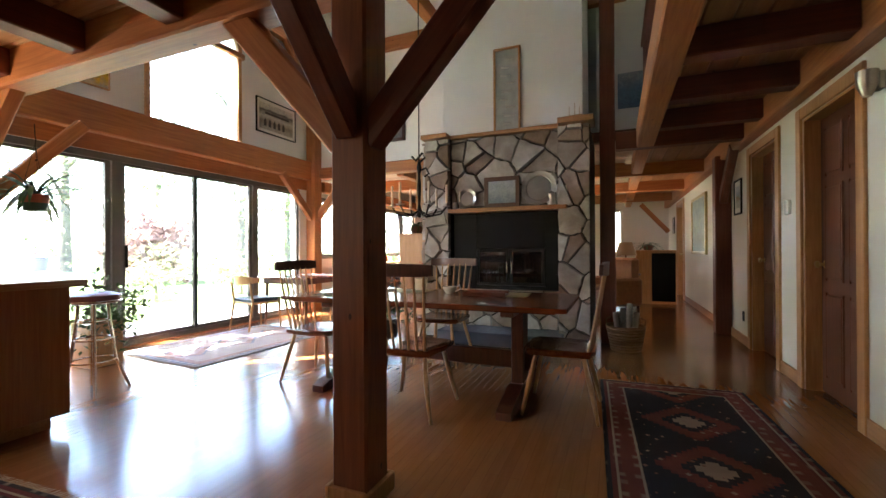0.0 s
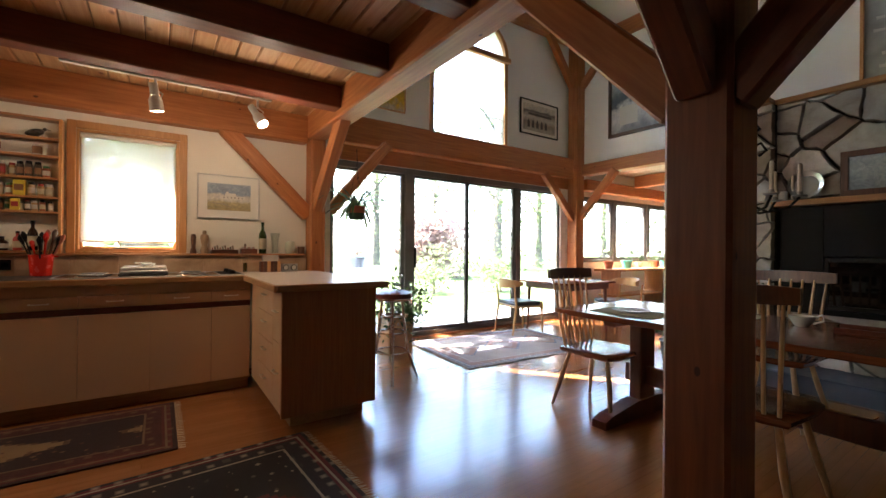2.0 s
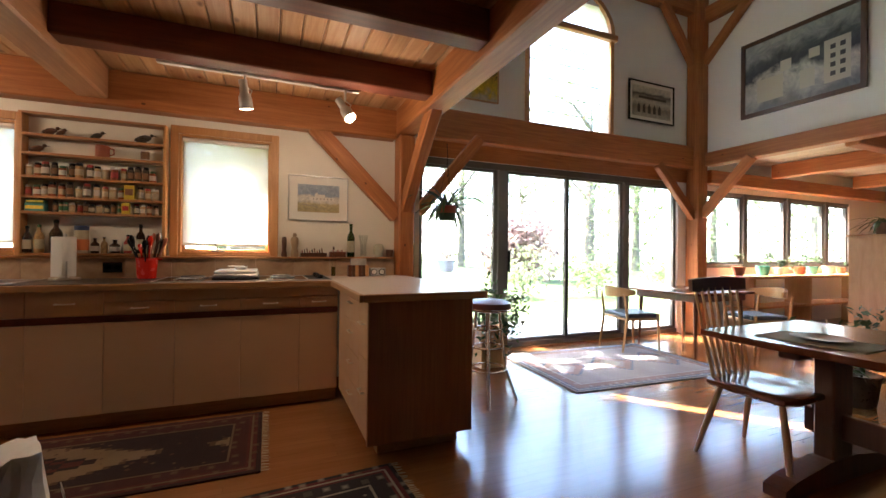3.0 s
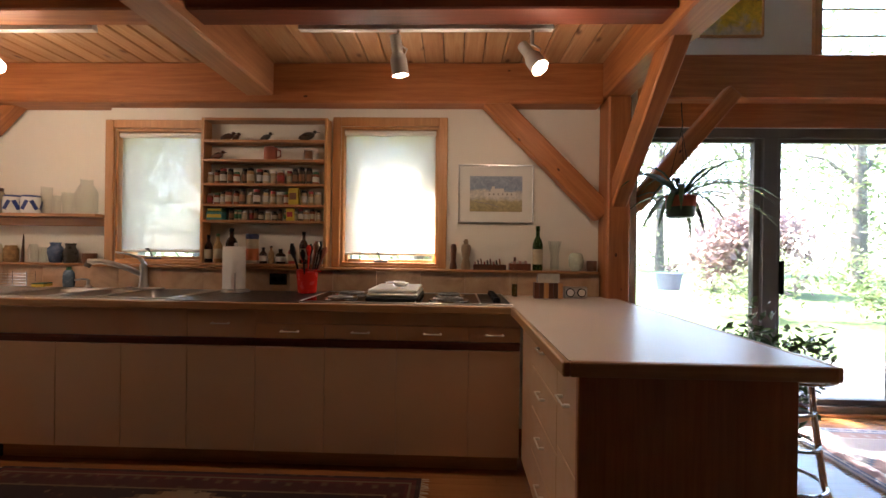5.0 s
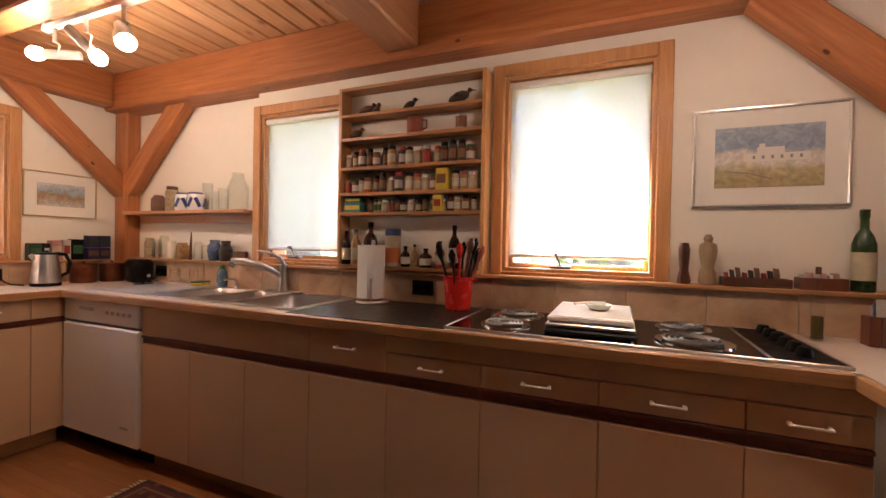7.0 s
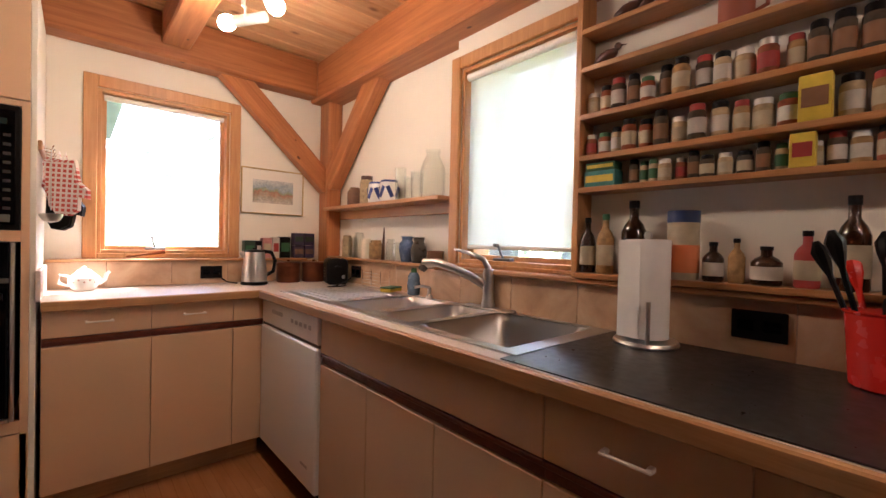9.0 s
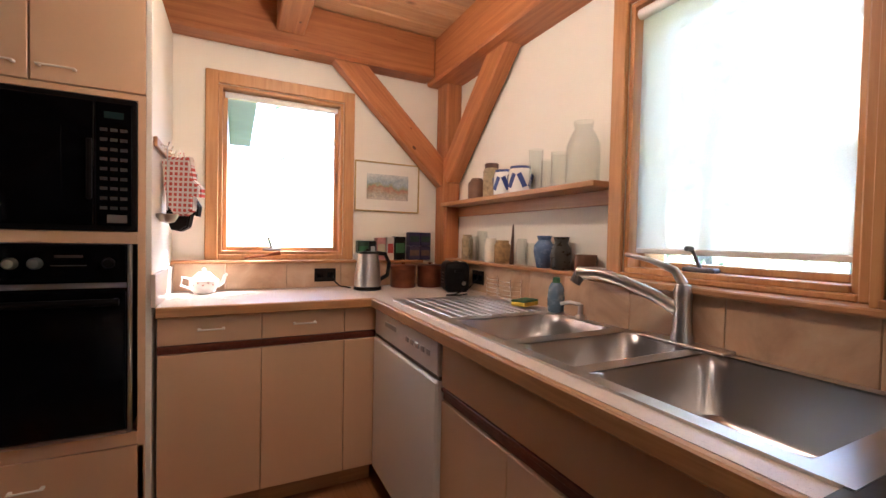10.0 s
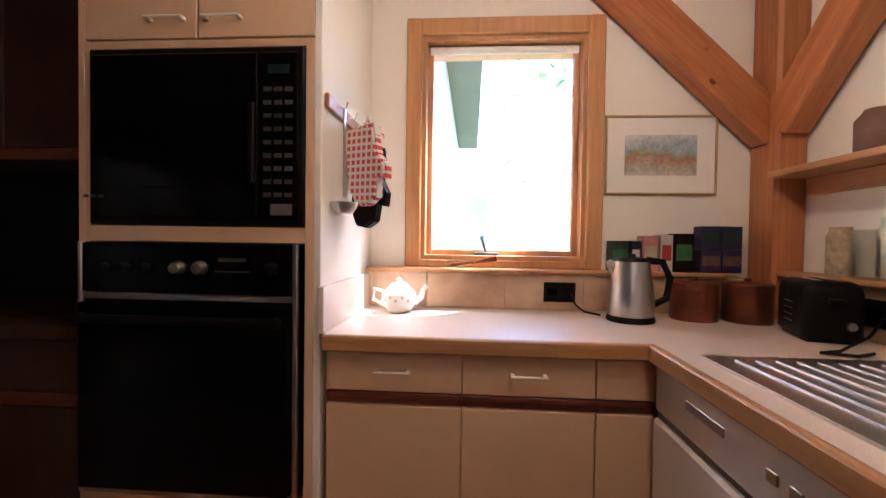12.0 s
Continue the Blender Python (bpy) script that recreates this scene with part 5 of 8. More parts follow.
part("tray", Mesh().box(-0.04, 0.04, -0.11, 0.11, 0, 0.008, 0.002).box(-0.04, -0.034, -0.11, 0.11, 0.008, 0.035, 0.002).box(0.034, 0.04, -0.11, 0.11, 0.008, 0.035, 0.002).box(-0.034, 0.034, -0.11, -0.104, 0.008, 0.035, 0.002).box(-0.034, 0.034, 0.104, 0.11, 0.008, 0.035, 0.002), WALNUT, tr)
for k in range(9):
    part("packet", Mesh().box(-0.026, 0.026, -0.003, 0.003, 0.009, 0.055 + 0.01 * (k % 3), 0.001), (LABELS[2], SPICE[1], LABELS[4])[k % 3], tr, "", False, pose(0, -0.09 + 0.021 * k, 0, 8))
bottle("green glass wine bottle with a pale label", (WX + 0.06, 1.22, 1.10), 0.30, 0.035, GREENG, GREENG, LABELS[0])
vessel("glass_vase", "tall clear glass vase on the ledge", "vase", [(0.03, 0), (0.032, 0.01), (0.028, 0.1), (0.045, 0.2), (0.043, 0.2), (0.025, 0.1), (0.028, 0.012), (0, 0.01)], CLEARG, (WX + 0.055, 1.335, 1.10))
vessel("ginger_jar", "small white and green ceramic jar", "jar", [(0.03, 0), (0.045, 0.03), (0.05, 0.07), (0.044, 0.105), (0.032, 0.12), (0, 0.125)], paint("pale_celadon", (0.55, 0.58, 0.45), 0.25, 0.12, 14.0, 0.0), (WX + 0.055, 1.48, 1.10))
vessel("cup", "small brown cup at the ledge's end", "cup", [(0.025, 0), (0.032, 0.004), (0.034, 0.07), (0.03, 0.07), (0.028, 0.01), (0, 0.008)], BROWNCLAY, (WX + 0.055, 1.585, 1.10))
oil = bottle("slim oil bottle with a dark stopper", (-4.40, 1.05, CZ), 0.26, 0.02, CLEARG, WALNUT, None)
part("oil", Mesh().lathe([(0.0, 0.004), (0.017, 0.006), (0.017, 0.085), (0, 0.086)], (0, 0, 0), 14), paint("olive_oil", (0.10, 0.07, 0.02), 0.2, 0.1, 9.0, 0.0), oil, "yellow-green oil", True)
bx = thing("packet_box", "small dark red box of pale packets on the ledge", "box", (WX + 0.055, 1.10, 1.10))
part("box", Mesh().box(-0.035, 0.035, -0.07, 0.07, 0, 0.006, 0.001).box(-0.035, -0.03, -0.07, 0.07, 0.006, 0.045, 0.001).box(0.03, 0.035, -0.07, 0.07, 0.006, 0.045, 0.001).box(-0.03, 0.03, -0.07, -0.065, 0.006, 0.045, 0.001).box(-0.03, 0.03, 0.065, 0.07, 0.006, 0.045, 0.001), DOORWOOD, bx)
for k in range(6):
    part("packet", Mesh().box(-0.024, 0.024, -0.006, 0.006, 0.007, 0.058 + 0.006 * (k % 2), 0.002), (LABELS[5], ROSEPAPER)[k % 2], bx, "", False, pose(0, -0.048 + 0.019 * k, 0, 6))
cb = thing("coaster_block", "striped wooden block holding card packets", "holder", (-4.38, 1.26, CZ), -90)
for k in range(6):
    part("strip", Mesh().box(-0.09 + 0.03 * k, -0.061 + 0.03 * k, -0.03, 0.03, 0, 0.10, 0.002), (FIRTRIM, WALNUT, DOORWOOD)[k % 3], cb)
for k in range(3):
    part("card", Mesh().box(-0.07, 0.07, -0.002, 0.002, 0.10, 0.135 + 0.012 * k, 0.001), (LABELS[5], BLUEGLAZE, LABELS[5])[k], cb, "", False, pose(0, -0.018 + 0.018 * k, 0))
tm = thing("twin_dial_timer", "steel kitchen timer with two round dials", "timer", (-4.40, 1.44, CZ), -90)
part("case", Mesh().box(-0.075, 0.075, -0.02, 0.02, 0, 0.075, 0.006), STEEL, tm)
for x in (-0.036, 0.036):
    dd = part("dial", Mesh().lathe([(0.028, 0), (0.028, 0.006), (0.024, 0.007), (0, 0.007)], (0, 0, 0), 20), BLACK, tm, "", True, pose(x, 0.02, 0.038, -90))
    part("dial_face", Mesh().lathe([(0.022, 0.0), (0.022, 0.0085), (0, 0.0085)], (0, 0, 0), 18), WHITE, dd, "", True)

# paper towels, red crock, outlets
pt = thing("paper_towel_holder", "roll of white paper towels on a steel stand", "paper towel", (-4.40, -0.79, CZ + 0.004))
part("base", Mesh().lathe([(0.085, 0), (0.088, 0.006), (0.084, 0.014), (0.02, 0.018), (0, 0.018)], (0, 0, 0), 28), STEEL, pt, smooth=True)
part("rod", Mesh().rod((0, 0, 0.015), (0, 0, 0.31), 0.007, None, 10).lathe([(0.007, 0.3), (0.012, 0.31), (0.009, 0.322), (0, 0.325)], (0, 0, 0), 12), STEEL, pt, smooth=True)
part("paper_roll", Mesh().lathe([(0.02, 0.022), (0.059, 0.022), (0.06, 0.024), (0.06, 0.298), (0.059, 0.3), (0.02, 0.3)], (0, 0, 0), 32), PAPER, pt, smooth=True)
part("loose_sheet", Mesh().box(0.0585, 0.061, -0.056, 0.006, 0.024, 0.298, 0.0), PAPER, pt)
part("side_arm", Mesh().rod((0.072, 0.035, 0.014), (0.072, 0.035, 0.13), 0.006, None, 10), STEEL, pt, smooth=True)
rc = thing("utensil_crock", "red enamel crock full of wooden and black utensils", "crock", (-4.40, -0.31, CZ + 0.004))
part("pot", Mesh().lathe([(0.055, 0), (0.06, 0.004), (0.07, 0.15), (0.075, 0.155), (0.07, 0.158), (0.064, 0.15), (0.054, 0.01), (0, 0.008)], (0, 0, 0), 26), RED, rc, smooth=True)
part("ear", Mesh().box(-0.012, 0.012, 0.064, 0.095, 0.138, 0.15, 0.004), RED, rc)
random.seed(3)
for k in range(11):
    a, lean, L = random.uniform(0, 6.28), random.uniform(0.03, 0.09), random.uniform(0.20, 0.285)
    p0 = Vector((0.02 * math.cos(a), 0.02 * math.sin(a), 0.012))
    p1 = Vector((0.05 * math.cos(a) + lean * math.cos(a) * 0.6, 0.05 * math.sin(a) + lean * math.sin(a) * 0.6, L))
    mm = (BLACK, RED, BLACK, TERRACOTTA, BLACK, WALNUT)[k % 6]
    u = Mesh().rod(p0, p1, 0.005, 0.006, 8)
    d = (p1 - p0).normalized()
    u.pipe([p1 - d * 0.01, p1 + d * 0.02, p1 + d * 0.045, p1 + d * 0.07], [0.006, 0.014, 0.018, 0.006], 8)
    part("utensil", u, mm, rc, "", True)


def outlet(at, rz):
    e = thing("wall_outlet", "black plastic outlet plate on the tiles", "outlet", at, rz)
    part("plate", Mesh().box(-0.06, 0.06, 0.001, 0.007, -0.038, 0.038, 0.003), BLACK, e)
    for x in (-0.028, 0.028):
        part("socket", Mesh().box(x - 0.018, x + 0.018, 0.007, 0.009, -0.014, 0.014, 0.003), BLACKGLASS, e)


outlet((BX, -0.545, 1.015), -90)
outlet((BX - 0.06, -2.72, 1.01), -90)
outlet((-3.80, SY + 0.08, 1.0), 0)

# oven-side counter things
vessel("teapot", "white porcelain teapot with painted flowers", "teapot", [(0.04, 0), (0.05, 0.006), (0.075, 0.045), (0.072, 0.08), (0.04, 0.11), (0, 0.112)], WHITECER, (-3.20, -3.05, CZ),
       [(0.042, 0.107), (0.03, 0.122), (0.008, 0.127), (0.012, 0.138), (0.0, 0.146)], WHITECER, 26, None, None, ([(0.068, 0, 0.085), (0.105, 0, 0.095), (0.11, 0, 0.05), (0.066, 0, 0.03)], 0.007, WHITECER))
tp = [o for o in bpy.data.objects if o.name == "teapot"][0]
part("spout", Mesh().pipe([(-0.065, 0, 0.045), (-0.095, 0, 0.065), (-0.105, 0, 0.10), (-0.118, 0, 0.112)], [0.018, 0.013, 0.01, 0.009], 10), WHITECER, tp, smooth=True)
tp.scale = (0.86, 0.86, 0.86)
ROSE = paint("faded_rose_paint", (0.50, 0.33, 0.29), 0.3)
for k in range(5):
    a = radians(50 + 20 * k)
    part("flower", Mesh().lathe([(0.006, 0), (0.004, 0.0012), (0, 0.002)], (0, 0, 0), 6), ROSE, tp, "", False, pose(0.0745 * math.cos(a), 0.0745 * math.sin(a), 0.055 + 0.012 * (k % 2), 0, 90, math.degrees(a)))
kt = thing("electric_kettle", "brushed steel electric kettle with a black handle", "kettle", (-4.0, -2.99, CZ))
part("stand", Mesh().lathe([(0.075, 0), (0.078, 0.006), (0.074, 0.02), (0, 0.02)], (0, 0, 0), 26), BLACK, kt, smooth=True)
part("body", Mesh().lathe([(0.072, 0.02), (0.074, 0.03), (0.07, 0.10), (0.058, 0.18), (0.056, 0.2), (0, 0.2)], (0, 0, 0), 30), STEEL, kt, smooth=True)
part("lid", Mesh().lathe([(0.056, 0.2), (0.05, 0.212), (0.014, 0.216), (0.012, 0.226), (0, 0.228)], (0, 0, 0), 24), BLACK, kt, smooth=True)
part("handle", Mesh().pipe([(-0.045, 0.01, 0.205), (-0.095, 0.015, 0.2), (-0.118, 0.018, 0.15), (-0.11, 0.015, 0.08), (-0.066, 0.01, 0.055)], 0.012, 10), BLACK, kt, smooth=True)
part("spout", Mesh().pipe([(0.04, -0.005, 0.165), (0.064, -0.008, 0.185), (0.075, -0.01, 0.2)], [0.02, 0.016, 0.012], 10), STEEL, kt, smooth=True)
cd = thing("kettle_cord", "black electric cord from outlet to kettle", "cord", (0, 0, 0))
part("cord", Mesh().pipe([(-3.84, SY + 0.09, 0.995), (-3.85, SY + 0.13, 0.96), (-3.87, SY + 0.17, 0.942), (-3.92, -3.05, 0.936)], 0.004, 6), BLACK, cd, smooth=True)
for x, y in ((-4.235, -3.05), (-4.40, -3.03)):
    vessel("canister", "aged copper canister with a flat lid", "canister", [(0.072, 0), (0.075, 0.004), (0.075, 0.115), (0, 0.116)], COPPER, (x, y, CZ), [(0.077, 0.108), (0.077, 0.128), (0.07, 0.134), (0.01, 0.136), (0.01, 0.148), (0, 0.15)], COPPER, 26, group="copper canisters")
ts = thing("toaster", "black two-slot toaster on the corner worktop", "toaster", (-4.455, -2.81, CZ), 72)

def loft(rings):
    """A closed solid through rounded rectangles (half length, half width, corner, height)."""
    ms = Mesh()
    vs, n = [], 0
    for a_, b_, r_, z_ in rings:
        q = rounded(-a_, a_, -b_, b_, r_)
        n = len(q)
        vs += [(x_, y_, z_) for x_, y_ in q]
    fs = [(k * n + i, k * n + (i + 1) % n, (k + 1) * n + (i + 1) % n, (k + 1) * n + i) for k in range(len(rings) - 1) for i in range(n)]
    fs += [tuple(range(n))[::-1], tuple((len(rings) - 1) * n + i for i in range(n))]
    return ms.add(vs, fs)


part("shell", loft(((0.094, 0.062, 0.02, 0.01), (0.10, 0.068, 0.024, 0.02), (0.10, 0.068, 0.024, 0.13), (0.098, 0.065, 0.028, 0.15), (0.091, 0.057, 0.03, 0.161), (0.082, 0.048, 0.03, 0.166))), BLACK, ts, "", True)
part("slot", Mesh().box(-0.07, 0.07, -0.032, -0.016, 0.165, 0.168, 0.001), CHROME, ts)
part("slot", Mesh().box(-0.07, 0.07, 0.016, 0.032, 0.165, 0.168, 0.001), CHROME, ts)
part("lever", Mesh().box(0.098, 0.118, -0.018, 0.018, 0.11, 0.123, 0.004), BLACK, ts)
part("foot_rail", Mesh().box(-0.088, 0.088, -0.054, 0.054, 0, 0.0105, 0.002), BLACK, ts)
part("dial", Mesh().lathe([(0.012, 0), (0.010, 0.009), (0, 0.01)], (0, 0, 0), 14), PEWTER, ts, "", True, pose(0.099, 0.035, 0.05, 0, 90))
for k in range(4):
    part("ridge", Mesh().box(-0.03, 0.03, -0.0705, -0.067, 0.045 + 0.018 * k, 0.049 + 0.018 * k, 0.001), PEWTER, ts)
part("cord", Mesh().pipe([(-4.55, -2.72, 1.0), (-4.48, -2.68, 0.96), (-4.36, -2.62, 0.936), (-4.30, -2.60, 0.936), (-4.36, -2.57, 0.937), (-4.42, -2.60, 0.937)], 0.004, 6), BLACK, ts, "black power cord", True, ts.matrix_basis.inverted())

PINKTIN = paint("pink_tin", (0.50, 0.22, 0.20), 0.4, 0.15, 30.0, 0.0)
DKGREEN = paint("dark_green_tin", (0.012, 0.04, 0.022), 0.4, 0.15, 30.0, 0.0)
tins = ((0, 0.115, 0.034, DKGREEN, 1), (1, 0.115, 0.02, BLACK, 5), (2, 0.135, 0.03, PINKTIN, 0), (3, 0.14, 0.024, LABELS[5], 2), (4, 0.145, 0.036, BLACK, 1))
x = -3.99
for k, h, r, mm, lb in tins:
    carton("tea_tin", "printed tea tin on the tiled ledge", (x - r, SY + 0.052, 1.085), 0, 2 * r - 0.002, 0.06, h, mm, LABELS[lb])
    x -= 2 * r + 0.004
BLUEBLACK = paint("dark_purple_tin", (0.03, 0.02, 0.06), 0.4, 0.1, 20.0, 0.0)
TINBAND = paint("brown_tin_band", (0.16, 0.09, 0.06), 0.5, 0.2, 40.0, 0.0)
x = -4.345
for k in range(2):
    for j in range(2):
        carton("tea_tin", "dark tea tin stacked on another", (x - 0.075 * k - 0.01, SY + 0.052, 1.085 + 0.088 * j), 0, 0.072, 0.06, 0.086, BLUEBLACK, (TINBAND, DKGREEN, TINBAND, DKGREEN)[2 * k + j])

# dish soap, sponge rack, sill spoons
vessel("dish_soap", "blue-green dish soap bottle with a white cap", "bottle", [(0.028, 0), (0.032, 0.006), (0.034, 0.06), (0.03, 0.1), (0.02, 0.118), (0, 0.12)], paint("blue_soap", (0.16, 0.25, 0.36), 0.25, 0.2, 12.0, 0.0), (-4.50, -2.02, CZ + 0.006), [(0.016, 0.115), (0.014, 0.14), (0, 0.142)], LABELS[1])
sp = thing("sponge", "green and yellow scouring sponge", "sponge", (-4.46, -2.17, CZ + 0.0115), 20)
part("foam", Mesh().box(-0.055, 0.055, -0.035, 0.035, 0, 0.018, 0.004), LABELS[3], sp)
part("scourer", Mesh().box(-0.055, 0.055, -0.035, 0.035, 0.0185, 0.026, 0.002), LABELS[1], sp)
wr = thing("wire_rack", "small chrome wire drying rack behind the sink", "rack", (-4.50, -2.39, CZ + 0.012))
for k in range(5):
    part("wire", Mesh().pipe([(-0.03, -0.1, 0.02 * k + 0.004), (0.03, -0.1, 0.02 * k + 0.004), (0.03, 0.1, 0.02 * k + 0.004), (-0.03, 0.1, 0.02 * k + 0.004)], 0.002, 5), CHROME, wr)
for x, y in ((-0.03, -0.1), (0.03, -0.1), (0.03, 0.1), (-0.03, 0.1), (0.03, 0)):
    part("upright", Mesh().rod((x, y, -0.001), (x, y, 0.1), 0.0025, None, 6), CHROME, wr)
so = thing("serving_spoons", "glass and wooden salad servers lying on the sill", "spoons", (-3.42, SY + 0.05, 1.09))
part("glass_server", Mesh().pipe([(0.05, 0, 0.01), (0.0, 0.01, 0.012), (-0.06, 0.02, 0.03), (-0.1, 0.02, 0.04)], [0.022, 0.02, 0.008, 0.006], 8), CLEARG, so, smooth=True)
part("wooden_server", Mesh().pipe([(-0.14, 0.01, 0.035), (-0.06, 0.0, 0.02), (0.04, 0.0, 0.006)], [0.012, 0.007, 0.006], 8), CHERRY_X, so, smooth=True)

# hooks with mitts on the tower's side
hk = thing("hook_rail", "narrow wooden hook rail on the tower's side", "rail", (-3.046, -2.86, 1.58))
part("rail", Mesh().box(-0.014, 0, -0.27, 0.17, -0.02, 0.02, 0.003), FIRTRIM_Y, hk)
for y in (-0.2, -0.1, 0.0, 0.1):
    part("hook", Mesh().pipe([(-0.014, y, 0), (-0.04, y, -0.005), (-0.045, y, 0.015)], 0.003, 6), CHROME, hk)


def check_material():
    m, nt, b = nodes_of("red_white_check_cloth")
    v = coords(nt, (1, 1, 1), False)
    ck_ = nt.nodes.new("ShaderNodeTexBrick")
    ck_.offset = 0.0
    ck_.inputs["Scale"].default_value = 1.0
    ck_.inputs["Brick Width"].default_value = 0.022
    ck_.inputs["Row Height"].default_value = 0.022
    ck_.inputs["Mortar Size"].default_value = 0.0045
    ck_.inputs["Color1"].default_value = (0.48, 0.07, 0.05, 1)
    ck_.inputs["Color2"].default_value = (0.55, 0.10, 0.08, 1)
    ck_.inputs["Mortar"].default_value = (0.70, 0.62, 0.58, 1)
    mp = nt.nodes.new("ShaderNodeMapping")
    mp.inputs["Rotation"].default_value = (0, 0, radians(8))
    nt.links.new(v, mp.inputs[0])
    nt.links.new(mp.outputs[0], ck_.inputs["Vector"])
    nt.links.new(ck_.outputs["Color"], b.inputs["Base Color"])
    b.inputs["Roughness"].default_value = 0.9
    return m


CHECK = check_material()


def mitt(name, label, at, mat, w, h, tilt, turn=60):
    e = thing(name, label, "oven mitt", at, turn)
    poly = [(-0.5, 0.5), (0.45, 0.5), (0.5, 0.1), (0.75, -0.05), (0.72, -0.22), (0.45, -0.18), (0.38, -0.42), (0.1, -0.5), (-0.25, -0.48), (-0.46, -0.3)]
    ms = Mesh()
    ms.prism([(x * w, y * h) for x, y in poly], -0.012, 0.012)
    ms.prism([(x * w * 0.93, y * h * 0.95) for x, y in poly], -0.02, 0.02)
    part("cloth", ms, mat, e, "", False, pose(0, 0, 0, tilt, 0, 0) @ Matrix(((0, 0, 1, 0), (1, 0, 0, 0), (0, 1, 0, 0), (0, 0, 0, 1))))
    part("loop", Mesh().pipe([(0, -0.01, h * 0.48), (-0.01, 0.0, h * 0.48 + 0.04), (0, 0.012, h * 0.48)], 0.004, 6), mat, e)
    return e


mitt("oven_mitt", "red and white checked oven mitt on a hook", (-3.125, -2.84, 1.42), CHECK, 0.13, 0.25, 6)
mitt("oven_mitt", "black quilted oven mitt hanging behind another", (-3.12, -2.90, 1.36), BLACK, 0.12, 0.26, -4)
mitt("pot_holder", "red checked pot holder on a hook", (-3.10, -2.97, 1.48), CHECK, 0.11, 0.17, -8)
ld = thing("steel_ladle", "long steel ladle hanging from the hook rail", "ladle", (-3.085, -2.755, 1.575))
part("shaft", Mesh().box(-0.002, 0.002, -0.008, 0.008, -0.26, 0, 0.001), STEEL, ld)
part("scoop", Mesh().lathe([(0.0, -0.035), (0.025, -0.028), (0.038, -0.008), (0.04, 0.005), (0.036, 0.005), (0.02, -0.022), (0, -0.028)], (0, 0, -0.28), 16), STEEL, ld, smooth=True)

# pictures in the kitchen
art_house = art_material("watercolour_farmhouse", [(0.0, (0.42, 0.33, 0.15)), (0.32, (0.50, 0.42, 0.22)), (0.42, (0.70, 0.66, 0.58)), (0.55, (0.66, 0.60, 0.52)), (0.62, (0.30, 0.36, 0.46)), (1.0, (0.40, 0.45, 0.52))], 2.4, 0.35, 0.26)


def house_bits(e, iw, ih, y):
    W1 = plain("painted_white_house", (0.68, 0.63, 0.56), 0.6)
    part("painted_shape", Mesh().box(-iw * 0.75, iw * 0.45, y, y + 0.0012, -ih * 0.15, ih * 0.1, 0).box(-iw * 0.3, iw * 0.2, y, y + 0.0013, ih * 0.1, ih * 0.3, 0).box(iw * 0.05, iw * 0.16, y, y + 0.0014, ih * 0.3, ih * 0.42, 0), W1, e)
    W2 = plain("painted_dark_window", (0.28, 0.24, 0.2), 0.6)
    w = Mesh()
    for k in range(6):
        w.box(-iw * 0.62 + k * iw * 0.17, -iw * 0.57 + k * iw * 0.17, y + 0.0013, y + 0.002, -ih * 0.08, ih * 0.03, 0)
    part("painted_windows", w, W2, e)
    part("painted_boat", Mesh().pipe([(-iw * 0.1, y + 0.001, -ih * 0.75), (iw * 0.3, y + 0.001, -ih * 0.55), (iw * 0.8, y + 0.001, -ih * 0.45)], 0.003, 5), W2, e)


picture("watercolour_picture", "watercolour of a white farmhouse in a thin silver frame", (WX, 0.938, 1.622), -90, 0.52, 0.405, SILVER, art_house, 0.07, 0.01, 0.02, house_bits)
art_shore = art_material("watercolour_shore", [(0.0, (0.55, 0.50, 0.44)), (0.3, (0.42, 0.36, 0.26)), (0.45, (0.42, 0.20, 0.12)), (0.52, (0.30, 0.34, 0.20)), (0.66, (0.35, 0.42, 0.48)), (1.0, (0.62, 0.62, 0.60))], 2.2, 0.8, 0.16)
picture("watercolour_picture", "small watercolour landscape in a thin gilt frame", (-4.195, SY, 1.538), 0, 0.425, 0.31, GOLD, art_shore, 0.068, 0.008, 0.016)


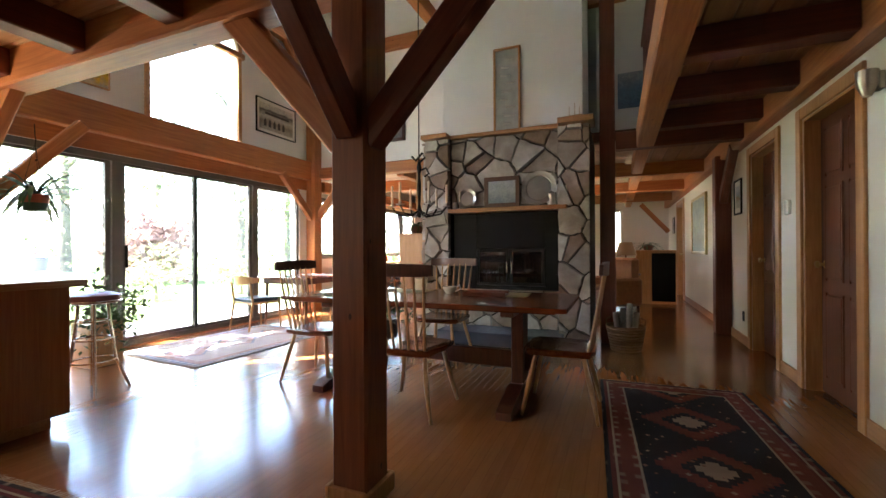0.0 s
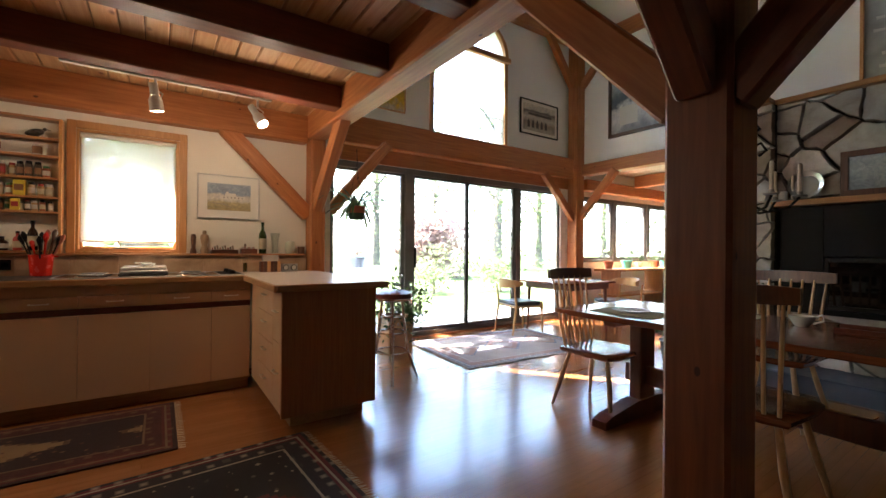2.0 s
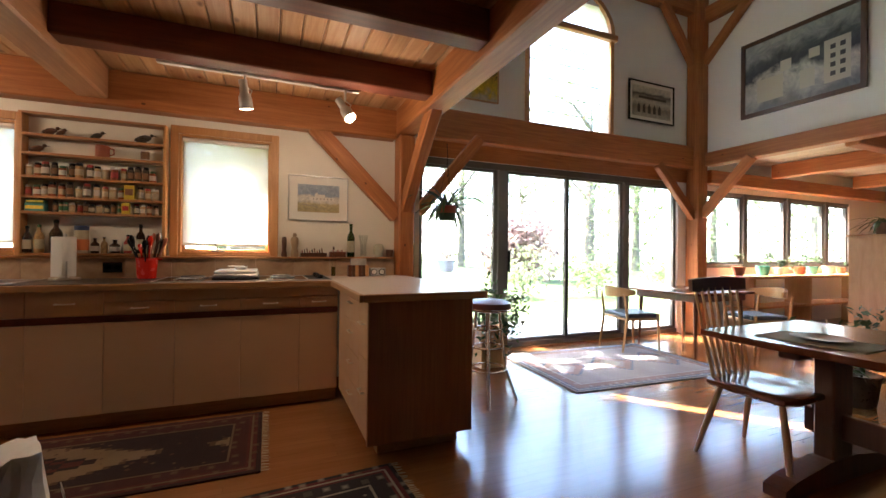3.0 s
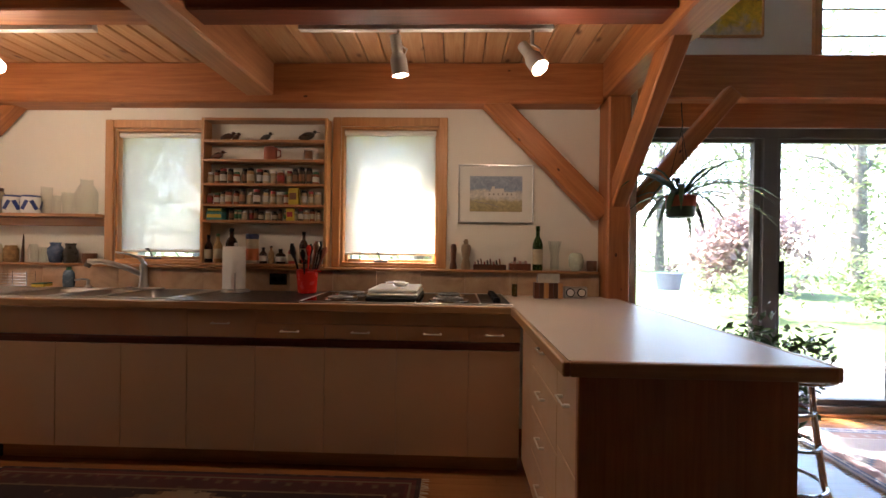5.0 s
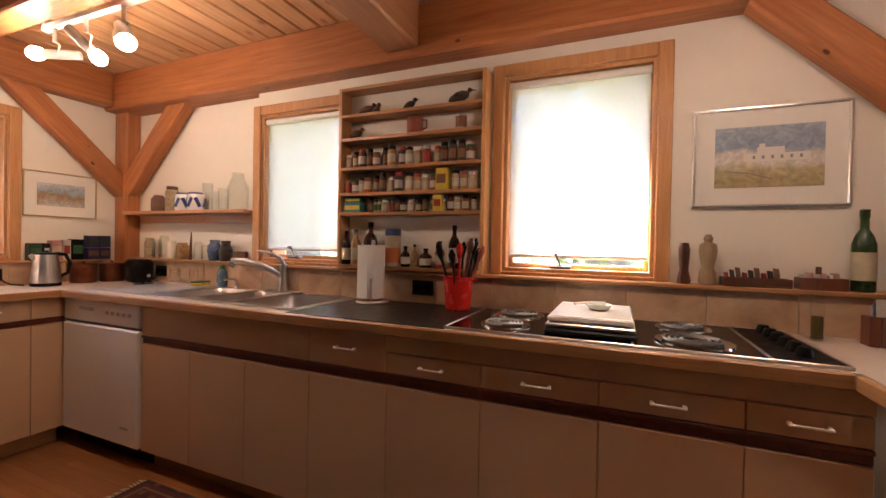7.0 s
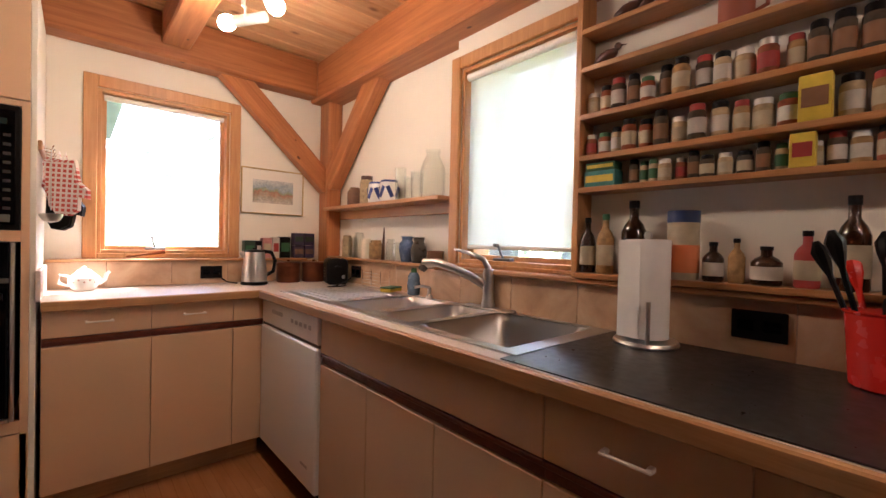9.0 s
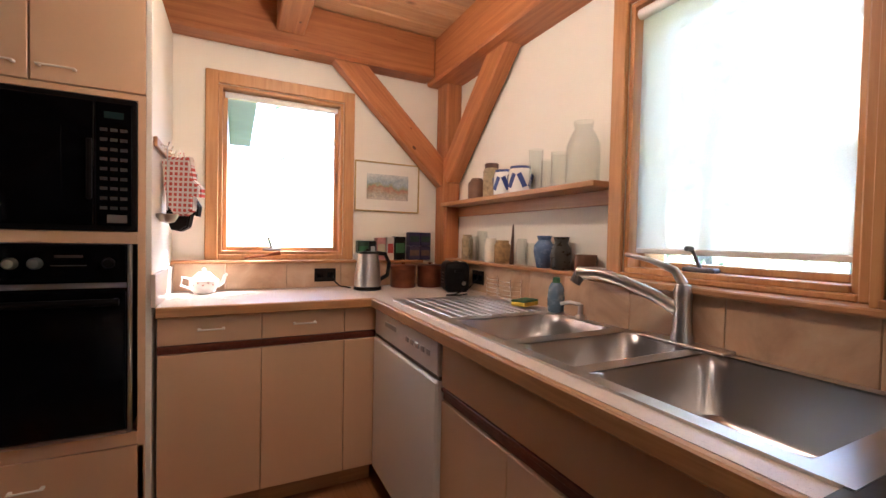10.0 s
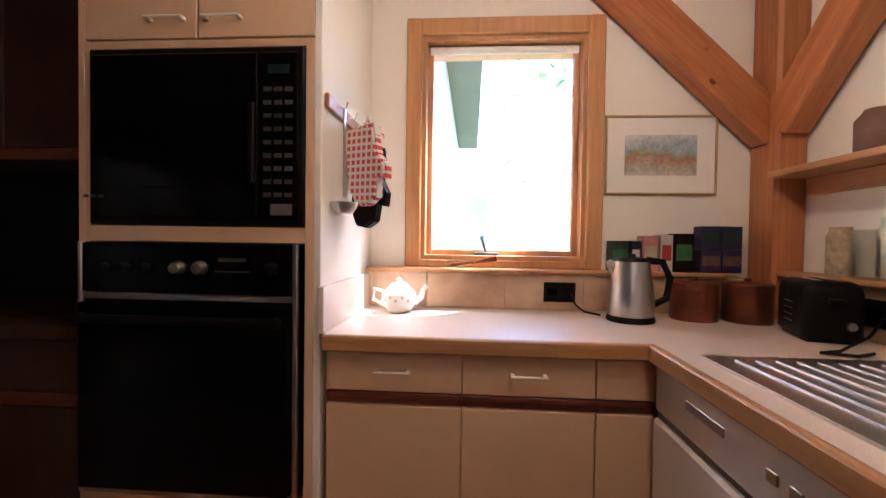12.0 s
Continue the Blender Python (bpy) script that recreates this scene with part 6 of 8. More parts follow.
# track lights
def track(y0, y1, heads):
    e = thing("track_light", "cream ceiling track with cylindrical spot heads", "light", (-3.71, 0, 2.30))
    part("rail", Mesh().box(-0.017, 0.017, y0, y1, 0.0, 0.028, 0.003).box(-0.012, 0.012, y0, y0 + 0.02, 0.028, 0.18, 0.001).box(-0.012, 0.012, y1 - 0.02, y1, 0.028, 0.18, 0.001), WHITE, e)
    for y, d, share, bare in heads:
        d = Vector(d).normalized()
        c = Vector((0, y, -0.13))
        if bare:
            can = Mesh().pipe([c - d * 0.11, c - d * 0.109, c - d * 0.1, c + d * 0.03, c + d * 0.045], [0.004, 0.021, 0.023, 0.023, 0.021], 20)
        else:
            can = Mesh().rod(c - d * 0.10, c - d * 0.02, 0.027, 0.027, 20).rod(c - d * 0.02, c + d * 0.01, 0.028, 0.041, 20, False).rod(c + d * 0.01, c + d * 0.085, 0.041, 0.042, 20, False).rod(c + d * 0.08, c + d * 0.085, 0.036, 0.042, 20, False)
        hd = part("spot_head", can, LAMPWHITE, e, smooth=True)
        part("stem", Mesh().rod((0, y, 0), (0, y, -0.07), 0.009, None, 10).pipe([(0, y + 0.03, -0.13), (0, y + 0.042, -0.09), (0, y, -0.065)], 0.005, 6), WHITE, hd, smooth=True)
        k0 = 0.02 if bare else -0.005
        part("bulb", Mesh().pipe([c + d * (k0 + v) for v in (0.02, 0.035, 0.055, 0.075, 0.09, 0.094)], [0.018, 0.029, 0.034, 0.031, 0.017, 0.004], 18), GLOW, hd, smooth=True)
        L = new("spot_lamp", bpy.data.lights.new("spot_lamp", 'POINT'))
        L.data.energy = SPOT_W * share
        L.data.color = (1.0, 0.78, 0.55)
        L.data.shadow_soft_size = 0.03
        L.location = Vector((-3.71, 0, 2.30)) + c + d * 0.13
    return e


SPOT_W = 0.36
track(-0.12, 1.12, ((0.37, (-0.15, 0.12, -0.9), 1.1, False), (1.02, (0.42, 0.35, -0.72), 1.3, False)))
track(-2.35, -1.15, ((-1.70, (0.25, 0.65, -0.6), 1.0, False), (-1.99, (-0.35, 0.55, -0.65), 0.9, True), (-2.26, (0.65, -0.72, -0.1), 0.5, True)))


# rugs
def rug_material(name, field, border, motif, light, w, h, per=0.62, wide=1.0, stops=None):
    m, nt, b = nodes_of(name)
    v = coords(nt, (1, 1, 1), False)
    sep = nt.nodes.new("ShaderNodeSeparateXYZ")
    nt.links.new(v, sep.inputs[0])

    def mth(op, a, bb=None, c=None):
        n = nt.nodes.new("ShaderNodeMath")
        n.operation = op
        for i, q in enumerate((a, bb, c)):
            if q is None:
                continue
            if isinstance(q, (int, float)):
                n.inputs[i].default_value = q
            else:
                nt.links.new(q, n.inputs[i])
        return n.outputs[0]
    ax, ay = mth('ABSOLUTE', sep.outputs[0]), mth('ABSOLUTE', sep.outputs[1])
    edge = mth('MINIMUM', mth('SUBTRACT', w / 2, ax), mth('SUBTRACT', h / 2, ay))
    # stepped diamonds down the middle
    py = mth('PINGPONG', sep.outputs[1], per / 2)
    q = 0.03
    dia = mth('ADD', mth('MULTIPLY', mth('SNAP', ax, q), wide), mth('SNAP', py, q))
    inner = ramp(nt, mth('DIVIDE', dia, 0.45 if not stops else 0.8), stops or [(0.0, light), (0.16, light), (0.17, field), (0.32, motif), (0.5, border), (0.54, light), (0.56, field)])
    for r_ in nt.nodes:
        if r_.bl_idname == "ShaderNodeValToRGB":
            r_.color_ramp.interpolation = 'CONSTANT'
    vo = nt.nodes.new("ShaderNodeTexVoronoi")
    vo.distance = 'MANHATTAN'
    vo.inputs["Scale"].default_value = 16.0
    nt.links.new(v, vo.inputs["Vector"])
    spots = ramp(nt, vo.outputs["Distance"], [(0.0, (1, 1, 1)), (0.26, (0, 0, 0))])
    nt.nodes[-1].color_ramp.interpolation = 'CONSTANT'
    hue = mixc(nt, vo.outputs["Color"], motif, light)
    col = mixc(nt, spots, inner, hue)
    eb = ramp(nt, mth('DIVIDE', edge, 0.4), [(0.0, field), (0.06, border), (0.12, light), (0.15, border), (0.19, motif), (0.36, motif), (0.40, light), (0.43, field)])
    nt.nodes[-1].color_ramp.interpolation = 'CONSTANT'
    zig = nt.nodes.new("ShaderNodeTexVoronoi")
    zig.distance = 'CHEBYCHEV'
    zig.inputs["Scale"].default_value = 11.0
    zig.inputs["Randomness"].default_value = 0.35
    nt.links.new(v, zig.inputs["Vector"])
    eb = mixc(nt, ramp(nt, zig.outputs["Distance"], [(0.0, (1, 1, 1)), (0.24, (0, 0, 0))]), eb, light)
    isb = ramp(nt, mth('DIVIDE', edge, 0.4), [(0.0, (1, 1, 1)), (0.44, (0, 0, 0))])
    nt.nodes[-1].color_ramp.interpolation = 'CONSTANT'
    col = mixc(nt, isb, col, eb)
    wear = tex_noise(nt, v, 3.0, 4)
    col = mixc(nt, 1.0, col, ramp(nt, wear, [(0.3, (0.75, 0.75, 0.75)), (0.7, (1.1, 1.1, 1.1))]), 'MULTIPLY')
    nt.links.new(col, b.inputs["Base Color"])
    b.inputs["Roughness"].default_value = 0.95
    bump(nt, b, tex_noise(nt, v, 260.0, 2), 0.5, 0.004)
    return m


def rug(name, label, cx, cy, w, h, rz, mat, fringe):
    e = thing(name, label, "rug", (cx, cy, 0), rz)
    part("woven_sheet", Mesh().box(-w / 2, w / 2, -h / 2, h / 2, 0.001, 0.011, 0.003), mat, e)
    random.seed(len(name) + int(cx * 10))
    for s in (-1, 1):
        f = Mesh()
        n = int(w / 0.016)
        for k in range(n):
            x = -w / 2 + (k + 0.5) * w / n
            dx = random.uniform(-0.012, 0.012)
            f.add([(x - 0.004, s * h / 2, 0.007), (x + 0.004, s * h / 2, 0.007), (x + dx + 0.003, s * (h / 2 + random.uniform(0.03, 0.05)), 0.002), (x + dx - 0.003, s * (h / 2 + 0.04), 0.002)], [(0, 1, 2, 3)])
        ff = part("fringe", f, fringe, e, "cream knotted fringe")
        ff["kind"] = "stuff"
    return e


FRINGE = paint("wool_fringe", (0.50, 0.40, 0.27), 0.95, 0.1, 20.0, 0.0)
rug("runner_rug", "dark red and tan patterned runner along the cabinets", -3.475, -0.65, 0.86, 2.3, 0, rug_material("runner_weave", (0.035, 0.010, 0.008), (0.09, 0.014, 0.010), (0.06, 0.012, 0.009), (0.15, 0.095, 0.05), 0.86, 2.3, 1.5, 2.2, [(0.0, (0.06, 0.012, 0.009)), (0.1, (0.02, 0.008, 0.007)), (0.2, (0.09, 0.016, 0.01)), (0.3, (0.02, 0.008, 0.007)), (0.38, (0.22, 0.145, 0.075)), (0.72, (0.10, 0.05, 0.025)), (0.76, (0.025, 0.009, 0.008))]), FRINGE)
rug("oriental_rug", "black and red oriental rug with a cream figured border", -1.98, 0.20, 1.66, 2.02, 4, rug_material("oriental_weave", (0.018, 0.012, 0.013), (0.11, 0.014, 0.014), (0.022, 0.014, 0.016), (0.33, 0.27, 0.20), 1.66, 2.02), FRINGE)
rug("hall_rug", "dark blue and red oriental runner in the hall", 0.70, 2.55, 1.02, 2.75, 3, rug_material("hall_weave", (0.012, 0.012, 0.02), (0.12, 0.022, 0.018), (0.15, 0.03, 0.02), (0.30, 0.23, 0.17), 1.02, 2.75), FRINGE)
rug("garden_rug", "faded blue and rose fringed rug at the glass doors", -4.02, 3.86, 1.32, 1.9, -3, rug_material("faded_weave", (0.36, 0.32, 0.32), (0.11, 0.15, 0.23), (0.30, 0.20, 0.19), (0.52, 0.50, 0.48), 1.32, 1.9), FRINGE)


# ---- glass front ----
def glazed(name, label, at, rz, u0, u1, z0, z1, panes, rail=0.06, mat=None, y=-0.06):
    """A row of framed panes; local x along the wall, local y into the room. panes: (u0, u1, stile)."""
    e = thing(name, label, "window", at, rz, kind="structure")
    mt = mat or BRONZE
    fr = Mesh().box(u0, u1, y - 0.05, y + 0.05, z1 - rail, z1, 0.004).box(u0, u1, y - 0.05, y + 0.055, z0, z0 + rail, 0.004)
    part("window_frame", fr, mt, e)
    for a, b, w in panes:
        f = Mesh().box(a, a + w, y - 0.025, y + 0.03, z0 + rail, z1 - rail, 0.003).box(b - w, b, y - 0.025, y + 0.03, z0 + rail, z1 - rail, 0.003)
        f.box(a + w, b - w, y - 0.02, y + 0.025, z0 + rail, z0 + rail + 0.04, 0.003).box(a + w, b - w, y - 0.02, y + 0.025, z1 - rail - 0.03, z1 - rail, 0.003)
        s = part("sash", f, mt, e)
        p = part("pane", Mesh().box(a + w, b - w, y - 0.004, y + 0.002, z0 + rail + 0.04, z1 - rail - 0.03, 0), GLASS, s)
        p.visible_shadow = False
    return e


gd = glazed("door_glass_front", "dark bronze sliding glass doors with fixed side lights", (GX, 0, 0), -90, -6.02, -2.02, 0.0, 2.20,
            ((-3.02, -2.03, 0.05), (-4.07, -3.13, 0.045), (-4.98, -4.03, 0.045), (-6.01, -5.06, 0.05)), 0.075)
part("mullion", Mesh().box(-3.13, -3.02, -0.12, 0.0, 0.075, 2.125, 0.004), BRONZE, gd)
part("mullion", Mesh().box(-5.06, -4.98, -0.12, 0.0, 0.075, 2.125, 0.004), BRONZE, gd)
part("door_handle", Mesh().box(-3.19, -3.165, -0.03, 0.0, 0.92, 1.18, 0.006), BLACK, gd)
part("sill", Mesh().box(-6.02, -2.02, -0.13, 0.03, 0.0, 0.02, 0.003), OAKPANEL, gd)
glazed("window_4", "row of dark-framed garden room windows", (GX, 0, 0), -90, -10.6, -6.58, 0.95, 2.12,
       ((-7.50, -6.59, 0.05), (-8.66, -7.60, 0.05), (-9.80, -8.76, 0.05), (-10.59, -9.90, 0.05)), 0.05)
for u in (7.55, 8.71, 9.85):
    structure("mullion_post", Mesh().box(GX - 0.12, GX + 0.005, u - 0.05, u + 0.05, 0.95, 2.12, 0.003), BRONZE, "dark mullion between garden room windows", "window")

# tall window with a curved head
aw = thing("window_5", "tall round-headed window with thin cross bars in a fir frame", "window", (GX, 0, 0), -90, kind="structure")
part("window_frame", Mesh().box(-3.43, -3.37, -0.02, 0.022, 2.69, 3.98, 0.004).box(-4.76, -4.70, -0.02, 0.022, 2.69, 3.98, 0.004).box(-4.70, -3.43, -0.02, 0.02, 2.69, 2.73, 0.004), FIRTRIM, aw)
part("transom", Mesh().box(-4.80, -3.33, -0.02, 0.05, 3.98, 4.06, 0.006), FIRTRIM_X, aw)
arch = Mesh()
for k in range(16):
    a0, a1 = math.pi * k / 16, math.pi * (k + 1) / 16
    q = [(-4.065 + r * math.cos(a), 4.06 + 0.78 * r * math.sin(a)) for r, a in ((0.635, a0), (0.635, a1), (0.70, a1), (0.70, a0))]
    arch.add([(x, y, z_) for y in (-0.02, 0.03) for x, z_ in q], [(0, 1, 2, 3), (4, 5, 6, 7), (0, 1, 5, 4), (1, 2, 6, 5), (2, 3, 7, 6), (3, 0, 4, 7)])
part("arch_head", arch, FIRTRIM, aw)
sp_ = Mesh()
for k in range(12):
    a0, a1 = math.pi * k / 12, math.pi * (k + 1) / 12
    q = [(-4.065 + 0.70 * math.cos(a0), 4.06 + 0.546 * math.sin(a0)), (-4.065 + 0.70 * math.cos(a1), 4.06 + 0.546 * math.sin(a1)),
         (-4.065 + 0.72 * math.cos(a1), 4.75), (-4.065 + 0.72 * math.cos(a0), 4.75)]
    sp_.add([(x, y, z_) for y in (-0.1, -0.012) for x, z_ in q], [(0, 1, 2, 3), (4, 5, 6, 7), (0, 1, 5, 4), (1, 2, 6, 5), (2, 3, 7, 6), (3, 0, 4, 7)])
part("head_wall", sp_, PLASTER_WHITE, aw)
for k in range(5):
    part("glazing_bar", Mesh().box(-4.70, -3.43, -0.075, -0.06, 2.93 + 0.21 * k, 2.942 + 0.21 * k, 0.001), PEWTER, aw)
p = part("pane", Mesh().box(-4.70, -3.43, -0.07, -0.066, 2.73, 4.6, 0), GLASS, aw)
p.visible_shadow = False

# pictures in the tall hall
art_sun = art_material("sunflower_painting", [(0.0, (0.60, 0.50, 0.34)), (0.28, (0.74, 0.50, 0.03)), (0.6, (0.68, 0.40, 0.02)), (0.74, (0.12, 0.07, 0.02)), (0.8, (0.70, 0.52, 0.06)), (1.0, (0.70, 0.60, 0.42))], 6.0, 1.2, 0.5)
picture("painting", "unframed painting of yellow sunflowers", (GX, 2.66, 3.16), -90, 0.66, 0.54, FIRTRIM, art_sun, 0.0, 0.012, 0.03)
art_bridge = art_material("bridge_print", [(0.0, (0.5, 0.44, 0.36)), (0.3, (0.30, 0.24, 0.18)), (0.5, (0.62, 0.56, 0.46)), (0.75, (0.10, 0.08, 0.07)), (0.82, (0.62, 0.56, 0.47)), (1.0, (0.66, 0.60, 0.5))], 2.0, 0.3, 0.4)


def arch_bits(e, iw, ih, y):
    dk_ = plain("printed_dark_shape", (0.07, 0.055, 0.045), 0.7)
    for k in range(5):
        x = -iw * 0.75 + k * iw * 0.27
        a = Mesh().prism([(x, -ih * 0.75), (x + iw * 0.14, -ih * 0.75), (x + iw * 0.14, -ih * 0.35), (x + iw * 0.07, -ih * 0.12), (x, -ih * 0.35)], 0, 0.001)
        part("printed_arch", a, dk_, e, "", False, Matrix(((-1, 0, 0, 0), (0, 0, 1, y), (0, 1, 0, 0), (0, 0, 0, 1))))
    part("printed_train", Mesh().box(-iw * 0.75, iw * 0.7, y, y + 0.0012, ih * 0.18, ih * 0.34, 0), dk_, e)


picture("framed_print", "framed print of arches under a dark train", (GX, 5.46, 3.27), -90, 0.86, 0.55, IRON, art_bridge, 0.05, 0.015, 0.03, arch_bits)
art_town = art_material("town_painting", [(0.0, (0.20, 0.20, 0.22)), (0.25, (0.55, 0.54, 0.52)), (0.42, (0.60, 0.58, 0.55)), (0.55, (0.05, 0.06, 0.08)), (0.72, (0.10, 0.12, 0.13)), (0.85, (0.34, 0.36, 0.36)), (1.0, (0.40, 0.42, 0.42))], 3.0, 0.7, 0.8)


def town_bits(e, iw, ih, y):
    w1_ = plain("painted_pale_house", (0.55, 0.52, 0.44), 0.6)
    w2_ = plain("painted_dark_opening", (0.05, 0.05, 0.06), 0.6)
    for a, b, c, d in ((-0.86, -0.45, -0.75, 0.35), (0.25, 0.75, -0.75, -0.1), (0.1, 0.3, -0.05, 0.25), (-0.3, -0.05, -0.7, -0.2), (-0.38, -0.2, 0.05, 0.3)):
        part("painted_house", Mesh().box(iw * a, iw * b, y, y + 0.001, ih * c, ih * d, 0), w1_, e)
    w = Mesh()
    for i in range(2):
        for k in range(4):
            w.box(-iw * 0.78 + i * iw * 0.15, -iw * 0.70 + i * iw * 0.15, y + 0.001, y + 0.002, -ih * 0.6 + k * ih * 0.23, -ih * 0.48 + k * ih * 0.23, 0)
    part("painted_windows", w, w2_, e)


picture("painting", "large framed painting of a pale hillside town", (-3.64, NY, 3.44), 180, 1.27, 0.98, WALNUT, art_town, 0.0, 0.05, 0.04, town_bits)


# ---- chimney ----
def clip(poly, nx, ny, d):
    """The part of a polygon on which nx*x + ny*y <= d."""
    out = []
    for i, p in enumerate(poly):
        q = poly[(i + 1) % len(poly)]
        sp0, sq0 = nx * p[0] + ny * p[1] - d, nx * q[0] + ny * q[1] - d
        if sp0 <= 0:
            out.append(p)
        if (sp0 < 0) != (sq0 < 0):
            t = sp0 / (sp0 - sq0)
            out.append((p[0] + t * (q[0] - p[0]), p[1] + t * (q[1] - p[1])))
    return out


def stones(parent, x0, x1, z0, z1, step, seed, m, depth=0.085, gap=0.006):
    """Irregular flat stones filling a rectangle, each one a solid of its own, set proud of the mortar."""
    rnd = random.Random(seed)
    pts = []
    nx, nz = max(1, round((x1 - x0) / step)), max(1, round((z1 - z0) / (step * 0.66)))
    for i in range(-1, nx + 1):
        for k in range(-1, nz + 1):
            pts.append((x0 + (i + 0.5 + rnd.uniform(-0.62, 0.62) + 0.5 * (k % 2)) * (x1 - x0) / nx, z0 + (k + 0.5 + rnd.uniform(-0.55, 0.55)) * (z1 - z0) / nz))
    for c in pts:
        poly = [(x0, z0), (x1, z0), (x1, z1), (x0, z1)]
        for o in pts:
            if o is c:
                continue
            dx, dz = o[0] - c[0], o[1] - c[1]
            L = math.hypot(dx, dz)
            if L < 3.2 * step:
                poly = clip(poly, dx / L, dz / L, (dx * (c[0] + o[0]) / 2 + dz * (c[1] + o[1]) / 2) / L - gap)
            if len(poly) < 3:
                break
        if len(poly) < 3:
            continue
        cx, cz = sum(p[0] for p in poly) / len(poly), sum(p[1] for p in poly) / len(poly)
        if max(math.hypot(p[0] - cx, p[1] - cz) for p in poly) < 0.035:
            continue
        # break the straight sides a little
        ring = []
        for i, p in enumerate(poly):
            q = poly[(i + 1) % len(poly)]
            ring.append((p[0] * 0.985 + cx * 0.015, p[1] * 0.985 + cz * 0.015))
            if math.hypot(q[0] - p[0], q[1] - p[1]) > 0.06:
                for t in (0.28, 0.55, 0.8):
                    mx, mz = p[0] + (q[0] - p[0]) * t, p[1] + (q[1] - p[1]) * t
                    s = rnd.uniform(-0.10, 0.03)
                    ring.append((mx + (cx - mx) * -s, mz + (cz - mz) * -s))
        d = depth * rnd.uniform(0.75, 1.2)
        tx, tz = rnd.uniform(-0.10, 0.10), rnd.uniform(-0.10, 0.10)
        n = len(ring)
        vs = [(x, z, 0.0) for x, z in ring]
        for f, dd in ((0.995, 0.75), (0.98, 0.94), (0.94, 1.0)):
            vs += [(cx + (x - cx) * f, cz + (z - cz) * f, d * dd + ((x - cx) * tx + (z - cz) * tz) * (dd > 0.6)) for x, z in ring]
        fs = [(k * n + i, k * n + (i + 1) % n, (k + 1) * n + (i + 1) % n, (k + 1) * n + i) for k in range(3) for i in range(n)]
        fs.append(tuple(3 * n + i for i in range(n)))
        part("stone", Mesh().add(vs, fs), STONE, parent, "", True, m)


FY = 5.16
ch = thing("stone_chimney", "fieldstone chimney breast with recessed dark mortar", "chimney", (0, 0, 0), kind="structure")
part("core", Mesh().box(-2.03, -0.02, FY + 0.06, 6.3, 0, 2.52, 0), MORTAR, ch)
part("core_pillar", Mesh().box(-2.03, -1.70, FY - 0.06, FY + 0.06, 0, 2.52, 0).box(-0.36, -0.02, FY - 0.06, FY + 0.06, 0, 2.52, 0), MORTAR, ch)


def face(x0, y):
    """Stones on a face looking to the camera's side of the hall (-y)."""
    return Matrix(((1, 0, 0, 0), (0, 0, -1, y), (0, 1, 0, 0), (0, 0, 0, 1)))


stones(ch, -1.70, -0.36, 1.64, 2.51, 0.33, 21, face(0, FY + 0.06))
stones(ch, -1.70, -0.36, 0.16, 0.62, 0.28, 12, face(0, FY + 0.06))
stones(ch, -2.03, -1.70, 0.0, 2.51, 0.28, 13, face(0, FY - 0.06))
stones(ch, -0.36, -0.02, 0.0, 2.51, 0.28, 14, face(0, FY - 0.06))
stones(ch, 5.12, 6.3, 0.0, 2.51, 0.32, 15, Matrix(((0, 0, -1, -2.03), (1, 0, 0, 0), (0, 1, 0, 0), (0, 0, 0, 1))))
structure("chimney_cap", Mesh().box(-1.72, -0.36, FY - 0.04, FY + 0.2, 2.52, 2.57, 0.006).box(-2.08, -1.72, FY - 0.16, FY + 0.2, 2.53, 2.585, 0.006).box(-0.36, 0.03, FY - 0.16, FY + 0.2, 2.535, 2.60, 0.006), FIRTRIM_X, "fir cap board on the stone chimney", "trim")
structure("chimney_plaster", Mesh().box(-1.88, -0.1, FY + 0.12, 6.3, 2.572, 6.5, 0.01), PLASTER_WHITE, "white plastered chimney above the stonework", "wall")
structure("mantel_shelf", Mesh().box(-1.70, -0.26, FY - 0.17, FY + 0.05, 1.565, 1.615, 0.006), FIRTRIM_X, "thick fir mantel shelf", "trim")
structure("hearth", Mesh().box(-1.75, -0.30, FY - 0.42, FY + 0.06, 0.0, 0.15, 0.01), HEARTHBLUE, "raised blue-grey slate hearth", "hearth")
fp = thing("fireplace_insert", "black steel fireplace front with two glass doors", "fireplace", (0, FY, 0))
PANEL = dull(paint("dark_steel_panel", (0.010, 0.010, 0.010), 0.5, 0.15, 3.0, 0.03, 0.0), 0.15)
for x0, x1, z0, z1 in ((-1.66, -1.36, 0.62, 1.56), (-0.52, -0.36, 0.62, 1.56), (-1.36, -0.52, 1.12, 1.56), (-1.36, -0.52, 0.62, 0.665)):
    part("surround_panel", Mesh().box(x0, x1, -0.045, 0.06, z0, z1, 0.003), PANEL, fp)
part("firebox", Mesh().box(-1.36, -0.52, 0.055, 0.06, 0.665, 1.12, 0), IRON, fp)
for a, b in ((-1.35, -0.95), (-0.93, -0.53)):
    d = part("door", Mesh().box(a, a + 0.03, -0.07, -0.046, 0.675, 1.11, 0.004).box(b - 0.03, b, -0.07, -0.046, 0.675, 1.11, 0.004).box(a + 0.03, b - 0.03, -0.07, -0.046, 0.675, 0.71, 0.004).box(a + 0.03, b - 0.03, -0.07, -0.046, 1.075, 1.11, 0.004), IRON, fp)
    part("glass", Mesh().box(a + 0.03, b - 0.03, -0.058, -0.054, 0.71, 1.075, 0), FIREGLASS, d)
    hx = b - 0.02 if b < -0.9 else a + 0.02
    part("handle", Mesh().rod((hx, -0.085, 0.82), (hx, -0.085, 0.96), 0.008, None, 10), CHROME, d)

# on the mantel
MZ = 1.616


